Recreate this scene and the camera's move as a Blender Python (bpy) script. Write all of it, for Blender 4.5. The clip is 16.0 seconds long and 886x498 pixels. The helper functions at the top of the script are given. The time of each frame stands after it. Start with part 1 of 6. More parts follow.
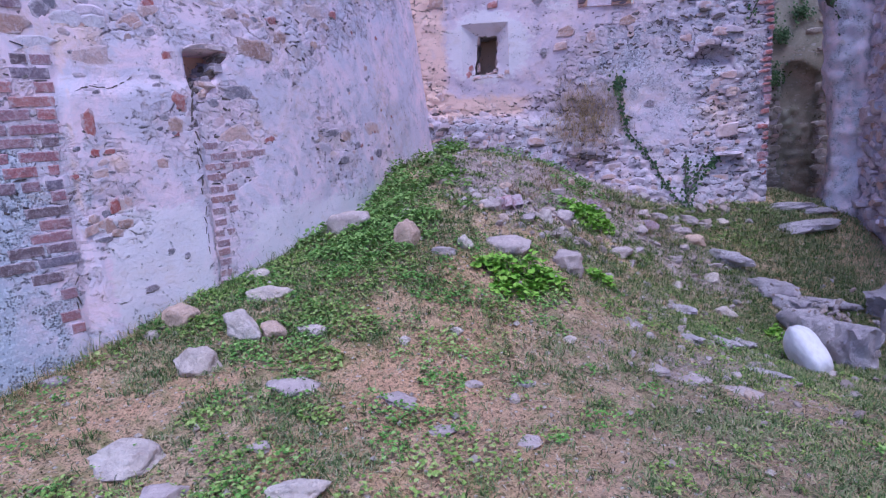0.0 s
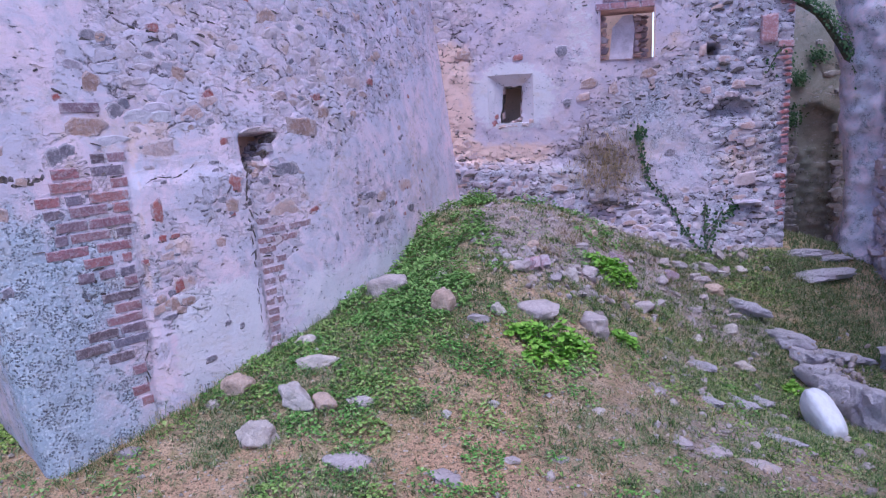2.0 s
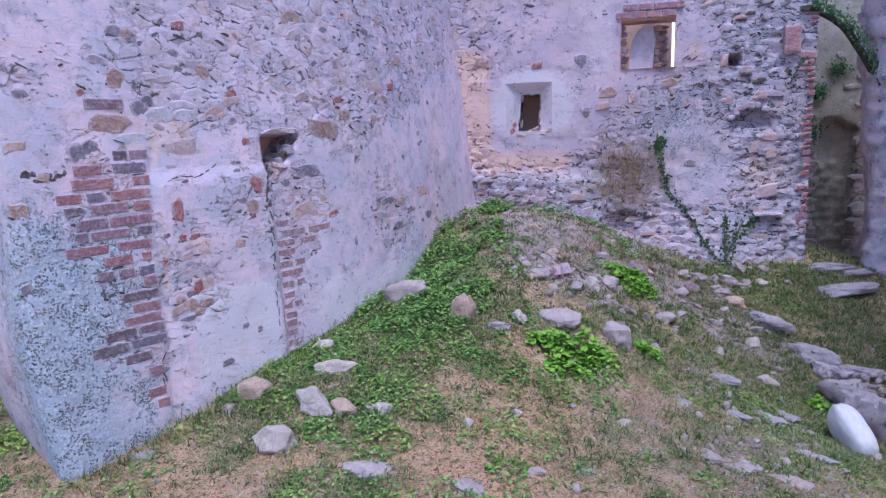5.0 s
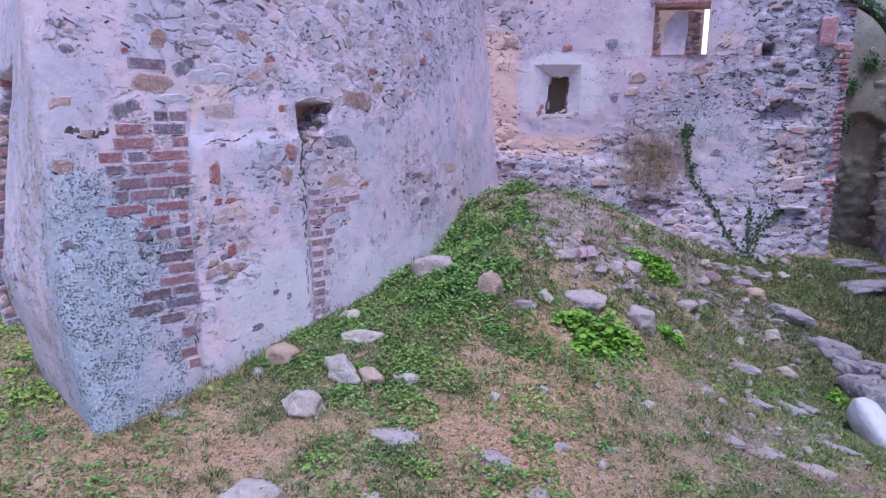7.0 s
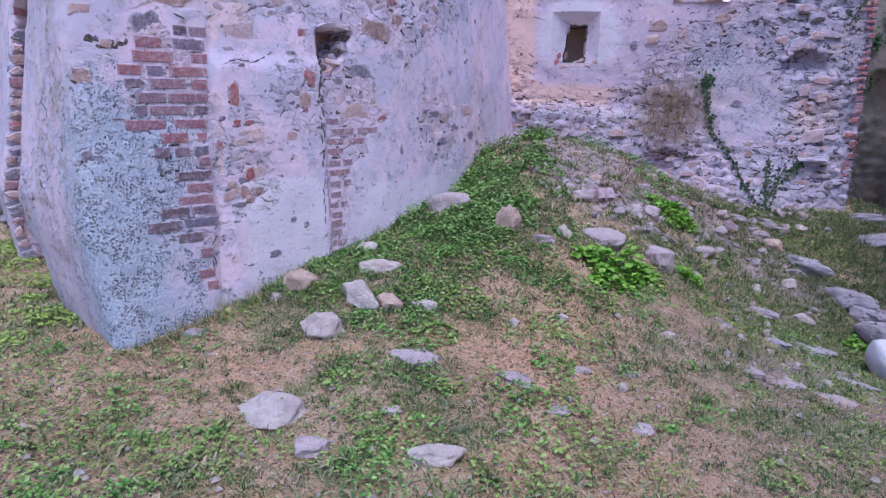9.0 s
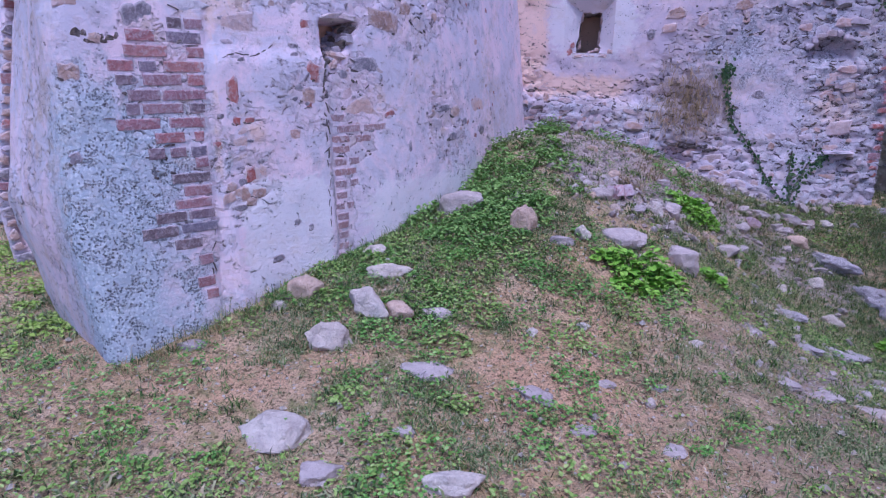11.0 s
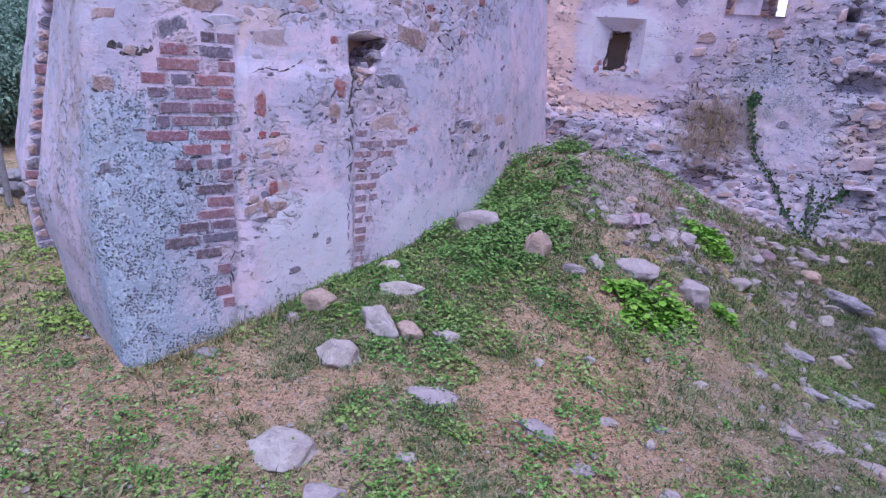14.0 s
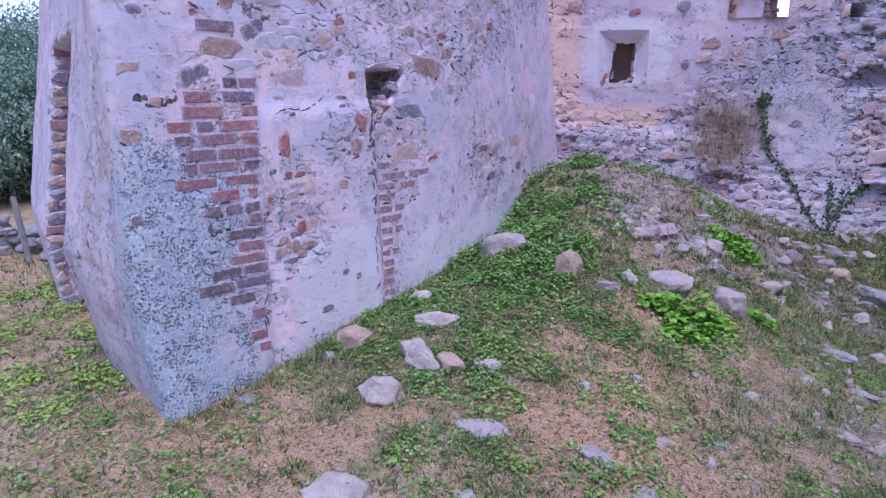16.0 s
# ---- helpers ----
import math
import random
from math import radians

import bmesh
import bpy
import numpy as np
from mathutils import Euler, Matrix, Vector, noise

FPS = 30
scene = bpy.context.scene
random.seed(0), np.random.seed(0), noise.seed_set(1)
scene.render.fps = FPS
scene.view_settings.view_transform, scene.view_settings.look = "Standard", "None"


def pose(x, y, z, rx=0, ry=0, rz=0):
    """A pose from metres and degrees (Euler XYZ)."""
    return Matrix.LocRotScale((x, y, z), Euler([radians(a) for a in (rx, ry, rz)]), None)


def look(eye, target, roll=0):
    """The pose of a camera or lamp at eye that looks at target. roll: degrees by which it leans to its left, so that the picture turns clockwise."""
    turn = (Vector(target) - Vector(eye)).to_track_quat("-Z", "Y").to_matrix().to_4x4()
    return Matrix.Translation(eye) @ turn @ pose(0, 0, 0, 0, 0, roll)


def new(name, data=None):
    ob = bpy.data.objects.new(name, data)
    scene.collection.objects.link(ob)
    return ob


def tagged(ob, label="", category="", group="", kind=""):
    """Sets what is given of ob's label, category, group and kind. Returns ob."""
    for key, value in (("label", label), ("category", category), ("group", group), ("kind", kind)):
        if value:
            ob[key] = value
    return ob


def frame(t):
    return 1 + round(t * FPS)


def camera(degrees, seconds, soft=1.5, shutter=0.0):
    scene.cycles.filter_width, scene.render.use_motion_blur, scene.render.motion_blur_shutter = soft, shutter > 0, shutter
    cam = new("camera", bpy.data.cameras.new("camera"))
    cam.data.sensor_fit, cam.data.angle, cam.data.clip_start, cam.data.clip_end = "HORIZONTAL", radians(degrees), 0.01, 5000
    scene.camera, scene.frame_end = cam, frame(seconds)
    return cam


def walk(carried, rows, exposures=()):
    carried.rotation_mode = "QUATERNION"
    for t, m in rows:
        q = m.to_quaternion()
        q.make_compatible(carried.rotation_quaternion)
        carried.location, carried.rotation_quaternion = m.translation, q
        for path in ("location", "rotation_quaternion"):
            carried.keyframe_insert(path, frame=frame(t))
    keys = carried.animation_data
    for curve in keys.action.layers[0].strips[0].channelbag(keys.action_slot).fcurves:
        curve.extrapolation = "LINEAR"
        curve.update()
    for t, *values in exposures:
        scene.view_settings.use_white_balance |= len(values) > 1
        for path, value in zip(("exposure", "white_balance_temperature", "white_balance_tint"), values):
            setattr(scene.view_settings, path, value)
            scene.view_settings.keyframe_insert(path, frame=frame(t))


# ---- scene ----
cam = camera(70.0, 16.0, soft=1.25)
# seconds, eye, yaw, pitch, lean to the left
ROWS = [
    (0.0, 0.406, 0.056, 1.707, 2.04, -11.68, -3.03),
    (0.5, 0.420, -0.039, 1.815, 2.03, -12.98, -0.30),
    (1.0, 0.435, -0.152, 1.987, 2.12, -12.38, -1.43),
    (1.5, 0.444, -0.167, 2.131, 2.08, -12.10, -0.97),
    (2.0, 0.268, -0.144, 2.273, 3.18, -11.54, -3.03),
    (2.5, 0.206, -0.169, 2.319, 3.08, -12.49, -3.35),
    (3.0, 0.105, -0.152, 2.401, 4.32, -14.16, -1.53),
    (3.5, 0.177, -0.069, 2.290, 3.09, -12.44, -0.52),
    (6.0, 0.038, -0.105, 2.209, 4.15, -10.26, -2.98),
    (6.5, -0.026, -0.113, 2.200, 4.10, -12.38, -2.66),
    (7.0, -0.023, -0.119, 2.156, 4.31, -11.86, 0.24),
    (7.5, -0.187, -0.188, 2.078, 6.01, -13.74, -1.12),
    (8.0, -0.096, -0.228, 1.952, 4.97, -14.43, -2.22),
    (8.5, -0.207, -0.171, 1.942, 4.96, -14.33, -3.25),
    (9.0, -0.115, -0.153, 1.829, 4.75, -14.00, 1.04),
    (11.5, -0.235, 0.163, 1.858, 5.83, -14.91, 0.11),
    (12.0, -0.290, 0.223, 1.880, 6.28, -14.32, -0.43),
    (12.5, -0.233, 0.287, 1.972, 5.80, -13.33, 1.30),
    (13.0, -0.265, 0.239, 2.048, 6.48, -14.54, 1.07),
    (13.5, -0.211, 0.137, 2.051, 6.47, -14.97, 1.78),
    (14.0, -0.201, 0.098, 2.072, 6.42, -15.84, 4.22),
    (14.5, -0.298, 0.014, 1.970, 7.76, -14.92, 1.88),
    (15.0, -0.364, 0.006, 1.978, 7.08, -14.93, -0.21),
    (15.5, -0.378, 0.090, 2.020, 6.69, -14.00, 0.12),
    (16.0, -0.390, 0.134, 2.101, 6.86, -14.00, -0.15),
]


def view(x, y, z, yaw, pitch, lean):
    a, b = radians(yaw), radians(pitch)
    way = Vector((-math.sin(a) * math.cos(b), math.cos(a) * math.cos(b), math.sin(b)))
    return look(Vector((x, y, z)), Vector((x, y, z)) + way, lean)


walk(cam, [(r[0], view(*r[1:])) for r in ROWS], exposures=[(0.0, 0.04, 4730, 21), (1.5, 0.04, 4720, 21), (2.5, 0.03, 4820, 14), (3.5, 0.03, 4830, 13), (6.0, 0.03, 4860, 15), (8.0, 0.03, 4890, 17), (9.0, 0.02, 4850, 18), (11.5, -0.03, 4660, 23), (12.5, -0.05, 4710, 22), (14.5, -0.02, 4790, 21), (16.0, -0.02, 4790, 21)])

# ---- light: an open, lightly veiled sky, the yard lies in soft shade ----
SUN_EL, SUN_AZ = 67.0, 168.0      # azimuth clockwise from +y
world = bpy.data.worlds.new("sky")
scene.world = world
world.use_nodes = True
wn = world.node_tree
sky = wn.nodes.new("ShaderNodeTexSky")
sky.sky_type = 'NISHITA'
sky.sun_disc = False
sky.sun_elevation = radians(SUN_EL)
sky.sun_rotation = radians(SUN_AZ)
sky.air_density, sky.dust_density = 1.0, 2.5
wn.links.new(sky.outputs[0], wn.nodes["Background"].inputs[0])
wn.nodes["Background"].inputs[1].default_value = 0.15
sun_data = bpy.data.lights.new("sun", 'SUN')
sun_data.energy, sun_data.angle, sun_data.color = 1.9, radians(28), (1.0, 0.9, 0.76)
sun = new("sun", sun_data)
sd = Vector((math.sin(radians(SUN_AZ)) * math.cos(radians(SUN_EL)), math.cos(radians(SUN_AZ)) * math.cos(radians(SUN_EL)), math.sin(radians(SUN_EL))))
sun.matrix_world = look(sd * 30, (0, 0, 0))

# ---- materials ----
def nodes_of(name):
    m = bpy.data.materials.new(name)
    m.use_nodes = True
    nt = m.node_tree
    return m, nt, nt.nodes["Principled BSDF"]


def add(nt, kind, **values):
    n = nt.nodes.new("ShaderNode" + kind)
    for key, value in values.items():
        if key in n.inputs:
            n.inputs[key].default_value = value
    return n


def coords(nt):
    return nt.nodes.new("ShaderNodeTexCoord").outputs["Object"]


def noise_of(nt, co, scale, detail=6.0, rough=0.6, warp=0.0):
    n = add(nt, "TexNoise", Scale=scale, Detail=detail, Roughness=rough, Distortion=warp)
    nt.links.new(co, n.inputs["Vector"])
    return n.outputs["Fac"]


def ramp(nt, fac, stops):
    r = nt.nodes.new("ShaderNodeValToRGB")
    el = r.color_ramp.elements
    while len(el) < len(stops):
        el.new(0.5)
    for e, (p, c) in zip(el, stops):
        e.position = p
        e.color = (*c, 1) if len(c) == 3 else c
    nt.links.new(fac, r.inputs[0])
    return r.outputs[0]


def step(nt, fac, a, b):
    r = add(nt, "MapRange")
    r.inputs[1].default_value, r.inputs[2].default_value = a, b
    nt.links.new(fac, r.inputs[0])
    return r.outputs[0]


def mix(nt, fac, a, b, mode='MIX'):
    m = nt.nodes.new("ShaderNodeMix")
    m.data_type, m.blend_type = 'RGBA', mode
    for socket, value in ((m.inputs[0], fac), (m.inputs[6], a), (m.inputs[7], b)):
        if isinstance(value, (int, float)):
            socket.default_value = value
        elif isinstance(value, tuple):
            socket.default_value = (*value, 1)
        else:
            nt.links.new(value, socket)
    return m.outputs[2]


def maths(nt, op, a, b=0.0):
    m = nt.nodes.new("ShaderNodeMath")
    m.operation = op
    for socket, value in ((m.inputs[0], a), (m.inputs[1], b)):
        if isinstance(value, (int, float)):
            socket.default_value = value
        else:
            nt.links.new(value, socket)
    return m.outputs[0]


def bump(nt, bsdf, height, strength=0.5, distance=0.01):
    b = add(nt, "Bump", Strength=strength, Distance=distance)
    nt.links.new(height, b.inputs["Height"])
    nt.links.new(b.outputs[0], bsdf.inputs["Normal"])


def masonry(name, plaster, plaster2, mortar, dirt_and_shade, joint_shade=0.9, cast_a=(0.42, 0.47, 0.56), cast_b=(0.58, 0.6, 0.69)):
    """Old lime plaster over rubble. The zone attribute says which skin is left: r bare rubble, g weathered roughcast, b
    fresh limewash, alpha a warm tint.
    """
    m, nt, p = nodes_of(name)
    co = coords(nt)
    zone = nt.nodes.new("ShaderNodeAttribute")
    zone.attribute_name = "zone"
    rgb = nt.nodes.new("ShaderNodeSeparateColor")
    nt.links.new(zone.outputs["Color"], rgb.inputs[0])
    wob = add(nt, "TexNoise", Scale=8.0, Detail=4.0)
    nt.links.new(co, wob.inputs["Vector"])
    shift = nt.nodes.new("ShaderNodeVectorMath")
    shift.operation = 'MULTIPLY_ADD'
    nt.links.new(wob.outputs["Color"], shift.inputs[0])
    shift.inputs[1].default_value = (0.14, 0.14, 0.11)
    nt.links.new(co, shift.inputs[2])
    flat = nt.nodes.new("ShaderNodeVectorMath")
    flat.operation = 'MULTIPLY'
    nt.links.new(shift.outputs[0], flat.inputs[0])
    flat.inputs[1].default_value = (1.0, 1.0, 1.7)
    flat = flat.outputs[0]
    big = noise_of(nt, co, 2.0, 6, 0.68, 0.9)
    mid = noise_of(nt, co, 7.0, 6, 0.68, 0.4)
    patch = noise_of(nt, flat, 14.0, 5, 0.65, 0.3)
    fine = noise_of(nt, co, 60.0, 5, 0.72)

    def spots(scale, at):
        """Rounded spots: nearness to their middle and a chance value each."""
        v = add(nt, "TexVoronoi", Scale=scale)
        nt.links.new(at, v.inputs["Vector"])
        c = nt.nodes.new("ShaderNodeSeparateColor")
        nt.links.new(v.outputs["Color"], c.inputs[0])
        return v.outputs["Distance"], c.outputs[0], c.outputs[1]

    col = mix(nt, step(nt, big, 0.42, 0.58), plaster, plaster2)
    col = mix(nt, step(nt, mid, 0.5, 0.72), col, tuple(0.74 * c for c in plaster2))
    col = mix(nt, maths(nt, 'MULTIPLY', step(nt, patch, 0.55, 0.7), 0.45), col, (0.52, 0.38, 0.36))
    col = mix(nt, maths(nt, 'MULTIPLY', step(nt, patch, 0.42, 0.3), 0.5), col, (0.78, 0.68, 0.78))
    # rubble: stones of several kinds in pale mortar
    cell = add(nt, "TexVoronoi", Scale=7.0)
    nt.links.new(flat, cell.inputs["Vector"])
    kinds = nt.nodes.new("ShaderNodeSeparateColor")
    nt.links.new(cell.outputs["Color"], kinds.inputs[0])
    edge = nt.nodes.new("ShaderNodeTexVoronoi")
    edge.feature = 'DISTANCE_TO_EDGE'
    edge.inputs["Scale"].default_value = 7.0
    nt.links.new(flat, edge.inputs["Vector"])
    rim = edge.outputs["Distance"]
    stone = ramp(nt, kinds.outputs[0], [(0.0, (0.42, 0.36, 0.43)), (0.2, (0.6, 0.51, 0.58)), (0.42, (0.64, 0.5, 0.52)), (0.6, (0.52, 0.45, 0.55)), (0.75, (0.6, 0.42, 0.36)), (0.9, (0.72, 0.63, 0.71)), (1.0, (0.5, 0.3, 0.28))])
    stone = mix(nt, maths(nt, 'MULTIPLY', step(nt, fine, 0.45, 0.7), 0.5), stone, tuple(0.5 * c for c in mortar))
    mort = mix(nt, step(nt, fine, 0.4, 0.7), mortar, tuple(0.65 * c for c in mortar))
    rub = mix(nt, step(nt, maths(nt, 'ADD', rim, maths(nt, 'MULTIPLY', maths(nt, 'SUBTRACT', patch, 0.5), 0.25)), 0.04, 0.12), mort, stone)
    rub = mix(nt, maths(nt, 'MULTIPLY', step(nt, noise_of(nt, co, 4.0, 5, 0.65, 0.4), 0.4, 0.54), 0.8), rub, col)
    edge_r = maths(nt, 'ADD', rgb.outputs[0], maths(nt, 'MULTIPLY', maths(nt, 'SUBTRACT', patch, 0.5), 1.3))
    bare = step(nt, edge_r, 0.36, 0.5)
    col = mix(nt, bare, col, rub)
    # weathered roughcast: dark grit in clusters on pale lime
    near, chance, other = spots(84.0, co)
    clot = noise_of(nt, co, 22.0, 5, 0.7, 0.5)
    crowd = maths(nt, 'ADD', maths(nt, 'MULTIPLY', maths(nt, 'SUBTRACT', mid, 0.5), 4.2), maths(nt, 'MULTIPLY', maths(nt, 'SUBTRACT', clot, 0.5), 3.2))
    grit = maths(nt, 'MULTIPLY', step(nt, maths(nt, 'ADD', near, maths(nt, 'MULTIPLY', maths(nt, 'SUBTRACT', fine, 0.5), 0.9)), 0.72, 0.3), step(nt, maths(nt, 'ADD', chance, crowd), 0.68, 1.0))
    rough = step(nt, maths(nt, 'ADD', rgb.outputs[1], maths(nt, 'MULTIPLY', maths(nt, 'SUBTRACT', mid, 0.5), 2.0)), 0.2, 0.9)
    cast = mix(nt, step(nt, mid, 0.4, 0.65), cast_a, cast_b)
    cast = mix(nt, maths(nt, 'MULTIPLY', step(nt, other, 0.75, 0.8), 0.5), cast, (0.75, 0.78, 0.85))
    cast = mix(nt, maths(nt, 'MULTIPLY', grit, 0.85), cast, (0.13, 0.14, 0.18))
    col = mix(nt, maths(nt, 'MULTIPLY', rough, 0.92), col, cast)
    # limewash
    wash = step(nt, maths(nt, 'ADD', rgb.outputs[2], maths(nt, 'MULTIPLY', maths(nt, 'SUBTRACT', patch, 0.5), 1.1)), 0.45, 0.6)
    col = mix(nt, maths(nt, 'MULTIPLY', wash, 0.7), col, (0.8, 0.73, 0.78))
    # warm tint: salmon mortar, and the sunlit glow painted on the end wall
    tint = step(nt, maths(nt, 'ADD', zone.outputs["Alpha"], maths(nt, 'MULTIPLY', maths(nt, 'SUBTRACT', mid, 0.5), 1.4)), 0.35, 0.75)
    col = mix(nt, maths(nt, 'MULTIPLY', tint, 0.75), col, (0.93, 0.62, 0.5))
    ochre = noise_of(nt, co, 1.1, 4, 0.6, 0.8)
    col = mix(nt, maths(nt, 'MULTIPLY', maths(nt, 'MULTIPLY', step(nt, ochre, 0.52, 0.64), step(nt, patch, 0.4, 0.6)), 0.4), col, (0.62, 0.47, 0.4))
    # shade painted in joints under the stones; pits where the skin has flaked
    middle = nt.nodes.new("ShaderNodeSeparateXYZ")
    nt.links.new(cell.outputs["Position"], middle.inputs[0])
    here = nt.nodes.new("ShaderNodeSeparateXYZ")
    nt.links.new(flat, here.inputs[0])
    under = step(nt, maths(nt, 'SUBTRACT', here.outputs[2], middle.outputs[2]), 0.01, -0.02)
    some = step(nt, maths(nt, 'ADD', noise_of(nt, co, 10.0, 5, 0.65, 0.8), maths(nt, 'MULTIPLY', maths(nt, 'SUBTRACT', big, 0.5), 0.4)), 0.59 - 0.1 * joint_shade, 0.64 - 0.1 * joint_shade)
    shade_arc = maths(nt, 'MULTIPLY', maths(nt, 'MULTIPLY', step(nt, maths(nt, 'ADD', rim, maths(nt, 'MULTIPLY', maths(nt, 'SUBTRACT', fine, 0.5), 0.5)), 0.12, 0.04), under), some)
    shade_arc = maths(nt, 'MULTIPLY', shade_arc, step(nt, edge_r, 0.22, 0.4))
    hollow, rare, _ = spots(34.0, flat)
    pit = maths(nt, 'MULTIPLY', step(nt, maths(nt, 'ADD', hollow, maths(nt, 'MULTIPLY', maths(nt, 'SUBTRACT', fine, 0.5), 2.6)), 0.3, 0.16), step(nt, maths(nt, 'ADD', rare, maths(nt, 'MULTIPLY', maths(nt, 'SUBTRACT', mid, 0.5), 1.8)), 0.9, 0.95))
    shade_and_pits = maths(nt, 'MAXIMUM', shade_arc, maths(nt, 'MULTIPLY', pit, 0.85))
    col = mix(nt, maths(nt, 'MULTIPLY', shade_and_pits, 0.5 + 0.45 * joint_shade), col, dirt_and_shade)
    col = mix(nt, maths(nt, 'MULTIPLY', step(nt, fine, 0.58, 0.75), 0.24), col, dirt_and_shade)
    nt.links.new(col, p.inputs["Base Color"])
    p.inputs["Roughness"].default_value = 0.95
    p.inputs["Specular IOR Level"].default_value = 0.15
    dome = maths(nt, 'MULTIPLY', maths(nt, 'MULTIPLY', step(nt, rim, 0.0, 0.2), bare), 0.1 + 0.25 * joint_shade)
    h = maths(nt, 'ADD', maths(nt, 'MULTIPLY', patch, 0.5), maths(nt, 'MULTIPLY', fine, 0.32))
    h = maths(nt, 'ADD', h, dome)
    h = maths(nt, 'ADD', h, maths(nt, 'MULTIPLY', grit, maths(nt, 'MULTIPLY', rough, -0.6)))
    h = maths(nt, 'SUBTRACT', h, maths(nt, 'MULTIPLY', shade_and_pits, 0.9))
    h = maths(nt, 'SUBTRACT', h, maths(nt, 'MULTIPLY', bare, 0.7))
    bump(nt, p, h, 0.9, 0.015)
    return m


def rock(name, colours, island=False, scale=14.0, strength=0.6, lime=0.0, chips=0.45, lime_colour=(0.62, 0.52, 0.58)):
    m, nt, p = nodes_of(name)
    co = nt.nodes.new("ShaderNodeNewGeometry").outputs["Position"]
    if island:
        rnd = nt.nodes.new("ShaderNodeNewGeometry").outputs["Random Per Island"]
    else:
        rnd = nt.nodes.new("ShaderNodeObjectInfo").outputs["Random"]
    n = len(colours)
    base = ramp(nt, rnd, [(i / max(1, n - 1), c) for i, c in enumerate(colours)])
    big = noise_of(nt, co, scale * 0.6, 5, 0.65, 0.5)
    mid = noise_of(nt, co, scale * 2.0, 5, 0.68, 0.4)
    fine = noise_of(nt, co, scale * 5, 6, 0.72)
    col = mix(nt, maths(nt, 'MULTIPLY', step(nt, big, 0.42, 0.7), 0.6), base, mix(nt, 1.0, base, (0.5, 0.46, 0.5), 'MULTIPLY'))
    col = mix(nt, maths(nt, 'MULTIPLY', step(nt, fine, 0.5, 0.72), chips), col, (0.6, 0.57, 0.61))
    col = mix(nt, maths(nt, 'MULTIPLY', step(nt, fine, 0.45, 0.3), 0.45), col, mix(nt, 1.0, col, (0.35, 0.32, 0.33), 'MULTIPLY'))
    if lime:
        col = mix(nt, maths(nt, 'MULTIPLY', step(nt, mid, 0.5, 0.62), lime), col, lime_colour)
    if lime and not island:
        # mortar smeared over the edges of the piece
        xyz = nt.nodes.new("ShaderNodeSeparateXYZ")
        nt.links.new(coords(nt), xyz.inputs[0])
        ax, ay = maths(nt, 'ABSOLUTE', xyz.outputs[0]), maths(nt, 'ABSOLUTE', xyz.outputs[1])
        if "brick" in name:
            rim, way = maths(nt, 'MULTIPLY', maths(nt, 'MAXIMUM', ax, ay), 2.0), (0.8, 1.05)
        else:
            rim, way = maths(nt, 'MULTIPLY', maths(nt, 'SQRT', maths(nt, 'ADD', maths(nt, 'MULTIPLY', ax, ax), maths(nt, 'MULTIPLY', ay, ay))), 2.0), (0.62, 0.92)
        rim = maths(nt, 'ADD', rim, maths(nt, 'MULTIPLY', maths(nt, 'SUBTRACT', mid, 0.5), 1.2))
        col = mix(nt, maths(nt, 'MULTIPLY', step(nt, rim, *way), 0.6), col, lime_colour)
    nt.links.new(col, p.inputs["Base Color"])
    p.inputs["Roughness"].default_value = 0.94
    p.inputs["Specular IOR Level"].default_value = 0.15
    bump(nt, p, maths(nt, 'ADD', maths(nt, 'ADD', big, maths(nt, 'MULTIPLY', mid, 0.7)), maths(nt, 'MULTIPLY', fine, 0.4)), strength, 0.025)
    return m


def leafy(name, stops, rough=0.7):
    m, nt, p = nodes_of(name)
    rnd = nt.nodes.new("ShaderNodeNewGeometry").outputs["Random Per Island"]
    col = ramp(nt, rnd, stops)
    wide = noise_of(nt, coords(nt), 2.2, 4, 0.6)
    col = mix(nt, maths(nt, 'MULTIPLY', step(nt, wide, 0.4, 0.7), 0.4), col, mix(nt, 1.0, col, (0.6, 0.62, 0.5), 'MULTIPLY'))
    nt.links.new(col, p.inputs["Base Color"])
    p.inputs["Roughness"].default_value = rough
    p.inputs["Specular IOR Level"].default_value = 0.12
    return m


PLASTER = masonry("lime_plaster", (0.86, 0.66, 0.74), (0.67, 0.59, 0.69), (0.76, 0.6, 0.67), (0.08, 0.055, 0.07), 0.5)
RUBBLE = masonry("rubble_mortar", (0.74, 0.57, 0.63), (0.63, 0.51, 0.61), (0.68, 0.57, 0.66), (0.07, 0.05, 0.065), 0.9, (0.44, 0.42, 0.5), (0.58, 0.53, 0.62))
# darker rubble copy; its colour holds the shade of passage and embrasure hole
DARK_RUBBLE = masonry("shaded_rubble", (0.41, 0.37, 0.32), (0.31, 0.3, 0.24), (0.38, 0.34, 0.3), (0.07, 0.06, 0.045))

MOSSY = rock("mossy_stone", [(0.09, 0.09, 0.06), (0.13, 0.12, 0.08)], chips=0.15)


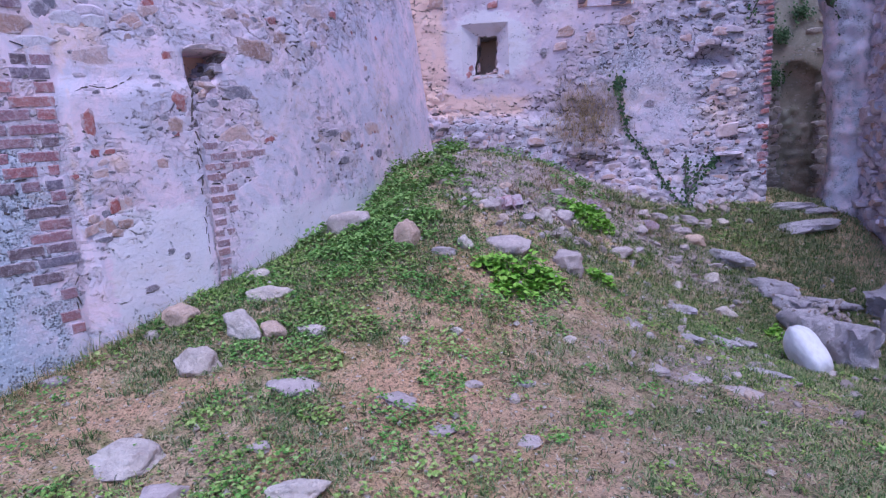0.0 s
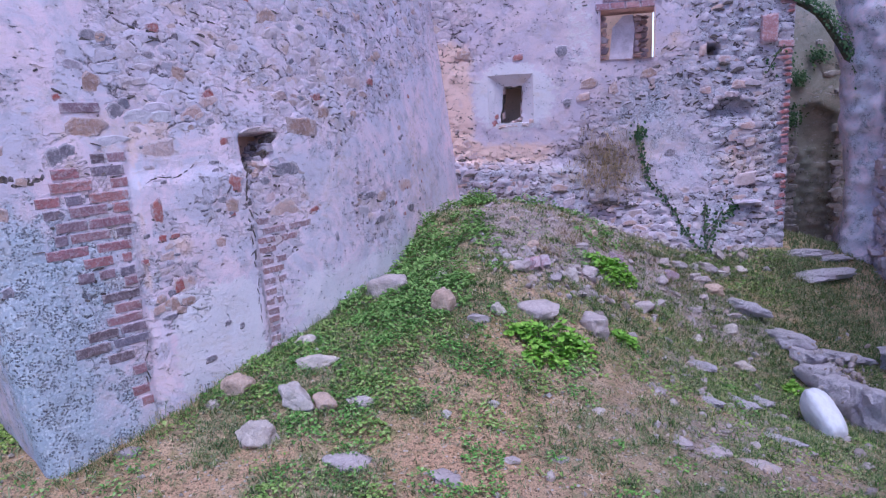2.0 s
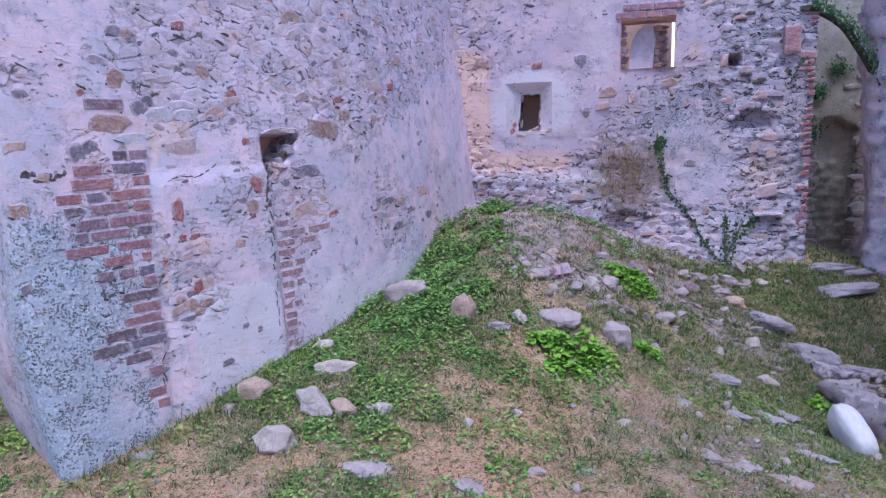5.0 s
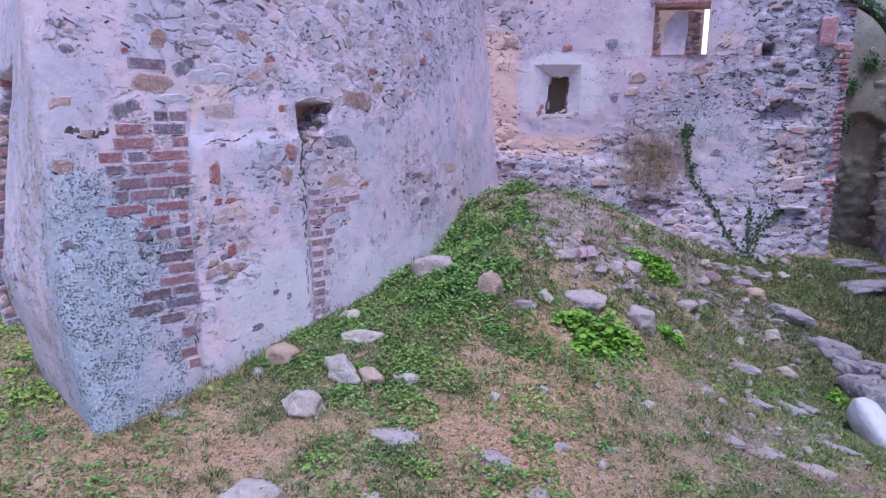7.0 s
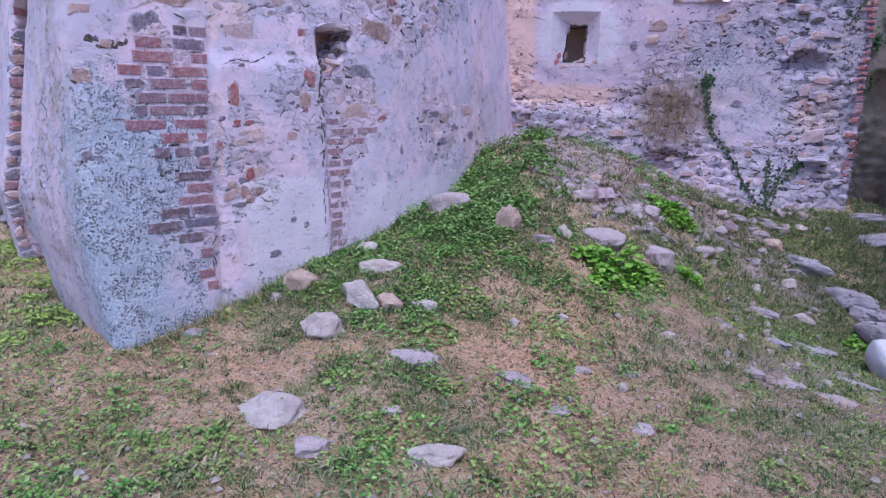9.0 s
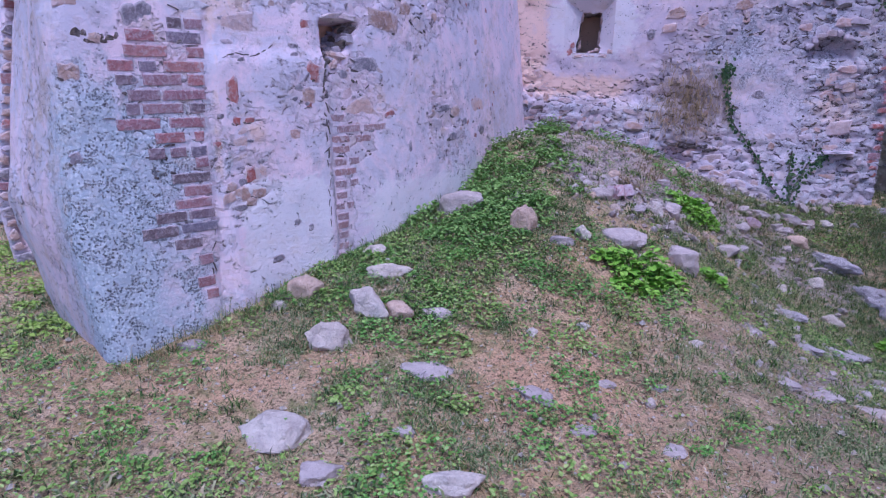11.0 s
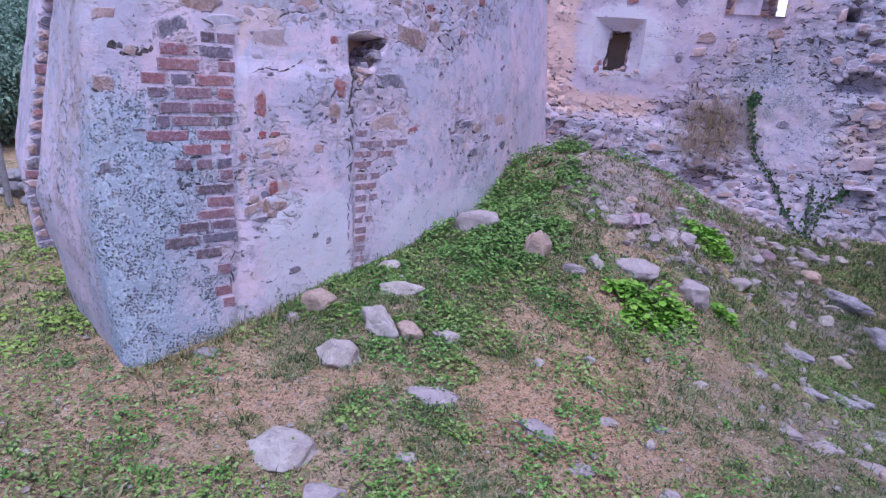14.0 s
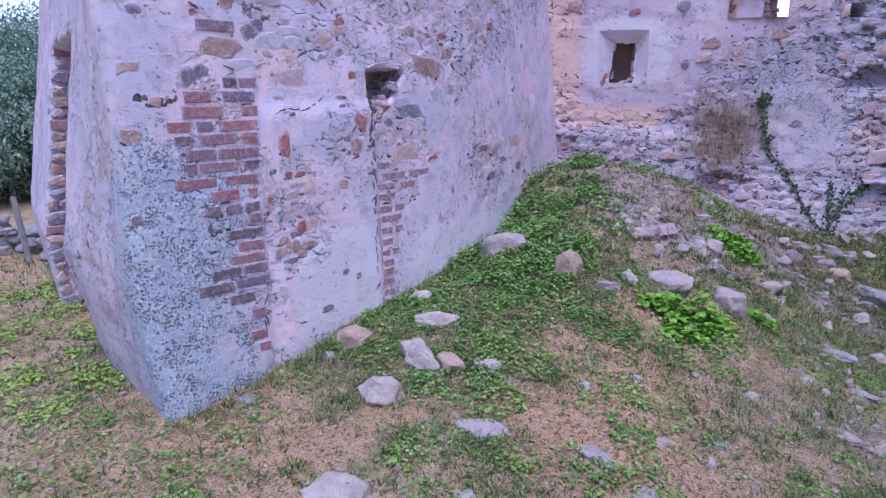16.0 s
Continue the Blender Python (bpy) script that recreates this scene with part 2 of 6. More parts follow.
def soil():
    """Dry soil; the kind attribute says where it turns to mortar rubble (r), bare orange earth (g) or mauve-brown,
    darkened for the dimness on the right (b).
    """
    m, nt, p = nodes_of("dry_soil")
    co = coords(nt)
    kind = nt.nodes.new("ShaderNodeAttribute")
    kind.attribute_name = "kind"
    rg = nt.nodes.new("ShaderNodeSeparateColor")
    nt.links.new(kind.outputs["Color"], rg.inputs[0])
    big = noise_of(nt, co, 0.9, 6, 0.62, 0.5)
    mid = noise_of(nt, co, 6.0, 6, 0.7, 0.3)
    crumb = add(nt, "TexVoronoi", Scale=38.0)
    nt.links.new(co, crumb.inputs["Vector"])
    kinds = nt.nodes.new("ShaderNodeSeparateColor")
    nt.links.new(crumb.outputs["Color"], kinds.inputs[0])
    spot = noise_of(nt, co, 24.0, 5, 0.7, 0.4)
    fine = noise_of(nt, co, 90.0, 5, 0.75)
    col = mix(nt, step(nt, big, 0.4, 0.62), (0.7, 0.42, 0.24), (0.6, 0.43, 0.27))
    col = mix(nt, step(nt, mid, 0.45, 0.62), col, (0.75, 0.53, 0.36))
    col = mix(nt, maths(nt, 'MULTIPLY', step(nt, mid, 0.48, 0.36), 0.8), col, (0.26, 0.27, 0.1))
    bare = step(nt, maths(nt, 'ADD', rg.outputs[1], maths(nt, 'MULTIPLY', maths(nt, 'SUBTRACT', mid, 0.5), 1.2)), 0.35, 0.75)
    col = mix(nt, maths(nt, 'MULTIPLY', bare, 0.8), col, (0.78, 0.46, 0.29))
    col = mix(nt, maths(nt, 'MULTIPLY', step(nt, spot, 0.54, 0.66), 0.5), col, (0.25, 0.2, 0.11))
    col = mix(nt, maths(nt, 'MULTIPLY', step(nt, spot, 0.42, 0.32), 0.6), col, (0.66, 0.47, 0.31))
    col = mix(nt, maths(nt, 'MULTIPLY', step(nt, fine, 0.52, 0.62), 0.85), col, (0.1, 0.08, 0.04))
    col = mix(nt, maths(nt, 'MULTIPLY', step(nt, fine, 0.42, 0.3), 0.6), col, (0.72, 0.53, 0.36))
    col = mix(nt, maths(nt, 'MULTIPLY', maths(nt, 'MULTIPLY', step(nt, kinds.outputs[0], 0.7, 0.8), step(nt, crumb.outputs["Distance"], 0.5, 0.3)), 0.7), col, (0.12, 0.1, 0.05))
    col = mix(nt, maths(nt, 'MULTIPLY', rg.outputs[2], 0.75), col, mix(nt, step(nt, spot, 0.4, 0.6), (0.3, 0.22, 0.18), (0.42, 0.31, 0.25)))
    rubble = step(nt, maths(nt, 'ADD', rg.outputs[0], maths(nt, 'MULTIPLY', maths(nt, 'SUBTRACT', spot, 0.5), 1.3)), 0.35, 0.6)
    grey = mix(nt, step(nt, mid, 0.4, 0.6), (0.46, 0.36, 0.36), (0.58, 0.46, 0.46))
    grey = mix(nt, maths(nt, 'MULTIPLY', step(nt, fine, 0.5, 0.62), 0.8), grey, (0.2, 0.15, 0.13))
    col = mix(nt, maths(nt, 'MULTIPLY', rubble, 0.85), col, grey)
    col = mix(nt, maths(nt, 'MULTIPLY', maths(nt, 'MULTIPLY', step(nt, kinds.outputs[1], 0.84, 0.9), step(nt, crumb.outputs["Distance"], 0.4, 0.25)), 0.8), col, (0.7, 0.62, 0.58))
    nt.links.new(col, p.inputs["Base Color"])
    p.inputs["Roughness"].default_value = 1.0
    p.inputs["Specular IOR Level"].default_value = 0.1
    bump(nt, p, maths(nt, 'ADD', maths(nt, 'ADD', mid, spot), maths(nt, 'MULTIPLY', fine, 0.5)), 1.0, 0.03)
    return m


SOIL = soil()

# ---- shape of the yard ----
CTRL = [(-2.45, 2.95), (-1.93, 3.6), (-1.42, 4.25), (-1.0, 4.85), (-0.68, 5.5), (-0.41, 6.25), (-0.1, 7.25), (0.10, 7.95)]
BATTER = 0.11
BACK_A, BACK_B = Vector((0.08, 7.93)), Vector((3.92, 7.48))
BACK_T = (BACK_B - BACK_A).normalized()
BACK_N = Vector((BACK_T.y, -BACK_T.x))


def spline(ctrl, n=20):
    pts = [Vector(p) for p in ctrl]
    pts = [2 * pts[0] - pts[1]] + pts + [2 * pts[-1] - pts[-2]]
    out = []
    for i in range(1, len(pts) - 2):
        a, b, c, d = pts[i - 1:i + 3]
        for k in range(n):
            t = k / n
            out.append(0.5 * (2 * b + (c - a) * t + (2 * a - 5 * b + 4 * c - d) * t * t + (3 * b - a - 3 * c + d) * t ** 3))
    out.append(pts[-2])
    return out


CURVE = spline(CTRL)
ARC = [0.0]
for a, b in zip(CURVE, CURVE[1:]):
    ARC.append(ARC[-1] + (b - a).length)
CORNER_U = 0.16
OUT_DIR = Vector((-0.67, 0.742)).normalized()     # the outer face runs away from the corner
OUT_LEN = 4.2
FLARE = 0.19          # the outer face spreads towards its foot


def on_curve(u):
    u = min(max(u, 0.0), ARC[-1] - 1e-4)
    i = int(np.searchsorted(ARC, u, side="right")) - 1
    f = (u - ARC[i]) / (ARC[i + 1] - ARC[i])
    p = CURVE[i].lerp(CURVE[i + 1], f)
    t = (CURVE[min(i + 2, len(CURVE) - 1)] - CURVE[max(i - 1, 0)]).normalized()
    return p, Vector((t.y, -t.x))


def left_point(u, z, out=0.0):
    """A point of the long wall: u along its foot, z up, out towards the yard. Below the corner's u it turns onto the outer face."""
    foot = max(0.0, min(1.0, (1.15 - z) / 0.95))
    turn_u = CORNER_U + 0.06 * foot * foot
    lean = -BATTER * (z - 1.2)

    def inner(w):
        p, n = on_curve(w)
        return p + n * lean, n

    n2 = Vector((-OUT_DIR.y, -abs(OUT_DIR.x)))
    p0 = inner(turn_u)[0]

    def outer(d):
        return p0 + OUT_DIR * d + n2 * ((0.07 + FLARE * (2.0 - max(z, 0.95))) * min(1.0, d / (1.1 + 1.6 * foot)))

    if u >= turn_u + 0.12:
        p, n = inner(u)
    elif u <= turn_u - 0.12:
        p, n = outer(turn_u - u), n2
    else:
        f = (u - turn_u + 0.12) / 0.24
        pa, (pb, nb) = outer(0.12), inner(turn_u + 0.12)
        p = pa * (1 - f) ** 2 + p0 * 2 * f * (1 - f) + pb * f * f
        n = n2.lerp(nb, f).normalized()
    return Vector((p.x + n.x * out, p.y + n.y * out, z)), Vector((n.x, n.y, 0.0))


def back_point(v, z, out=0.0):
    q = BACK_A + BACK_T * v + BACK_N * out
    return Vector((q.x, q.y, z)), Vector((BACK_N.x, BACK_N.y, 0.0))


def bell(x, y, cx, cy, s):
    return math.exp(-((x - cx) ** 2 + (y - cy) ** 2) / (2 * s * s))


def ground_z(x, y):
    far = max(0.0, math.hypot(x, y - 3) - 12.0)
    xc, yc = max(-9.0, min(9.0, x)), max(-6.0, min(12.0, y))
    z = 0.0671 - 0.0401 * xc + 0.0186 * yc + 0.5056 * bell(x, y, -0.2, 5.0, 1.2) + 1.0871 * bell(x, y, 0.7, 7.0, 1.4)
    z += -0.5265 * bell(x, y, 2.9, 5.6, 1.2) + 0.5866 * bell(x, y, 3.9, 7.8, 1.2)
    z += 0.1 * bell(x, y, -2.3, 3.3, 0.5) + 0.13 * bell(x, y, -1.55, 4.05, 0.42) - 0.26 * bell(x, y, -0.58, 5.75, 0.4)
    return z - 0.06 * far


def lumps(x, y):
    return 0.03 * noise.noise((x * 1.7, y * 1.7, 3.1)) + 0.016 * noise.noise((x * 6, y * 6, 1.7)) + 0.008 * noise.noise((x * 19, y * 19, 0.3))


def floor_z(x, y):
    return ground_z(x, y) + (lumps(x, y) if abs(x) < 9 and -3 < y < 12 else 0.0)


def mesh_of(name, verts, faces, material, smooth=True):
    me = bpy.data.meshes.new(name)
    me.from_pydata(verts, [], faces)
    me.materials.append(material)
    if smooth:
        me.shade_smooth()
    me.update()
    return me


def part(name, me, parent=None, label="", kind="", m=None):
    ob = new(name, me)
    if parent:
        ob.parent = parent
    if m is not None:
        ob.matrix_basis = m
    return tagged(ob, label=label, kind=kind)


def steps(stops):
    """Grid lines: (from, to, spacing) runs one after another."""
    out = []
    for a, b, d in stops:
        n = max(1, round((b - a) / d))
        out += [a + (b - a) * i / n for i in range(n)]
    return out + [stops[-1][1]]


def sheet(name, us, zs, point, material, zone=None, skip=None):
    """A wall skin over a grid; point(u, z) gives the place, zone(u, z) the kind of surface, skip(u, z) leaves a cell open."""
    verts, cols, faces = [], [], []
    for z in zs:
        for u in us:
            verts.append(point(u, z))
            cols.append(zone(u, z) if zone else (0.0, 0.0, 0.0))
    w = len(us)
    for j in range(len(zs) - 1):
        for i in range(w - 1):
            if skip and skip((us[i] + us[i + 1]) / 2, (zs[j] + zs[j + 1]) / 2):
                continue
            k = j * w + i
            faces.append((k, k + 1, k + w + 1, k + w))
    me = mesh_of(name, [tuple(v) for v in verts], faces, material)
    at = me.color_attributes.new("zone", 'FLOAT_COLOR', 'POINT')
    at.data.foreach_set("color", [c for col in cols for c in (tuple(col) + (0.0,))[:4]])
    return me


def box(x, a, b, soft=0.1):
    return max(0.0, min(1.0, (x - a) / soft + 0.5)) * max(0.0, min(1.0, (b - x) / soft + 0.5))


def cells(u, z, s, seed=0.0):
    """Distance inside an irregular stone pattern: 0 at a joint, up to 1 in a stone."""
    d, _ = noise.voronoi((u * s, z * s * 1.7, seed))
    return min(1.0, (d[1] - d[0]) * 2.2)


# ---- setting: the long wall ----
def rubble_left(u, z):
    """How far the plaster has gone on the long wall."""
    n = 0.35 * noise.noise((u * 1.3, z * 1.6, 7.0)) + 0.2 * noise.noise((u * 4.5, z * 5.0, 2.0))
    upper = max(0.0, min(1.0, (z - 2.0 + 0.12 * (u - 1.5) - 0.5 * max(0.0, u - 2.8)) / 0.35)) * (0.15 + 0.42 * box(u, 0.95, 9.0, 0.35))
    low = 0.9 * bell(u, z, 1.15, 1.2, 0.13) + 0.8 * bell(u, z, 3.3, 1.5, 0.28) + 0.7 * bell(u, z, 1.65, 1.8, 0.16) + 0.5 * bell(u, z, 2.1, 1.9, 0.25)
    column = 0.55 * box(u, 0.45, 0.95, 0.2) * box(z, 0.75, 2.3, 0.3) + 0.8 * box(u, 1.75, 2.2 - 0.25 * box(z, 0.6, 1.3, 0.1), 0.1) * box(z, 0.7, 1.6, 0.2)
    return max(0.0, min(1.0, max(upper, low, column) + n))


def zone_left(u, z):
    r = rubble_left(u, z) if u > -0.05 else 0.28 + 0.35 * noise.noise((u * 3, z * 2, 1.0))
    rough = box(u, -0.1, 0.85 + 0.1 * math.sin(z * 5), 0.55) * box(z, 0.0, 1.85, 0.5) * (1.15 - 0.3 * box(u, 0.45, 0.95, 0.2))
    wash = 0.95 * box(u, 1.05, 1.72, 0.15) * box(z, 0.5, 1.25, 0.2) + 0.85 * box(u, 2.0, 4.2, 0.5) * box(z, 0.4, 1.15, 0.35)
    seam = 0.93 + 0.07 * (z - 1.3)
    warm = 0.42 * box(u, seam + 0.02, seam + 0.06, 0.03) * box(z, 0.7, 2.2, 0.2) + 0.3 * box(u, 0.5, 0.97, 0.1) * box(z, 1.3, 2.4, 0.2) + 0.42 * bell(u, z, 1.2, 2.25, 0.14) + 0.6 * bell(u, z, 1.2, 1.55, 0.1) + 0.35 * box(u, -1.2, 0.1, 0.1) + 0.5 * bell(u, z, 2.3, 1.68, 0.15) + 0.22 * box(z, 2.2, 3.6, 0.4) * box(u, 0.5, 3.4, 0.8)
    return (r, rough, wash, min(1.0, warm))


def left_relief(u, z):
    r = rubble_left(u, z) if u > -0.05 else 0.2
    d = 0.018 * noise.noise((u * 1.1, z * 1.2, 0.0)) + 0.008 * noise.noise((u * 5, z * 5, 4.0))
    calm = 1.0 - max(box(u, 0.42, 0.97, 0.06) * box(z, 0.6, 2.2, 0.06), box(u, 1.74, 2.35, 0.06) * box(z, 0.6, 1.62, 0.06))
    d += calm * r * (0.011 * cells(u, z, 6.0, 1.0) - 0.012 + 0.008 * noise.noise((u * 14, z * 16, 9.0)))
    # the broken hole under its flat lintel stone
    right = 1.9 + 0.85 * (z - 1.95) + 0.05 * noise.noise((3, z * 14, 0))
    hole = box(u, 1.815 + 0.03 * noise.noise((0, z * 12, 1)), right, 0.03) * box(z, 1.93 + 0.1 * noise.noise((u * 9, 0, 0)), 2.225, 0.02)
    d -= (0.04 + min(0.4, 2.2 * max(0.0, z - 1.97)) + 0.04 * noise.noise((u * 17, z * 17, 3))) * hole
    # thicker plaster ends in a ragged lip beside the brick strip
    lip = 1.79 + 0.05 * (z - 1.3) + 0.02 * noise.noise((0, z * 7, 5.0))
    d += 0.03 * box(u, 0.98, lip, 0.03) * box(z, 0.2, 2.0, 0.1)
    d -= 0.02 * box(u, 0.93 + 0.07 * (z - 1.3), 0.955 + 0.07 * (z - 1.3), 0.03) * box(z, 0.4, 2.3, 0.2)
    # the outer face: a broken strip between two plastered edges
    if u < -1.0:
        d -= 0.5 * box(u, -2.45, -1.06 + 0.06 * noise.noise((0, z * 5, 2.0)), 0.05) * box(z, -1.0, 2.42 + 0.1 * noise.noise((u * 4, 0, 6.0)), 0.1)
    return d


def left_skin(u, z):
    p, n = left_point(u, z)
    return p + n * left_relief(u, z)


us = steps([(-OUT_LEN, -2.6, 0.06), (-2.6, -0.9, 0.035), (-0.9, -0.3, 0.05), (-0.3, 3.4, 0.022), (3.4, ARC[-1], 0.035)])
zs = steps([(-0.3, 0.3, 0.1), (0.3, 2.6, 0.022), (2.6, 3.8, 0.035), (3.8, 5.6, 0.15)])
wall_left = part("wall_left", sheet("wall_left", us, zs, left_skin, PLASTER, zone_left), kind="structure", label="tall rubble wall with patchy lime plaster, brick strips and a broken hole")
tagged(wall_left, category="wall")
# the core closes the wall behind its skin and on top
core_verts, core_faces = [], []
path = [left_point(u, 0.0)[0] for u in steps([(-OUT_LEN, 0.0, 0.4), (0.0, ARC[-1], 0.4)])]
inner = Vector((-1.9, 6.6, 0))
ring = [(p.x, p.y) for p in path] + [(-1.0, 8.9), (-3.6, 7.6)]
for z, k in ((-0.3, 0.62), (5.55, 0.62)):
    for x, y in ring:
        dv = (Vector((inner.x, inner.y)) - Vector((x, y)))
        q = Vector((x, y)) + dv.normalized() * k
        core_verts.append((q.x, q.y, z))
n = len(ring)
core_faces = [(i, (i + 1) % n, n + (i + 1) % n, n + i) for i in range(n)] + [tuple(range(n, 2 * n))]
part("wall_core", mesh_of("wall_core", core_verts, core_faces, DARK_RUBBLE, False), wall_left)

# ---- setting: the end wall with its embrasure and slit window ----
NICHE = (0.68, 2.465)      # middle of the splayed embrasure
EMB = (0.40, 0.95, 2.185, 2.765)      # its outer edges
WIN = (1.75, 2.35, 2.86, 3.42)


def rubble_back(v, z):
    n = 0.4 * noise.noise((v * 1.5, z * 1.8, 17.0)) + 0.2 * noise.noise((v * 5, z * 5, 12.0))
    r = 0.75 - 0.9 * bell(v, z, 0.65, 2.55, 0.55) - 0.7 * bell(v, z, 1.5, 3.3, 0.5) - 0.6 * bell(v, z, 2.6, 3.2, 0.28) + 0.3 * box(z, 0.3, 1.8, 0.3)
    r -= 0.75 * bell(v, z, 2.72, 1.55, 0.33) + 0.55 * bell(v, z, 1.55, 2.85, 0.35) + 0.4 * bell(v, z, 1.3, 2.0, 0.3) + 0.65 * bell(v, z, 2.6, 1.85, 0.33)
    return max(0.0, min(1.0, r + n))


def zone_back(v, z):
    wash = 0.8 * max(0.0, 1 - math.hypot((v - NICHE[0] - 0.02) / 0.75, (z - NICHE[1] - 0.03) / 0.62)) * 2.0
    wash += 0.5 * box(v, 1.3, 1.72, 0.2) * box(z, 2.7, 3.8, 0.3)
    # first term paints the sunlit glow left of the embrasure; the rest is warm mortar
    warm = 0.9 * box(v, -0.5, 0.22, 0.2) * box(z, 1.75, 3.2, 0.3) + 0.8 * box(v, 0.1, 1.2, 0.3) * box(z, 1.68, 1.95, 0.12) + 0.55 * bell(v, z, 3.35, 1.6, 0.3) + 0.5 * bell(v, z, 2.6, 3.0, 0.2)
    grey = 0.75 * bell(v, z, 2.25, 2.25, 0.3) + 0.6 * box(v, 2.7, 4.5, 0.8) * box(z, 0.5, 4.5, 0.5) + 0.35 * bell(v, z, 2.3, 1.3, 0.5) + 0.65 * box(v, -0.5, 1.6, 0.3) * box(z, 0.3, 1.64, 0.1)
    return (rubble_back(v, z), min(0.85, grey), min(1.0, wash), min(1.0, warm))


def back_relief(v, z):
    r = rubble_back(v, z)
    d = 0.025 * noise.noise((v * 1.3, z * 1.4, 20.0)) + 0.01 * noise.noise((v * 6, z * 7, 24.0))
    d += r * (0.04 * cells(v, z, 5.0, 11.0) - 0.034 + 0.014 * noise.noise((v * 15, z * 20, 29.0)))
    # the foot of the wall stands forward in a rough slope
    d += 0.32 * max(0.0, min(1.0, (1.75 - z) / 1.2)) ** 1.3 * box(v, 0.9, 3.5, 1.0) + 0.06 * box(z, -1, 1.68 - 0.05 * (v - 0.5) + 0.03 * noise.noise((v * 4, 0, 3.0)), 0.14) * box(v, -1, 1.9, 0.6)
    # a smooth plaster margin round the embrasure
    f = max(abs(v - NICHE[0]) / 0.47, abs(z - NICHE[1]) / 0.4)
    if f < 1.0:
        d = d * max(0.0, (f - 0.72) / 0.28) + 0.012 * min(1.0, (1.0 - f) * 3)
    if 2.945 < v < 3.075 and 2.84 < z < 2.975:
        d = -0.7
    # shallow arched recess
    if 3.0 < v < 3.47 and 2.06 < z < 2.2 + 0.13 * math.cos((v - 3.24) * 6.0) + 0.02 * noise.noise((v * 9, 0, 0)):
        d = -0.16 * max(0.25, min(1.0, (z - 2.06) / 0.14))
    # low broken hollow at the foot
    d -= 0.2 * bell(v, z, 1.75, 0.98, 0.14)
    return d


def back_skin(v, z):
    p, n = back_point(v, z)
    return p + n * back_relief(v, z)


def back_open(v, z):
    return (WIN[0] < v < WIN[1] and WIN[2] < z < WIN[3]) or (EMB[0] < v < EMB[1] and EMB[2] < z < EMB[3])


BACK_LEN = (BACK_B - BACK_A).length
us = steps([(-0.45, EMB[0], 0.024), (EMB[0], EMB[1], 0.05), (EMB[1], WIN[0], 0.024), (WIN[0], WIN[1], 0.04), (WIN[1], BACK_LEN, 0.024)])
zs = steps([(-0.3, 0.4, 0.1), (0.4, EMB[2], 0.024), (EMB[2], EMB[3], 0.05), (EMB[3], WIN[2], 0.024), (WIN[2], WIN[3], 0.04), (WIN[3], 4.0, 0.05), (4.0, 4.4, 0.2)])
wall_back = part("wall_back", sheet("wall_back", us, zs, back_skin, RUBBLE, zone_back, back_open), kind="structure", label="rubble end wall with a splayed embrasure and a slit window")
tagged(wall_back, category="wall")


def quad(name, pts, material, parent, label=""):
    return part(name, mesh_of(name, [tuple(p) for p in pts], [tuple(range(len(pts)))], material, False), parent, label)


def slab(name, a, b, z0, z1, depth, material, parent=None, label="", kind=""):
    """A straight upright slab from a to b in plan; depth goes away from the yard."""
    t = (Vector(b) - Vector(a)).normalized()
    nrm = Vector((-t.y, t.x)) * depth
    ps = [Vector(a), Vector(b), Vector(b) + nrm, Vector(a) + nrm]
    verts = [(p.x, p.y, z) for z in (z0, z1) for p in ps]
    faces = [(0, 1, 5, 4), (1, 2, 6, 5), (2, 3, 7, 6), (3, 0, 4, 7), (4, 5, 6, 7), (3, 2, 1, 0)]
    return part(name, mesh_of(name, verts, faces, material, False), parent, label, kind)


def wp(v, z, o):
    return back_point(v, z, o)[0]



def embrasure_skin(a, b):
    """Round the splayed embrasure: a runs once round its four sides, b from the wall's face through the splay into the hole."""
    k = int(a) % 4
    f = a - int(a)
    rim = [(EMB[0], EMB[2]), (EMB[1], EMB[2]), (EMB[1], EMB[3]), (EMB[0], EMB[3])]
    deep = [(0.53, 2.19), (0.80, 2.19), (0.815, 2.63), (0.585, 2.63)]
    q = [tuple(Vector(c[k]).lerp(Vector(c[(k + 1) % 4]), f)) for c in (rim, deep)]
    w = min(1.0, b)
    v, z = q[0][0] + (q[1][0] - q[0][0]) * w, q[0][1] + (q[1][1] - q[0][1]) * w
    rough = 0.008 * noise.noise((v * 6, z * 6, b * 3)) + (0.03 * noise.noise((v * 16, z * 16, b)) if b > 0.95 else 0.0)
    return wp(v + rough, z + rough * 0.7, 0.012 - 0.13 * w - 0.5 * max(0.0, b - 1.0) + (rough if 0 < b < 1 else 0.0))


sides = [i / 10 for i in range(41)]
me = sheet("embrasure", sides, [0.0, 0.25, 0.5, 0.75, 1.0], embrasure_skin, RUBBLE, lambda a, b: (0.0, 0.0, 1.0))
me.shade_flat()
me_hole = sheet("hole", sides, [1.0, 1.1, 1.25, 1.5, 2.1], embrasure_skin, DARK_RUBBLE, lambda a, b: (1.0, 0.0, 0.0))
part("hole", me_hole, wall_back, "dark rough hole through the wall")
part("embrasure", me, wall_back, "pale plastered splay round a dark hole")
quad("hole_back", [wp(0.4, 2.0, -0.64), wp(1.0, 2.0, -0.64), wp(1.0, 2.8, -0.64), wp(0.4, 2.8, -0.64)], DARK_RUBBLE, wall_back)
v0, v1, z0, z1 = WIN
quad("jamb", [wp(v1, z0, 0.03), wp(v1 + 0.3, z0, -0.45), wp(v1 + 0.3, z1, -0.45), wp(v1, z1, 0.03)], RUBBLE, wall_back)
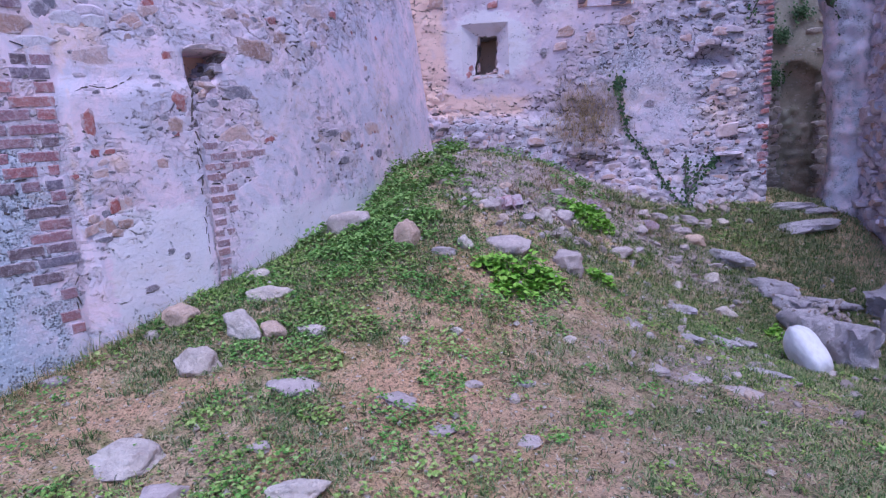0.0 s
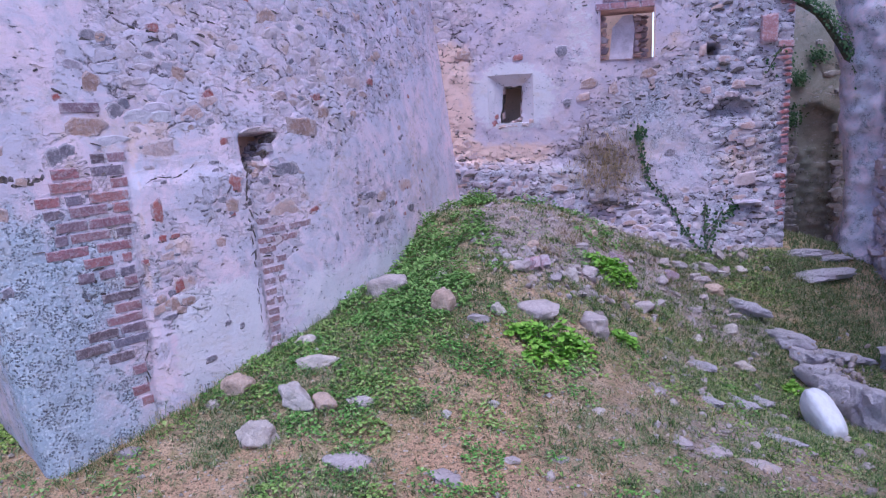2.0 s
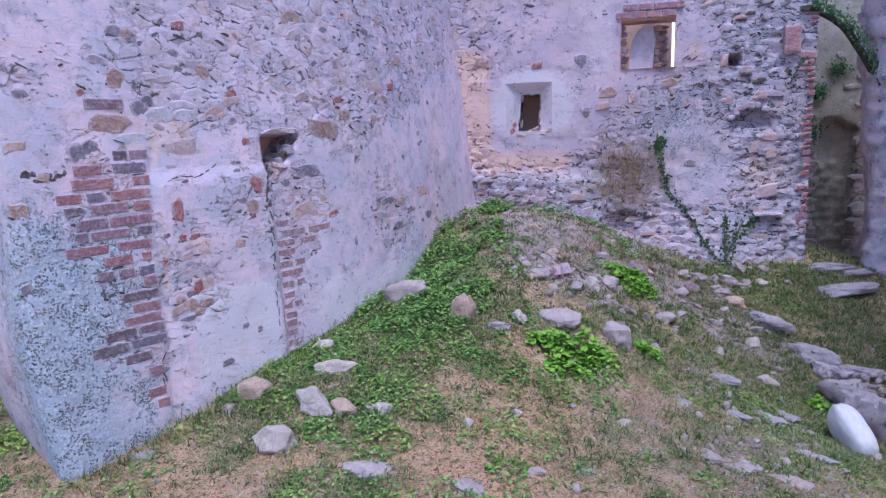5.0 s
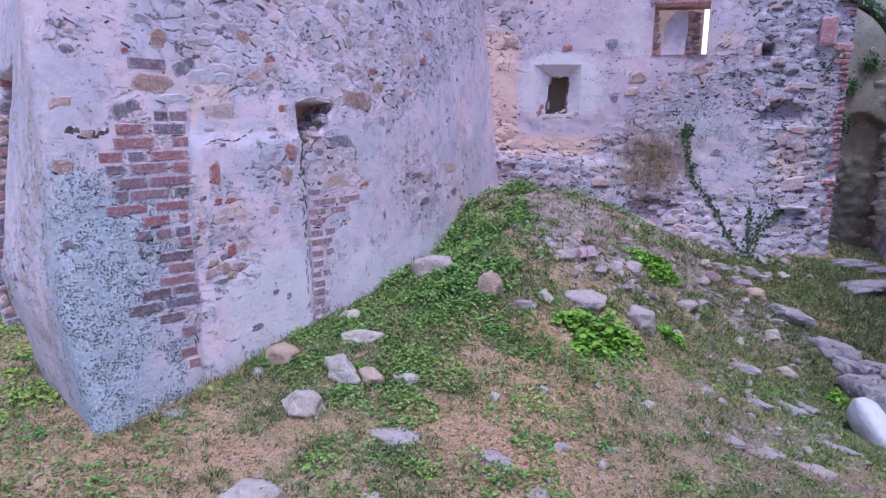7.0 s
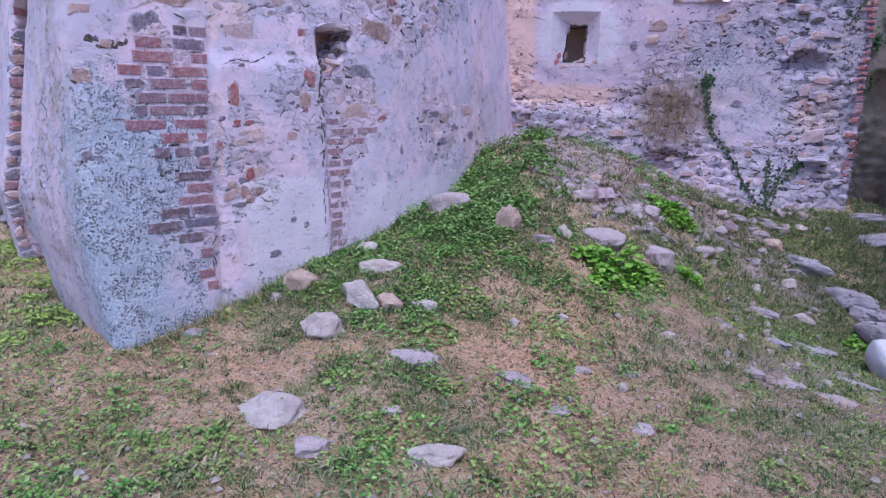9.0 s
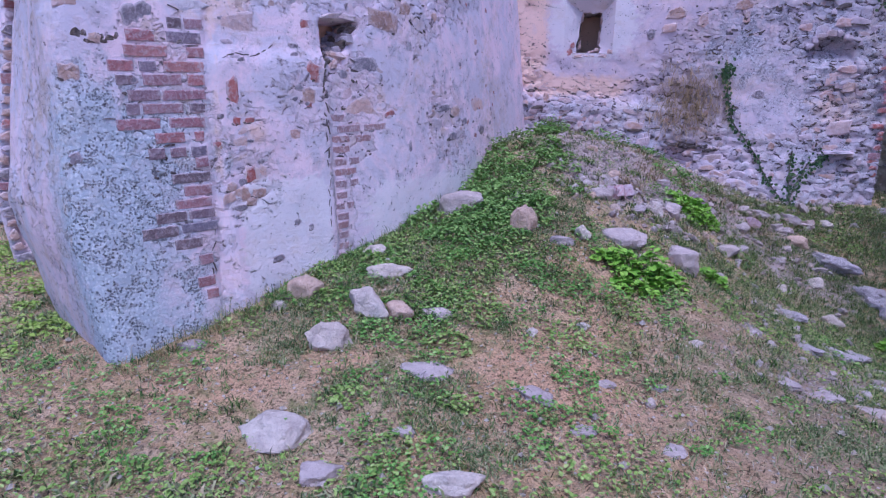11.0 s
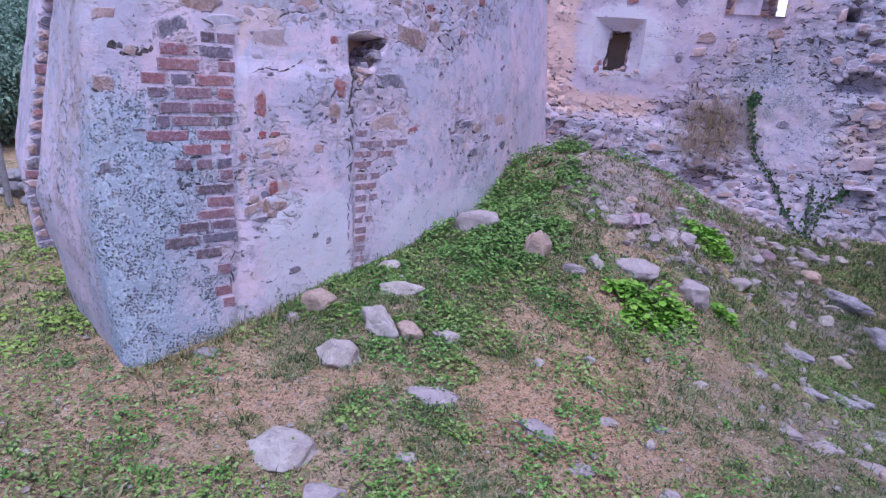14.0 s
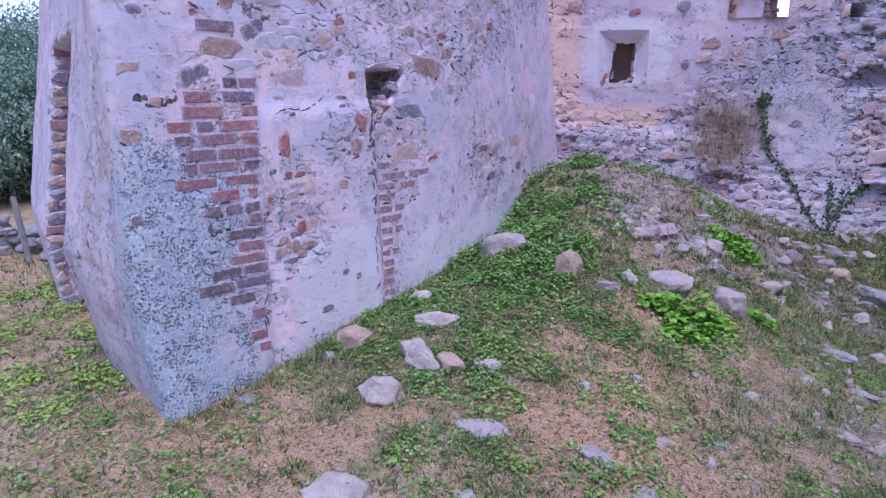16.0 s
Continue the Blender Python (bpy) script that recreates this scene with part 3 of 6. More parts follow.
quad("jamb", [wp(v0, z0, 0.03), wp(v0, z1, 0.03), wp(v0 - 0.05, z1, -0.45), wp(v0 - 0.05, z0, -0.45)], RUBBLE, wall_back)
quad("sill", [wp(v0, z0, 0.03), wp(v0 - 0.05, z0, -0.45), wp(v1 + 0.3, z0, -0.45), wp(v1, z0, 0.03)], RUBBLE, wall_back)
quad("soffit", [wp(v0, z1, 0.03), wp(v1, z1, 0.03), wp(v1 + 0.3, z1, -0.45), wp(v0 - 0.05, z1, -0.45)], RUBBLE, wall_back)
# solid back of the end wall, left open behind the window, the embrasure hole and the square hole
def back_hole(v, z):
    return v0 - 0.05 < v < v1 + 0.3 and z0 < z < z1


bu = steps([(-0.45, v0 - 0.05, 0.3), (v0 - 0.05, v1 + 0.3, 0.3), (v1 + 0.3, BACK_LEN, 0.3)])
bz = steps([(-0.3, z0, 0.4), (z0, z1, 0.4), (z1, 4.4, 0.4)])
part("wall_rear", sheet("wall_rear", bu, bz, lambda v, z: wp(v, z, -0.45 if 1.6 < v < 2.75 else -1.3), DARK_RUBBLE, None, back_hole), wall_back)

# ---- setting: ground, one sheet to the horizon ----
gx = steps([(-600, -60, 60), (-60, -9, 3), (-9, -3, 0.15), (-3, 4.6, 0.045), (4.6, 9, 0.15), (9, 60, 3), (60, 600, 60)])
gy = steps([(-600, -60, 60), (-60, -3, 3), (-3, 1.6, 0.15), (1.6, 8.2, 0.045), (8.2, 12, 0.15), (12, 60, 3), (60, 600, 60)])
verts = [(x, y, floor_z(x, y)) for y in gy for x in gx]
w = len(gx)
faces = [(j * w + i, j * w + i + 1, (j + 1) * w + i + 1, (j + 1) * w + i) for j in range(len(gy) - 1) for i in range(w - 1)]


def soil_kind(x, y):
    """Mortar rubble and bare earth: where the ground is which."""
    if abs(x) > 5 or not 1 < y < 9:
        return (0.0, 0.0, 0.0, 1.0)
    n = 0.5 * noise.noise((x * 2.2, y * 2.2, 14.0)) + 0.3 * noise.noise((x * 6, y * 6, 15.0))
    heap = 0.95 * bell(x, y, 0.75, 5.9, 0.5) + 0.6 * bell(x, y, 1.2, 6.9, 0.6) + 0.8 * bell(x, y, 1.9, 6.6, 0.5) + 0.7 * bell(x, y, 2.7, 6.4, 0.35) + 0.6 * bell(x, y, 2.1, 5.0, 0.25) + 0.55 * bell(x, y, 2.2, 3.9, 0.6) + 0.5 * bell(x, y, 3.1, 6.1, 0.3)
    earth = 0.9 * bell(x, y, 0.1, 3.3, 0.3) + 0.7 * bell(x, y, 0.45, 4.0, 0.3) + 0.6 * bell(x, y, -0.9, 3.25, 0.25) + 0.5 * bell(x, y, 0.7, 2.6, 0.5) + 0.6 * bell(x, y, -1.6, 3.0, 0.35) + 0.5 * bell(x, y, -2.6, 3.1, 0.5) + 0.45 * bell(x, y, 2.6, 5.3, 0.2)
    # mauve-brown soil on the right, its colour darkened to stand in for vignetting
    dim_right = 0.8 * bell(x, y, 2.4, 3.9, 0.9) + 0.6 * bell(x, y, 2.7, 5.2, 0.7) + 0.5 * bell(x, y, 1.6, 2.8, 0.6)
    return (max(0.0, min(1.0, heap + 0.6 * n)), max(0.0, min(1.0, earth + 0.6 * n)), max(0.0, min(1.0, dim_right + 0.5 * n)), 1.0)


me = mesh_of("ground", verts, faces, SOIL)
at = me.color_attributes.new("kind", 'FLOAT_COLOR', 'POINT')
at.data.foreach_set("color", [c for x, y, z in verts for c in soil_kind(x, y)])
ground = part("ground", me, kind="structure", label="uneven dry soil with thin grass and scattered stones")
tagged(ground, category="ground")

# ---- setting: passage and wall beyond the end wall's brick edge ----
RIGHT = [Vector((4.30, 4.3)), Vector((4.86, 7.28)), Vector((4.69, 7.5)), Vector((5.46, 8.95))]
RIGHT_AT = [0.0]
for a, b in zip(RIGHT, RIGHT[1:]):
    RIGHT_AT.append(RIGHT_AT[-1] + (b - a).length)


def right_skin(u, z):
    """The rough wall from u = 0, then the plastered pier that faces the yard, then its flank."""
    i = 0 if u < RIGHT_AT[1] else 1 if u < RIGHT_AT[2] else 2
    a, b = RIGHT[i], RIGHT[i + 1]
    t = (b - a).normalized()
    n = Vector((-t.y, t.x))
    p = a + t * (u - RIGHT_AT[i])
    rough = 1.0 if i == 0 else 0.0
    d = 0.02 * noise.noise((u * 2, z * 2, 40.0)) + 0.07 * rough * (cells(u, z, 4.5, 41.0) - 0.5) + 0.2 * max(0.0, min(1.0, (1.2 - z) / 1.3)) ** 1.5 * (1 - rough)
    if i == 1:
        n = Vector((-0.75, -0.66))
    if i:
        d += 0.09 * noise.noise((u * 3.0, z * 2.2, 44.0)) + 0.05 * noise.noise((u * 9.0, z * 8.0, 45.0)) + 0.1 * max(0.0, z - 1.0)
    q = p + n * d
    return Vector((q.x, q.y, z))


RL = RIGHT_AT[-1]
wall_right = part("wall_right", sheet("wall_right", steps([(0, RL, 0.04)]), steps([(-0.6, 3.5, 0.04)]), right_skin, PLASTER,
                  lambda u, z: (box(u, -1, RIGHT_AT[1] - 0.03, 0.08), 0.45 * box(u, RIGHT_AT[1], 9, 0.1), 0.3 * box(u, RIGHT_AT[1], 9, 0.1))), kind="structure", label="rough stone wall with a plastered pier at the passage")
tagged(wall_right, category="wall")
for a, b in zip(RIGHT, RIGHT[1:]):
    if b.y - a.y > 0.5:
        slab("wall_core", (a.x + 0.14, a.y), (b.x + 0.14, b.y), -0.6, 3.5, -0.6, DARK_RUBBLE, wall_right)


# unseen wall, added to darken the ground on the right
slab("yard_side", (4.32, -7.0), (4.32, 4.28), -0.6, 4.8, -0.6, RUBBLE, wall_right)


def blind_arch(u, z):
    return 1.24 < u < 1.8 and z < 1.93 + 0.26 * math.cos((u - 1.4) * 3.2)


def pass_skin(u, z):
    d = 0.04 * noise.noise((u * 2, z * 2, 50.0)) + 0.05 * (cells(u, z, 5.0, 51.0) - 0.5) * box(z, -1, 1.7, 0.5)
    if blind_arch(u, z):
        d -= 0.12
    return Vector((3.75 + u, 9.5 - d - 0.05 * u, z))


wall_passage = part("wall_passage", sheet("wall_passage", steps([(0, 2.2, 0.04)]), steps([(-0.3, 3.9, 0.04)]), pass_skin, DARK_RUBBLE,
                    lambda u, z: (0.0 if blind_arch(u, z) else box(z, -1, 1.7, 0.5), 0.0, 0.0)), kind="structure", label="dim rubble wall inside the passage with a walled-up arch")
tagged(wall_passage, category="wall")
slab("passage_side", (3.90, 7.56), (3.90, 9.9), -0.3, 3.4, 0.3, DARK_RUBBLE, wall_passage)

# ---- the arch and vault over the passage ----
def arch_at(f):
    """The underside of the arch from its crown at the end wall to its springing on the pier."""
    a = f * math.pi / 2
    return 3.72 + 1.0 * math.sin(a), 2.2 + 1.2 * abs(math.cos(a)) ** 1.7


passage_arch = part("passage_arch", None, kind="structure", label="rough half arch of old masonry over the passage")
tagged(passage_arch, category="arch")
n = 20
verts, faces = [], []
for i in range(n + 1):
    x, z = arch_at(i / n)
    a = i / n * math.pi / 2
    thick = 0.04 + 0.03 * noise.noise((i * 0.5, 0, 0))
    for out, y in ((0.0, 7.46), (thick, 7.46), (thick, 7.55), (0.0, 7.55)):
        k = 0.025 * noise.noise((x * 7, y * 7, z * 7 + out))
        verts.append((x + (out + k) * math.sin(a), y + k, z + (out + k) * math.cos(a)))
for i in range(n):
    for j in range(4):
        faces.append((4 * i + j, 4 * i + (j + 1) % 4, 4 * i + 4 + (j + 1) % 4, 4 * i + 4 + j))
part("arch_ring", mesh_of("arch_ring", verts, faces, MOSSY, False), passage_arch)
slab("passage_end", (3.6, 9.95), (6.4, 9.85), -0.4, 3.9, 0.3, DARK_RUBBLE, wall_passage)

# behind the slit window a fragment of a second wall stands free
wall_fragment = slab("wall_fragment", (1.3, 9.05), (2.745, 8.93), 1.0, 4.2, 0.3, RUBBLE, None, "rubble fragment standing behind the slit window", "structure")
tagged(wall_fragment, category="wall")
pts = [(1.86, 2.84), (2.13, 2.84), (2.16, 3.2), (2.13, 3.38), (2.02, 3.37), (1.9, 3.24)]
front = [wp(v, z, -0.18) for v, z in pts]
rear = [wp(v + 0.05, z, -0.42) for v, z in pts]
m_ = len(pts)
part("plaster_reveal", mesh_of("plaster_reveal", [tuple(p) for p in front + rear], [tuple(range(m_))] + [(i, m_ + i, m_ + (i + 1) % m_, (i + 1) % m_) for i in range(m_)], rock("reveal_plaster", [(0.66, 0.6, 0.7), (0.66, 0.6, 0.7)], chips=0.2), False), wall_back, "pale plastered reveal with a broken edge")

# ---- pieces of masonry ----
STONE = rock("wall_stone", [(0.36, 0.3, 0.37), (0.62, 0.5, 0.57), (0.7, 0.55, 0.6), (0.54, 0.39, 0.37), (0.78, 0.67, 0.76), (0.44, 0.37, 0.46), (0.68, 0.44, 0.36), (0.72, 0.6, 0.68)], lime=0.4, lime_colour=(0.68, 0.56, 0.64))
STONE_MIXED = rock("wall_stone_mixed", [(0.36, 0.3, 0.37), (0.62, 0.5, 0.57), (0.7, 0.55, 0.6), (0.54, 0.39, 0.37), (0.78, 0.67, 0.76), (0.44, 0.37, 0.46), (0.68, 0.44, 0.36), (0.72, 0.6, 0.68)], True, lime=0.4, lime_colour=(0.68, 0.56, 0.64))
DARK_STONE = rock("dark_stone", [(0.24, 0.21, 0.26), (0.33, 0.28, 0.33), (0.27, 0.22, 0.25)], lime=0.55)
# darker copy of the wall stones, with the passage's shade in the colour
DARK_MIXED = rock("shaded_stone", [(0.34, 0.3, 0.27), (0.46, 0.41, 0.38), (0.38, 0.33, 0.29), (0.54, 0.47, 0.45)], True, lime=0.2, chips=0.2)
TAN_STONE = rock("tan_stone", [(0.72, 0.47, 0.42), (0.74, 0.52, 0.48), (0.62, 0.39, 0.35), (0.74, 0.56, 0.56)], lime=0.5, chips=0.35, lime_colour=(0.72, 0.58, 0.63))
OCHRE_STONE = rock("ochre_stone", [(0.62, 0.4, 0.34), (0.52, 0.33, 0.28), (0.68, 0.47, 0.41)], lime=0.65, chips=0.3, strength=0.9, lime_colour=(0.66, 0.52, 0.55))
RED_STONE = rock("red_stone", [(0.46, 0.14, 0.13), (0.5, 0.21, 0.19)], lime=0.35)
BRICK = rock("brick", [(0.5, 0.21, 0.22), (0.4, 0.21, 0.26), (0.56, 0.27, 0.27), (0.33, 0.22, 0.27), (0.47, 0.24, 0.27)], scale=18, lime=0.45, chips=0.35)
FADED_BRICK = rock("faded_brick", [(0.5, 0.29, 0.3), (0.44, 0.29, 0.33), (0.55, 0.34, 0.34)], scale=18, lime=0.75, chips=0.4, lime_colour=(0.68, 0.56, 0.63))
DARK_BRICK = rock("dark_brick", [(0.24, 0.21, 0.28), (0.32, 0.22, 0.27), (0.22, 0.16, 0.18)], scale=18, lime=0.4, chips=0.3)
PALE_ROCK = rock("pale_rock", [(0.64, 0.52, 0.47), (0.7, 0.58, 0.52), (0.6, 0.5, 0.48)], scale=16, chips=0.25, strength=0.8)
GREY_ROCK = rock("grey_rock", [(0.56, 0.45, 0.43), (0.62, 0.5, 0.49), (0.49, 0.4, 0.41)], scale=16, chips=0.25, strength=0.8)
TAN_ROCK = rock("tan_rock", [(0.6, 0.42, 0.33), (0.66, 0.47, 0.38), (0.54, 0.36, 0.27)], scale=16, chips=0.25, strength=0.8)


def stone_mesh(name, seed, material, sides=10, square=0.0):
    """An irregular stone face of unit size, lying in x, y and rising to z = 1, with its body sunk below z = 0."""
    r = random.Random(seed)
    outline = []
    k = 2.5 + 4.0 * r.random() + square
    for i in range(sides):
        a = 2 * math.pi * (i + 0.8 * (r.random() - 0.5)) / sides
        c, s = math.cos(a), math.sin(a)
        q = (abs(c) ** k + abs(s) ** k) ** (-1 / k) * (0.46 + 0.22 * (r.random() - 0.5))
        outline.append((q * c, q * s))
    verts, faces = [], []
    for z, f, j in ((-1.5, 1.02, 0.0), (0.3, 0.99, 0.35), (0.85, 0.84, 0.5)):
        for x, y in outline:
            verts.append((x * f, y * f, z + j * (r.random() - 0.5)))
    top = len(verts)
    verts.append((0.1 * (r.random() - 0.5), 0.1 * (r.random() - 0.5), 0.95 + 0.5 * (r.random() - 0.5)))
    for j in range(2):
        for i in range(sides):
            a, b = j * sides + i, j * sides + (i + 1) % sides
            faces.append((a, b, b + sides, a + sides))
    for i in range(sides):
        faces.append((2 * sides + i, 2 * sides + (i + 1) % sides, top))
    me = mesh_of(name, verts, faces, material)
    me.set_sharp_from_angle(angle=radians(40))
    return me


def brick_mesh(name, seed, material):
    r = random.Random(seed)
    verts, faces = [], []
    for z, f, g in ((-1.5, 1.0, 1.0), (0.6, 1.0, 1.0), (1.0, 0.955, 0.86)):
        for x, y in ((-0.5, -0.5), (-0.1, -0.5), (0.5, -0.5), (0.5, 0.1), (0.5, 0.5), (0.1, 0.5), (-0.5, 0.5), (-0.5, -0.1)):
            verts.append((x * f + 0.025 * (r.random() - 0.5), y * g + 0.07 * (r.random() - 0.5), z + 0.25 * (r.random() - 0.5) * (z > 0)))
    for j in range(2):
        for i in range(8):
            a, b = j * 8 + i, j * 8 + (i + 1) % 8
            faces.append((a, b, b + 8, a + 8))
    verts.append((0, 0, 1.0))
    faces += [(16 + i, 16 + (i + 1) % 8, 24) for i in range(8)]
    return mesh_of(name, verts, faces, material, False)


def variants(make, name, material, count, **more):
    return [make(name, 31 * i + len(name), material, **more) for i in range(count)]


STONES = variants(stone_mesh, "stone", STONE, 14)
DARKS = variants(stone_mesh, "dark_stone", DARK_STONE, 4)
TANS = variants(stone_mesh, "tan_stone", TAN_STONE, 5)
REDS = variants(stone_mesh, "red_stone", RED_STONE, 4)
OCHRES = variants(stone_mesh, "ochre_stone", OCHRE_STONE, 4)
PALES = variants(stone_mesh, "pale_stone", rock("pale_stone", [(0.72, 0.63, 0.7), (0.8, 0.72, 0.78)], lime=0.5, lime_colour=(0.7, 0.6, 0.67)), 3)
# near-black pieces that stand in for shadow under stones and in gaps
GAP_SHADE = rock("gap_shade", [(0.1, 0.08, 0.08), (0.16, 0.12, 0.1)], True, lime=0.35, chips=0.2)
SHADE_GAPS = variants(stone_mesh, "joint", GAP_SHADE, 4)
BRICKS = variants(brick_mesh, "brick", BRICK, 6)
FBRICKS = variants(brick_mesh, "faded_brick", FADED_BRICK, 4)
DBRICKS = variants(brick_mesh, "dark_brick", DARK_BRICK, 4)
rng = random.Random(5)


def seat(place, normal, width, height, proud, turn=0.0):
    """The matrix that lays a unit piece on a wall."""
    nz = normal.normalized()
    up = Vector((0, 0, 1))
    tx = up.cross(nz).normalized()
    m = Matrix((tx, nz.cross(tx), nz)).transposed().to_4x4()
    return Matrix.Translation(place) @ m @ Matrix.Rotation(turn, 4, 'Z') @ Matrix.Diagonal((width, height, proud, 1))


def lay(parent, me, m, name):
    ob = new(name, me)
    ob.parent = parent
    ob.matrix_basis = m
    return ob


def on_left(u, z, sink=0.0):
    p, n = left_point(u, z)
    return p + n * (left_relief(u, z) - sink), n


def on_back(v, z, sink=0.0):
    p, n = back_point(v, z)
    return p + n * (back_relief(v, z) - sink), n


def joined(name, items, material, parent, label):
    """Many small pieces as one mesh: items of (mesh, matrix)."""
    verts, faces = [], []
    for me, m in items:
        k = len(verts)
        verts += [tuple(m @ v.co) for v in me.vertices]
        faces += [tuple(k + i for i in p.vertices) for p in me.polygons]
    me = mesh_of(name, verts, faces, material)
    me.set_sharp_from_angle(angle=radians(40))
    return part(name, me, parent, label, "stuff")


# brick strip of the long wall: height, then runs along the wall (dark ones marked d)
STRIP = [
    (2.15, "0.77 0.85d 0.87 0.975"), (2.075, "0.54 0.69 0.755 0.95d"), (1.995, "0.52 0.75 0.86 0.96"), (1.916, "0.43 0.56 0.59 0.68d 0.72 0.95"),
    (1.844, "0.46 0.55d 0.6 0.81 0.845 0.945"), (1.763, "0.51 0.68 0.695 0.94"), (1.69, "0.49 0.56d 0.58 0.80 0.84 0.93d"), (1.61, "0.43 0.66 0.71 0.92"),
    (1.53, "0.62 0.785 0.845 0.90"), (1.447, "0.57 0.66d 0.695 0.785 0.815 0.905d"), (1.384, "0.83 0.905"), (1.30, "0.68 0.905d"), (1.228, "0.83 0.90"),
    (1.155, "0.68 0.895"), (1.09, "0.555 0.73d 0.745 0.90d"), (1.015, "0.47 0.67d 0.69 0.905d"), (0.82, "0.77 0.855"), (0.69, "0.745 0.85"),
    (2.455, "0.66 0.88"), (1.225, "0.74 0.905"), (0.93, "0.64 0.80d"), (0.61, "0.79 0.86"),
]
for z, runs in STRIP:
    w = runs.split()
    for a, b in zip(w[::2], w[1::2]):
        u0, u1 = float(a), float(b.rstrip("d"))
        p, nrm = on_left((u0 + u1) / 2, z)
        lay(wall_left, rng.choice(DBRICKS if b.endswith("d") else BRICKS), seat(p, nrm, u1 - u0, 0.052 + 0.01 * rng.random(), 0.007, 0.02 * (rng.random() - 0.5)), "brick")
PILASTER = [(1.525, "1.85 2.06 2.105 2.32"), (1.45, "2.01 2.16"), (1.385, "1.785 1.94"), (1.3, "1.795 1.90"), (1.23, "1.785 1.985"), (1.15, "1.785 1.89"),
            (0.995, "1.775 1.845"), (0.925, "1.77 1.87"), (0.867, "1.765 1.86"), (0.795, "1.75 1.86"), (0.72, "1.75 1.85"), (1.60, "1.80 1.92"), (1.07, "1.78 1.88"), (1.455, "1.79 1.95"), (1.3, "1.93 2.02"), (0.65, "1.75 1.84"), (1.15, "1.92 1.99"), (0.995, "1.87 1.93")]
for z, runs in PILASTER:
    w = runs.split()
    for a, b in zip(w[::2], w[1::2]):
        u0, u1 = float(a), float(b)
        p, nrm = on_left((u0 + u1) / 2 + 0.02, z)
        lay(wall_left, rng.choice(FBRICKS), seat(p, nrm, u1 - u0, 0.048, 0.004, 0.02 * (rng.random() - 0.5)), "brick")

# single stones that show in the long wall: u, z, width, height, kind
KINDS = {"d": DARKS, "t": TANS, "o": OCHRES, "b": REDS, "s": PALES}


def show_stones(rows):
    for u, z, w, h, kind in rows:
        p, nrm = on_left(u, z)
        side = Vector((0, 0, 1)).cross(nrm)
        # dark piece at the stone's lower edge, in place of its shadow
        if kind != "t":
            lay(wall_left, rng.choice(SHADE_GAPS), seat(p - side * 0.2 * w - Vector((0, 0, 0.36 * h)), nrm, w * 0.8, h * 0.4, 0.004, 0.2 * (rng.random() - 0.5)), "joint")
        lay(wall_left, rng.choice(KINDS[kind]), seat(p, nrm, w * 1.05, h * 1.08, {"t": 0.0025, "d": 0.006, "o": 0.006, "b": 0.004, "s": 0.005}[kind], 0.2 * (rng.random() - 0.5)), "stone")


# round the brick strip
show_stones([(0.77, 2.34, 0.26, 0.12, "o"), (0.97, 2.43, 0.1, 0.1, "d"), (0.58, 2.17, 0.1, 0.12, "d"), (0.65, 2.2, 0.09, 0.1, "d"), (0.28, 2.22, 0.13, 0.07, "t"),
             (0.24, 1.88, 0.1, 0.09, "o"), (0.53, 1.84, 0.09, 0.05, "d"), (0.2, 1.45, 0.06, 0.07, "d")])
# between the strip and the broken hole
show_stones([(1.1, 2.38, 0.2, 0.11, "s"), (1.27, 2.38, 0.15, 0.09, "s"), (1.49, 2.38, 0.2, 0.14, "t"), (1.63, 2.47, 0.15, 0.1, "t"), (0.9, 2.25, 0.24, 0.06, "s"), (1.19, 2.15, 0.28, 0.18, "t"), (1.1, 1.78, 0.08, 0.18, "b"), (1.63, 1.75, 0.12, 0.1, "o"),
             (1.69, 1.9, 0.13, 0.13, "b"), (1.1, 1.61, 0.06, 0.05, "b"), (1.19, 1.61, 0.08, 0.04, "b"), (1.01, 1.64, 0.04, 0.03, "d"), (1.49, 1.51, 0.12, 0.08, "t"), (1.12, 1.48, 0.1, 0.08, "t")])
# a broken patch below
show_stones([(1.08, 1.17, 0.13, 0.1, "o"), (1.16, 1.27, 0.08, 0.13, "b"), (1.0, 1.16, 0.1, 0.07, "t"), (1.2, 1.17, 0.1, 0.06, "o"), (1.24, 1.29, 0.06, 0.1, "t"), (1.06, 1.09, 0.12, 0.04, "d"), (1.1, 1.24, 0.07, 0.06, "d"), (1.02, 1.22, 0.07, 0.06, "o"), (1.14, 1.12, 0.08, 0.05, "o"), (1.28, 0.74, 0.09, 0.05, "d"), (1.45, 0.95, 0.05, 0.04, "d"), (1.55, 0.9, 0.04, 0.05, "d")])
# beyond the hole
show_stones([(2.42, 2.28, 0.34, 0.15, "o"), (2.18, 1.96, 0.25, 0.12, "d"), (2.11, 1.65, 0.3, 0.16, "t"), (3.21, 2.62, 0.3, 0.16, "t"), (3.55, 2.65, 0.14, 0.08, "b"), (2.71, 2.37, 0.16, 0.12, "o"), (3.2, 1.63, 0.22, 0.07, "d"), (3.42, 1.59, 0.18, 0.1, "o"),
             (3.95, 1.62, 0.3, 0.15, "t"), (3.32, 1.39, 0.17, 0.07, "d"), (4.0, 1.4, 0.18, 0.09, "d"), (2.42, 1.61, 0.13, 0.06, "b"), (1.96, 1.89, 0.09, 0.07, "d"), (3.6, 1.5, 0.12, 0.07, "d"), (2.62, 1.35, 0.04, 0.1, "d")])
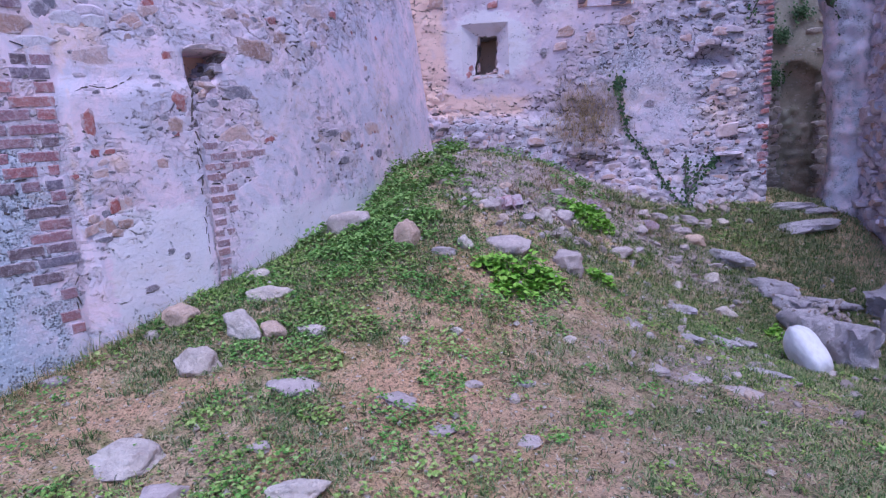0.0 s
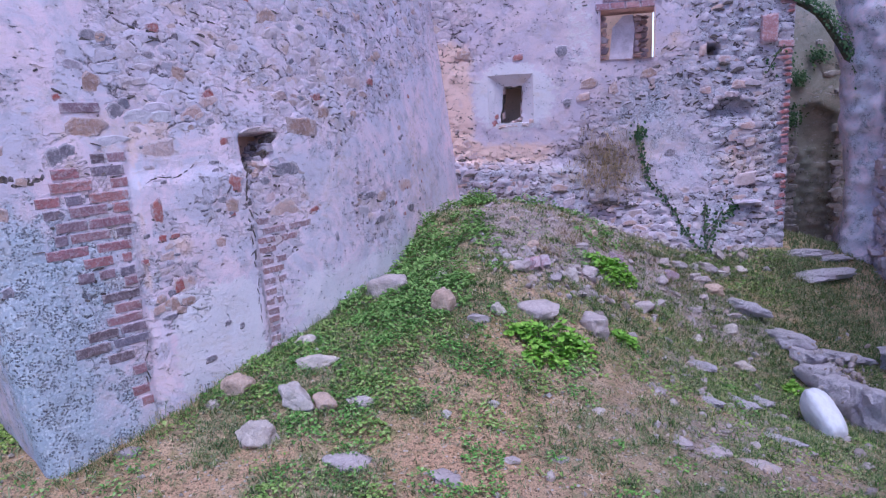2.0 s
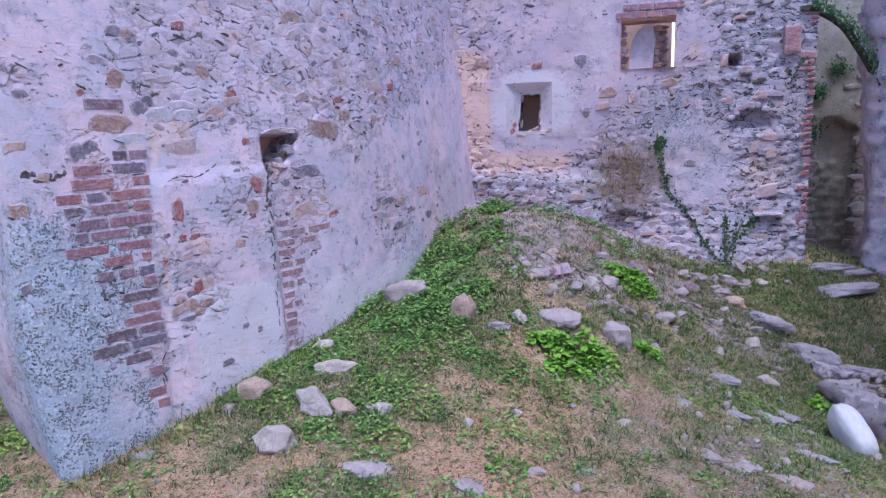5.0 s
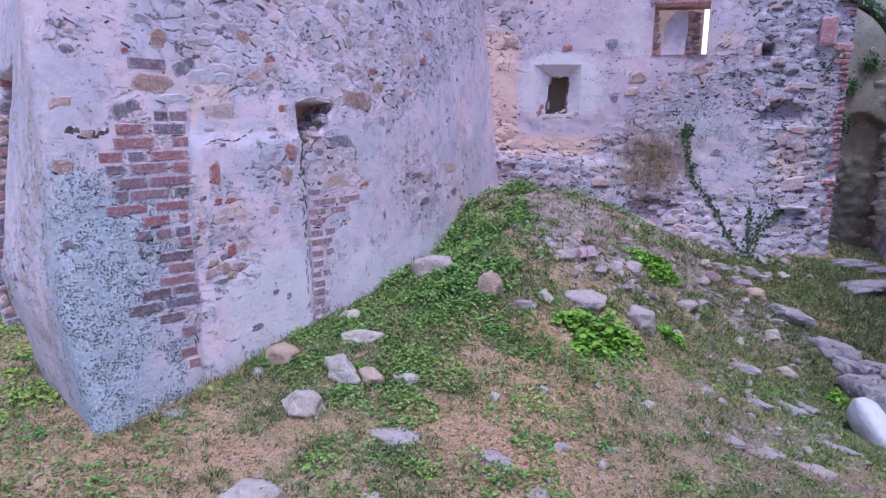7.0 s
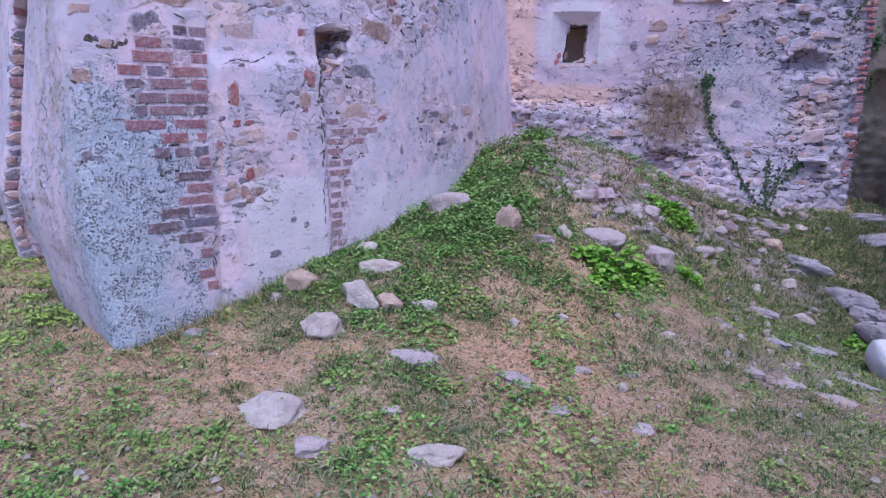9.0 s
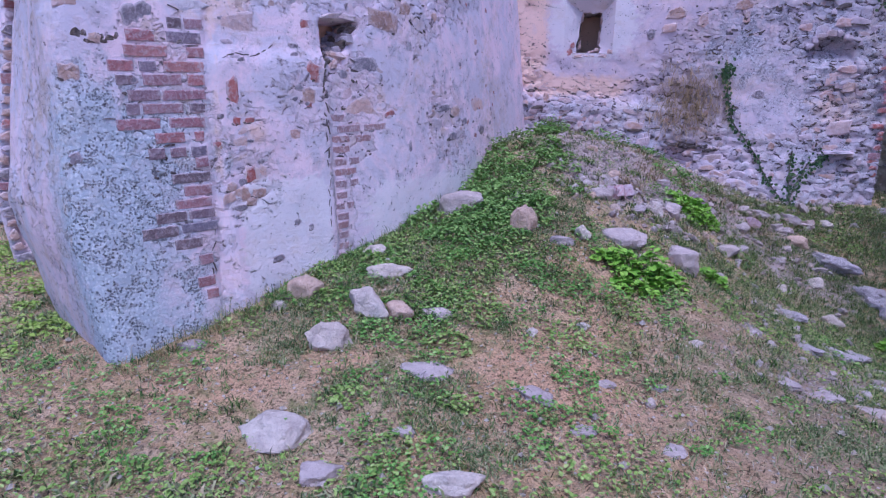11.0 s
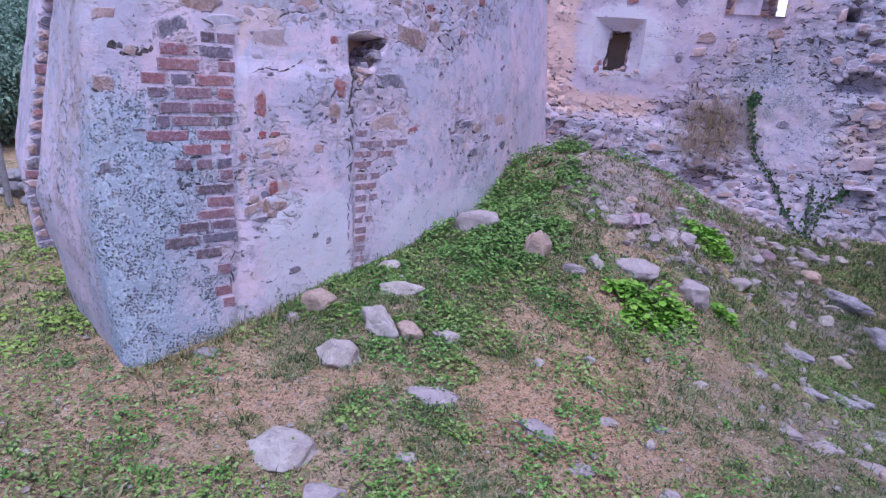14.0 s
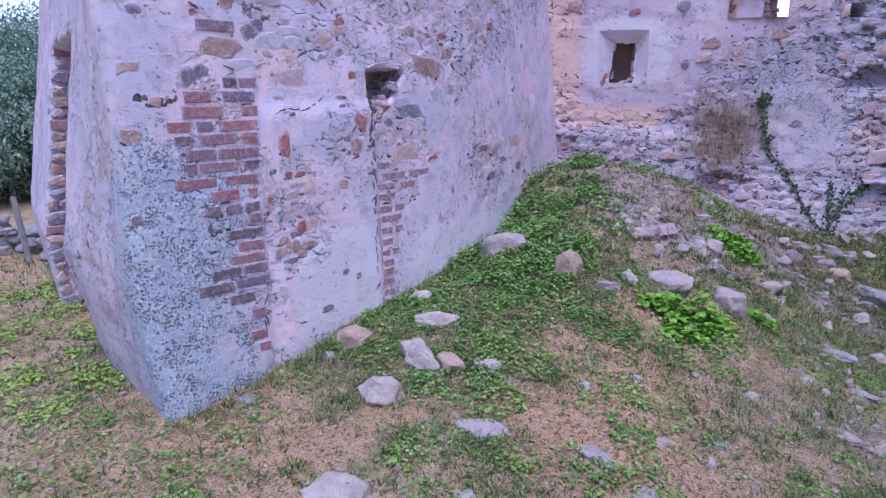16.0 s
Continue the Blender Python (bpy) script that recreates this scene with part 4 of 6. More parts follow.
# high in the wall
show_stones([(1.63, 2.52, 0.1, 0.09, "b"), (2.24, 3.1, 0.2, 0.13, "o"), (1.32, 2.96, 0.09, 0.07, "b"), (0.86, 2.61, 0.11, 0.12, "o"), (1.43, 2.66, 0.11, 0.12, "o"), (2.66, 2.5, 0.14, 0.09, "b"), (0.9, 2.89, 0.09, 0.07, "d"), (0.99, 2.86, 0.08, 0.06, "d"),
             (1.03, 2.47, 0.08, 0.09, "d"), (3.8, 2.9, 0.16, 0.1, "o"), (3.15, 2.64, 0.2, 0.1, "t"), (2.6, 3.05, 0.1, 0.06, "d"), (3.2, 3.1, 0.14, 0.07, "d"), (1.9, 2.85, 0.12, 0.07, "t")])
# small chips of brick and stone that show through the worn plaster
chip = random.Random(61)
for u0, u1, z0, z1, count in [(0.98, 1.3, 1.3, 1.75, 8), (1.0, 1.7, 1.9, 2.5, 12), (1.5, 1.75, 1.6, 1.95, 6), (2.9, 4.6, 1.35, 1.85, 26), (2.3, 4.4, 1.9, 2.6, 14), (1.95, 2.5, 1.35, 1.75, 8), (0.3, 4.4, 2.5, 3.4, 36)]:
    for _ in range(count):
        u, z = chip.uniform(u0, u1), chip.uniform(z0, z1)
        p, nrm = on_left(u, z)
        w = chip.uniform(0.035, 0.09)
        lay(wall_left, chip.choice(REDS[:2] + DARKS[:3] + TANS[:2] + OCHRES[:1] + STONES[:4]), seat(p, nrm, w, w * chip.uniform(0.4, 0.8), 0.003, chip.uniform(-0.5, 0.5)), "stone")
p, nrm = on_left(1.98, 2.27)
lay(wall_left, STONES[3], seat(p - nrm * 0.02, nrm, 0.36, 0.055, 0.035, 0.02), "lintel_stone")

# dark rubble inside the broken hole; the darkest pieces paint its shade
for i in range(40):
    f = (i % 8) / 7 + 0.1 * (rng.random() - 0.5)
    z = 1.95 + 0.045 * (i // 8) + 0.03 * rng.random()
    p, nrm = left_point(1.84 + (0.12 + 0.7 * (z - 1.96)) * f, z)
    lay(wall_left, rng.choice(DARKS[:2] + OCHRES[:2] + SHADE_GAPS[:3]), seat(p - nrm * (0.035 + 2.1 * max(0.0, z - 1.98) + 0.03 * rng.random()), nrm, 0.05 + 0.06 * rng.random(), 0.04 + 0.05 * rng.random(), 0.05, rng.random()), "stone")


# broken stones in its further jamb, darkened the same way
for i in range(22):
    z = 1.97 + 0.24 * (i % 8) / 7 + 0.02 * rng.random()
    u = 1.885 + 0.85 * (z - 1.95)
    p, nrm = left_point(u, z)
    along = (left_point(u + 0.05, z)[0] - p).normalized()
    lay(wall_left, rng.choice(DARKS + OCHRES[:2] + SHADE_GAPS[:2]), seat(p - nrm * (0.03 + 0.1 * (i // 8) + 0.04 * rng.random()) - along * 0.005, (nrm * 0.35 - along).normalized(), 0.08 + 0.06 * rng.random(), 0.045 + 0.03 * rng.random(), 0.03, 0.8 * (rng.random() - 0.5)), "stone")


def crack_or_shade(points, width, reach):
    """A chain of narrow dark pieces along u, z points: thin open cracks, and the plaster lip's painted shadow."""
    for (ua, za), (ub, zb) in zip(points, points[1:]):
        count = max(1, round(math.hypot(ub - ua, zb - za) / reach))
        for i in range(count):
            f = (i + 0.5) / count
            if rng.random() < 0.18:
                continue
            u, z = ua + (ub - ua) * f + 0.026 * (rng.random() - 0.5), za + (zb - za) * f
            p, nrm = on_left(u, z)
            lay(wall_left, rng.choice(SHADE_GAPS), seat(p, nrm, reach * (0.9 + 0.6 * rng.random()), width * (0.35 + 0.9 * rng.random()), 0.003, math.atan2(zb - za, ub - ua) + 0.7 * (rng.random() - 0.5)), "joint")


# shadow line of the plaster lip, drawn with dark pieces
crack_or_shade([(1.80, 1.98), (1.77, 1.75), (1.765, 1.5), (1.745, 1.28)], 0.018, 0.055)
crack_or_shade([(0.27, 2.06), (0.33, 2.075), (0.4, 2.06), (0.47, 2.05), (0.5, 2.08)], 0.045, 0.035)
crack_or_shade([(0.3, 2.045), (0.37, 2.03), (0.45, 2.035)], 0.03, 0.03)
show_stones([(0.385, 2.05, 0.07, 0.05, "o")])
# the lip's drawn shadow, thinner further down
crack_or_shade([(1.74, 1.2), (1.72, 1.0), (1.69, 0.8)], 0.008, 0.07)
crack_or_shade([(0.9, 1.0), (0.86, 0.85), (0.85, 0.7), (0.84, 0.56)], 0.01, 0.06)
crack_or_shade([(1.06, 1.97), (1.15, 2.0), (1.28, 1.99), (1.38, 2.03), (1.46, 2.08)], 0.009, 0.05)

# rubble of the long wall
items = []
dark_left, dark_back = [], []
count = 0
z = 1.3
while z < 3.75:
    u = -0.02 + 0.1 * rng.random()
    while u < 4.6:
        w, h = 0.09 + 0.13 * rng.random(), 0.06 + 0.055 * rng.random()
        uu, zz = u + w / 2, z + 0.03 * (rng.random() - 0.5)
        keep = rubble_left(uu, zz) * 0.85 + 0.5 * noise.noise((uu * 1.7, zz * 1.7, 66.0)) > (0.36 if zz > 2.0 else 0.5) + 0.7 * rng.random()
        clear = not (0.4 < uu < 0.99 and zz < 2.22) and not (1.7 < uu < 2.25 and 1.9 < zz < 2.34) and not (1.7 < uu < 2.4 and 1.25 < zz < 1.75) and not (0.95 < uu < 1.75 and zz < 1.98)
        if keep and clear and uu > 0.12 and (zz < 2.3 or rng.random() < 0.65):
            p, nrm = on_left(uu, zz, 0.008)
            m = seat(p, nrm, w, h, 0.005 + 0.011 * rng.random(), 0.3 * (rng.random() - 0.5))
            kind = rng.random()
            odd = kind < 0.11
            me = rng.choice((OCHRES if kind < 0.02 else TANS if kind < 0.06 else REDS if kind < 0.08 else DARKS) if odd else STONES)
            # shadow below the stone, made as a dark sliver
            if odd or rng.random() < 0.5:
                dark_left.append((rng.choice(SHADE_GAPS), seat(p + Vector((0, 0, -0.42 * h)), nrm, w * (0.5 + 0.5 * rng.random()), h * (0.25 + 0.3 * rng.random()), 0.006, 0.6 * (rng.random() - 0.5))))
            if odd or (zz < 2.75 and count < 180):
                lay(wall_left, me, m, "stone")
                count += 1
            else:
                items.append((me, m))
        u += w + 0.03 + 0.05 * rng.random()
    z += 0.088
for _ in range(420):
    u, z = 0.15 + 4.4 * rng.random(), 1.3 + 2.2 * rng.random()
    if rubble_left(u, z) + 0.5 * noise.noise((u * 2.1, z * 2.1, 18.0)) < 0.4 or (1.7 < u < 2.3 and 1.9 < z < 2.34):
        continue
    p, nrm = on_left(u, z)
    dark_left.append((rng.choice(SHADE_GAPS), seat(p, nrm, 0.02 + 0.06 * rng.random() ** 2, 0.008 + 0.016 * rng.random() ** 2, 0.005, 1.2 * (rng.random() - 0.5))))
joined("open_joints", dark_left, GAP_SHADE, wall_left, "dark pieces for shade under the stones and small gaps")
joined("rubble_stones", items, STONE_MIXED, wall_left, "small stones showing through the upper plaster")

# rubble of the end wall
items = []
count = 0
z = 0.45
while z < 3.95:
    v = -0.1 + 0.1 * rng.random()
    while v < BACK_LEN - 0.08:
        w, h = 0.06 + 0.2 * rng.random() ** 2, 0.04 + 0.075 * rng.random()
        vv, zz = v + w / 2, z + 0.03 * (rng.random() - 0.5)
        keep = rubble_back(vv, zz) + 0.7 * noise.noise((vv * 1.9, zz * 1.9, 61.0)) > 0.42 + 0.6 * rng.random()
        f = max(abs(vv - NICHE[0]) / 0.4, abs(zz - NICHE[1]) / 0.46)
        clear = f > 1.0 and not (WIN[0] - 0.1 < vv < WIN[1] + 0.1 and WIN[2] - 0.05 < zz < WIN[3] + 0.22) and not (2.88 < vv < 3.14 and 2.78 < zz < 3.03) and not (2.96 < vv < 3.5 and 1.98 < zz < 2.4)
        if keep and clear and vv < BACK_LEN - 0.2:
            p, nrm = on_back(vv, zz, 0.004)
            m = seat(p, nrm, w, h, 0.003 + 0.014 * rng.random() ** 3, 0.6 * (rng.random() - 0.5))
            warm = rng.random() < (0.6 if vv < 0.25 and zz > 1.75 else 0.45 if 1.65 < zz < 2.05 and vv < 1.6 else 0.16)
            me = rng.choice(TANS + OCHRES[:1] if warm else STONES)
            # dark sliver below the stone stands in for its shade
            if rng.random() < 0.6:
                dark_back.append((rng.choice(SHADE_GAPS), seat(p + Vector((0.01 * (rng.random() - 0.5), 0, -0.42 * h)), nrm, w * (0.6 + 0.6 * rng.random()), h * (0.3 + 0.35 * rng.random()), 0.007, 0.6 * (rng.random() - 0.5))))
            if warm or (vv > 0.9 and zz < 2.6 and count < 270):
                lay(wall_back, me, m, "stone")
                count += 1
            else:
                items.append((me, m))
        v += w + 0.012 + 0.03 * rng.random()
    z += 0.083
for _ in range(900):
    v, z = BACK_LEN * rng.random(), 0.8 + 2.8 * rng.random()
    f = max(abs(v - NICHE[0]) / 0.36, abs(z - NICHE[1]) / 0.42)
    if f < 1.0 or (WIN[0] - 0.1 < v < WIN[1] + 0.1 and z > WIN[2] - 0.05) or noise.noise((v * 2.3, z * 2.3, 17.0)) + rubble_back(v, z) < 0.35:
        continue
    p, nrm = on_back(v, z)
    dark_back.append((rng.choice(SHADE_GAPS), seat(p, nrm, 0.02 + 0.07 * rng.random() ** 2, 0.01 + 0.02 * rng.random() ** 2, 0.006, 1.4 * (rng.random() - 0.5))))
for i in range(16):
    v = 1.62 + 0.55 * i / 15
    p, nrm = on_back(v, 1.18 - 0.12 * (v - 1.62) + 0.04 * rng.random())
    dark_back.append((rng.choice(SHADE_GAPS), seat(p, nrm, 0.06 + 0.08 * rng.random(), 0.025 + 0.03 * rng.random(), 0.012, 0.5 * (rng.random() - 0.5))))
joined("open_joints", dark_back, GAP_SHADE, wall_back, "dark pieces for shade under the stones and small gaps")
joined("rubble_stones", items, STONE_MIXED, wall_back, "weathered rubble stones with open joints")
for v, z, w, h, kind in [(1.61, 2.61, 0.22, 0.14, "o"), (1.36, 2.39, 0.1, 0.12, "d"), (0.78, 2.96, 0.16, 0.1, "b"), (3.41, 1.4, 0.3, 0.2, "t"), (3.4, 1.14, 0.3, 0.05, "s"), (2.3, 2.69, 0.2, 0.12, "o"), (1.9, 2.53, 0.13, 0.17, "t"), (3.3, 1.92, 0.22, 0.2, "t"),
                         (0.11, 3.03, 0.22, 0.13, "o"), (1.3, 3.0, 0.16, 0.14, "d"), (2.9, 2.9, 0.1, 0.16, "t"), (1.55, 2.45, 0.2, 0.12, "t"), (2.55, 1.75, 0.12, 0.1, "d"), (3.3, 1.75, 0.26, 0.14, "t"), (3.42, 2.02, 0.2, 0.1, "t"), (3.45, 1.84, 0.16, 0.12, "o"), (3.3, 2.5, 0.18, 0.1, "t"), (2.95, 2.45, 0.14, 0.1, "t")]:
    p, nrm = on_back(v, z)
    lay(wall_back, rng.choice({"d": DARKS, "t": TANS, "b": REDS, "o": OCHRES, "s": STONES}[kind]), seat(p, nrm, w, h, 0.02 if kind != "s" else 0.12), "stone")
# arch stones over the shallow recess
for i in range(6):
    a = -1.25 + 1.9 * i / 5 + 0.12 * (rng.random() - 0.5)
    v, z = 3.22 + 0.23 * math.sin(a), 2.19 + 0.2 * math.cos(a)
    p, nrm = back_point(v, z)
    lay(wall_back, rng.choice(STONES), seat(p + nrm * 0.005, nrm, 0.06 + 0.07 * rng.random(), 0.05 + 0.04 * rng.random(), 0.02, -a * 0.3), "stone")
# brick quoin on the free edge of the end wall, and the brick lintel of the window
z = 0.6
while z < 3.6:
    h = 0.035 + 0.04 * rng.random()
    w = 0.07 + 0.12 * rng.random() ** 1.5
    if rng.random() > (0.12 if z < 1.8 else 0.05) and not 2.93 < z < 3.26:
        p, nrm = back_point(BACK_LEN - w / 2 + 0.012 * rng.random(), z)
        lay(wall_back, rng.choice(BRICKS[:3] + REDS * 2), seat(p + nrm * 0.008, nrm, w, h, 0.008 + 0.018 * rng.random(), 0.2 * (rng.random() - 0.5)), "brick")
    z += h + 0.008 + 0.02 * rng.random()
p, nrm = back_point(3.6, 3.09)
lay(wall_back, BRICKS[0], seat(p + nrm * 0.02, nrm, 0.17, 0.3, 0.03), "brick")
for j in range(2):
    for i in range(4):
        p, nrm = back_point(WIN[0] + 0.02 + 0.17 * i + 0.08 * j, WIN[3] + 0.04 + 0.085 * j)
        lay(wall_back, rng.choice(BRICKS), seat(p + nrm * 0.0, nrm, 0.155, 0.07, 0.03), "brick")

# stones that narrow the embrasure's hole
for v, z, w, h, o in [(0.575, 2.59, 0.08, 0.13, -0.3), (0.57, 2.28, 0.05, 0.12, -0.33), (0.8, 2.36, 0.05, 0.2, -0.32), (0.79, 2.22, 0.09, 0.06, -0.3), (0.72, 2.205, 0.12, 0.04, -0.27), (0.81, 2.55, 0.04, 0.13, -0.34)]:
    p, nrm = back_point(v, z)
    lay(wall_back, rng.choice(TANS), seat(p + nrm * (o + 0.1), nrm, w, h, 0.05, 0.1 * (rng.random() - 0.5)), "stone")

# broken plaster and stones along the embrasure's foot
for v, z, w, h, reds in [(0.47, 2.19, 0.09, 0.1, 1), (0.5, 2.27, 0.06, 0.07, 1), (0.56, 2.15, 0.14, 0.05, 0), (0.7, 2.15, 0.16, 0.045, 0), (0.84, 2.16, 0.12, 0.05, 0), (0.92, 2.2, 0.08, 0.06, 0)]:
    p, nrm = back_point(v, z)
    lay(wall_back, rng.choice(REDS if reds else TANS), seat(p + nrm * -0.01, nrm, w, h, 0.025, 0.4 * (rng.random() - 0.5)), "stone")

# loose jamb stones inside the window
for column, o in ((1.79, 0.25), (2.2, 0.3), (2.29, 0.42)):
    z = WIN[2] + 0.03
    while z < WIN[3] - 0.04:
        w, h = 0.07 + 0.08 * rng.random(), 0.04 + 0.06 * rng.random()
        p, nrm = back_point(column + 0.04 * (rng.random() - 0.5), z + h / 2)
        lay(wall_back, rng.choice(STONES + PALES + TANS[:2]), seat(p - nrm * (o + 0.05 * rng.random()), nrm, w, h * 1.05, 0.03, 0.5 * (rng.random() - 0.5)), "jamb_stone")
        z += h
# rubble of the outer face's broken strip, and of the wall beside the passage
items = []
for i in range(90):
    u, z = -2.4 + 1.3 * rng.random(), 0.2 + 2.25 * rng.random()
    p, nrm = left_point(u, z)
    items.append((rng.choice(STONES), seat(p + nrm * (left_relief(u, z) - 0.02), nrm, 0.12 + 0.16 * rng.random(), 0.07 + 0.07 * rng.random(), 0.05 + 0.05 * rng.random(), 0.3 * (rng.random() - 0.5))))
jamb_way = Vector((-OUT_DIR.x, -OUT_DIR.y, 0.0))
z = 0.2
while z < 2.45:
    h = 0.06 + 0.05 * rng.random()
    w0 = 0.0
    while w0 < 0.46:
        w = 0.08 + 0.14 * rng.random()
        p, nrm = left_point(-2.44, z + h / 2)
        m = seat(p - nrm * (w0 + w / 2 + 0.01), jamb_way, w * 0.97, h, 0.012 + 0.022 * rng.random(), 0.3 * (rng.random() - 0.5))
        if rng.random() < 0.16 and z > 0.9:
            lay(wall_left, rng.choice(BRICKS), m, "brick")
        elif rng.random() < 0.55:
            lay(wall_left, rng.choice(TANS + DARKS + REDS[:2]), m, "stone")
        else:
            lay(wall_left, rng.choice(DARKS + OCHRES + STONES[:3]), m, "stone")
        w0 += w + 0.012
    z += h + 0.015
joined("rubble_core", items, STONE_MIXED, wall_left, "broken rubble core between two plastered edges")
items = []
for i in range(560):
    u, z = 0.02 + 2.96 * rng.random(), -0.3 + 3.6 * rng.random()
    p = right_skin(u, z)
    nrm = Vector((-0.96, 0.26, 0.0))
    items.append((rng.choice(STONES), seat(p, nrm, 0.12 + 0.2 * rng.random(), 0.07 + 0.1 * rng.random(), 0.02 + 0.035 * rng.random(), 0.7 * (rng.random() - 0.5))))
joined("rubble_stones", items, STONE_MIXED, wall_right, "coarse projecting stones")
items = []
for i in range(380):
    u, z = 0.6 + 1.3 * rng.random(), 0.1 + 3.2 * rng.random() ** 1.5
    if blind_arch(u, z) or (z > 1.9 and rng.random() < 0.85):
        continue
    items.append((rng.choice(STONES), seat(pass_skin(u, z), Vector((0, -1, 0)), 0.1 + 0.16 * rng.random(), 0.06 + 0.08 * rng.random(), 0.012 + 0.025 * rng.random(), 0.4 * (rng.random() - 0.5))))
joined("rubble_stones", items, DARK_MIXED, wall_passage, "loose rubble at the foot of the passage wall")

# ---- stones lying on the ground ----
def rock_mesh(name, seed, material, rough=0.22, flat=0.0, detail=4, grain=0.0):
    bm = bmesh.new()
    bmesh.ops.create_icosphere(bm, subdivisions=detail, radius=0.5)
    r = random.Random(seed)
    o = Vector((r.random() * 50, r.random() * 50, r.random() * 50))
    cuts = [(Vector((r.gauss(0, 1), r.gauss(0, 1), r.gauss(0, 0.9))).normalized(), 0.27 + 0.17 * r.random()) for _ in range(10)] if rough > 0.1 else []
    for v in bm.verts:
        c = v.co
        for nrm, d in cuts:
            k = c.dot(nrm) - d
            if k > 0:
                c = c - nrm * k * 0.85
        c = c * (1 + 0.9 * rough * noise.noise(c * 2.2 + o) + 0.55 * rough * noise.noise(c * 5.5 + o) + 0.25 * rough * noise.noise(c * 15 + o) + grain * (noise.noise(c * 13 + o) + noise.noise(c * 29 + o)))
        if flat and c.z > flat:
            c.z = flat + (c.z - flat) * 0.25
        v.co = c
    me = bpy.data.meshes.new(name)
    bm.to_mesh(me)
    bm.free()
    me.materials.append(material)
    me.shade_smooth()
    if rough > 0.1:
        me.set_sharp_from_angle(angle=radians(50))
    return me


ROCKS = {"p": [rock_mesh("pale_rock", 3 + i, PALE_ROCK, 0.26) for i in range(5)], "g": [rock_mesh("grey_rock", 20 + i, GREY_ROCK, 0.26, 0.31) for i in range(5)],
         "t": [rock_mesh("tan_rock", 40 + i, TAN_ROCK) for i in range(3)]}
ROCK_LABEL = {"p": "pale limestone lump lying in the grass", "g": "flat grey stone half sunk in the soil", "t": "tan angular stone lying in the grass"}


def lie(rows):
    """Stones lying on the ground: x, y, length, width, height, turn, kind."""
    for x, y, a, b, c, turn, kind in rows:
        ob = new("rock", rng.choice(ROCKS[kind]))
        ob.matrix_basis = Matrix.Translation((x, y, floor_z(x, y) + (c * 0.1 if kind != 'g' or c > 0.15 else -0.1 * c))) @ Matrix.Rotation(radians(turn), 4, 'Z') @ Matrix.Diagonal((a * 1.18, b * 1.12, c * 1.4, 1))
        tagged(ob, ROCK_LABEL[kind], "stone", "stones lying in the yard")


# under the long wall
lie([
    (-1.413, 3.83, 0.2, 0.15, 0.16, 20, 't'), (-0.976, 3.715, 0.3, 0.17, 0.17, -25, 'p'), (-0.785, 3.677, 0.2, 0.12, 0.1, -40, 't'), (-1.143, 3.404, 0.27, 0.17, 0.15, -15, 'p'),
    (-0.56, 3.228, 0.27, 0.16, 0.1, -5, 'g'), (-0.505, 4.927, 0.36, 0.27, 0.22, 5, 'g'), (-0.916, 4.074, 0.27, 0.12, 0.09, 5, 'p'), (-1.049, 4.349, 0.17, 0.1, 0.09, 5, 'p'),
    (-1.924, 3.302, 0.16, 0.12, 0.08, 0, 'g'), (-1.54, 3.707, 0.09, 0.07, 0.08, 0, 'g'), (-0.549, 3.713, 0.18, 0.12, 0.1, 0, 'g'),
])
# in the open yard
lie([
    (0.024, 3.1, 0.22, 0.13, 0.06, -35, 'g'), (0.025, 3.59, 0.06, 0.06, 0.05, 0, 'p'), (0.33, 3.7, 0.08, 0.05, 0.04, -20, 'p'), (0.636, 3.17, 0.07, 0.05, 0.05, 40, 'p'),
    (0.406, 3.28, 0.11, 0.06, 0.04, 0, 'g'), (1.026, 3.8, 0.08, 0.06, 0.05, 0, 'p'), (0.705, 3.33, 0.11, 0.06, 0.04, 10, 'g'), (1.525, 3.67, 0.11, 0.2, 0.04, 20, 'g'),
    (1.72, 3.63, 0.19, 0.12, 0.05, 0, 'g'), (1.956, 3.54, 0.24, 0.12, 0.06, -30, 'g'), (-1.2, 2.679, 0.34, 0.27, 0.12, -10, 'p'), (-0.934, 2.44, 0.2, 0.17, 0.1, 40, 'g'),
    (-0.618, 2.76, 0.12, 0.1, 0.04, 0, 'g'), (0.658, 2.82, 0.13, 0.14, 0.04, 0, 'g'), (0.239, 2.88, 0.15, 0.11, 0.04, 0, 'g'), (-0.35, 2.43, 0.24, 0.13, 0.08, 10, 'p'),
])
# on the slope and towards the passage
lie([
    (0.4, 4.59, 0.12, 0.09, 0.1, 10, 'p'), (0.246, 4.49, 0.17, 0.1, 0.1, 5, 'g'), (-0.02, 4.582, 0.17, 0.12, 0.24, 10, 't'), (1.17, 4.85, 0.2, 0.34, 0.2, 25, 'g'),
    (0.725, 4.78, 0.33, 0.24, 0.16, 0, 'g'), (2.674, 5.51, 0.2, 0.1, 0.1, -10, 'p'), (2.79, 6.07, 0.16, 0.1, 0.1, 0, 'p'), (-0.06, 5.004, 0.16, 0.1, 0.08, 0, 'p'),
    (2.337, 5.73, 0.1, 0.08, 0.07, 0, 'p'), (1.79, 5.73, 0.26, 0.18, 0.12, 10, 'g'),
])

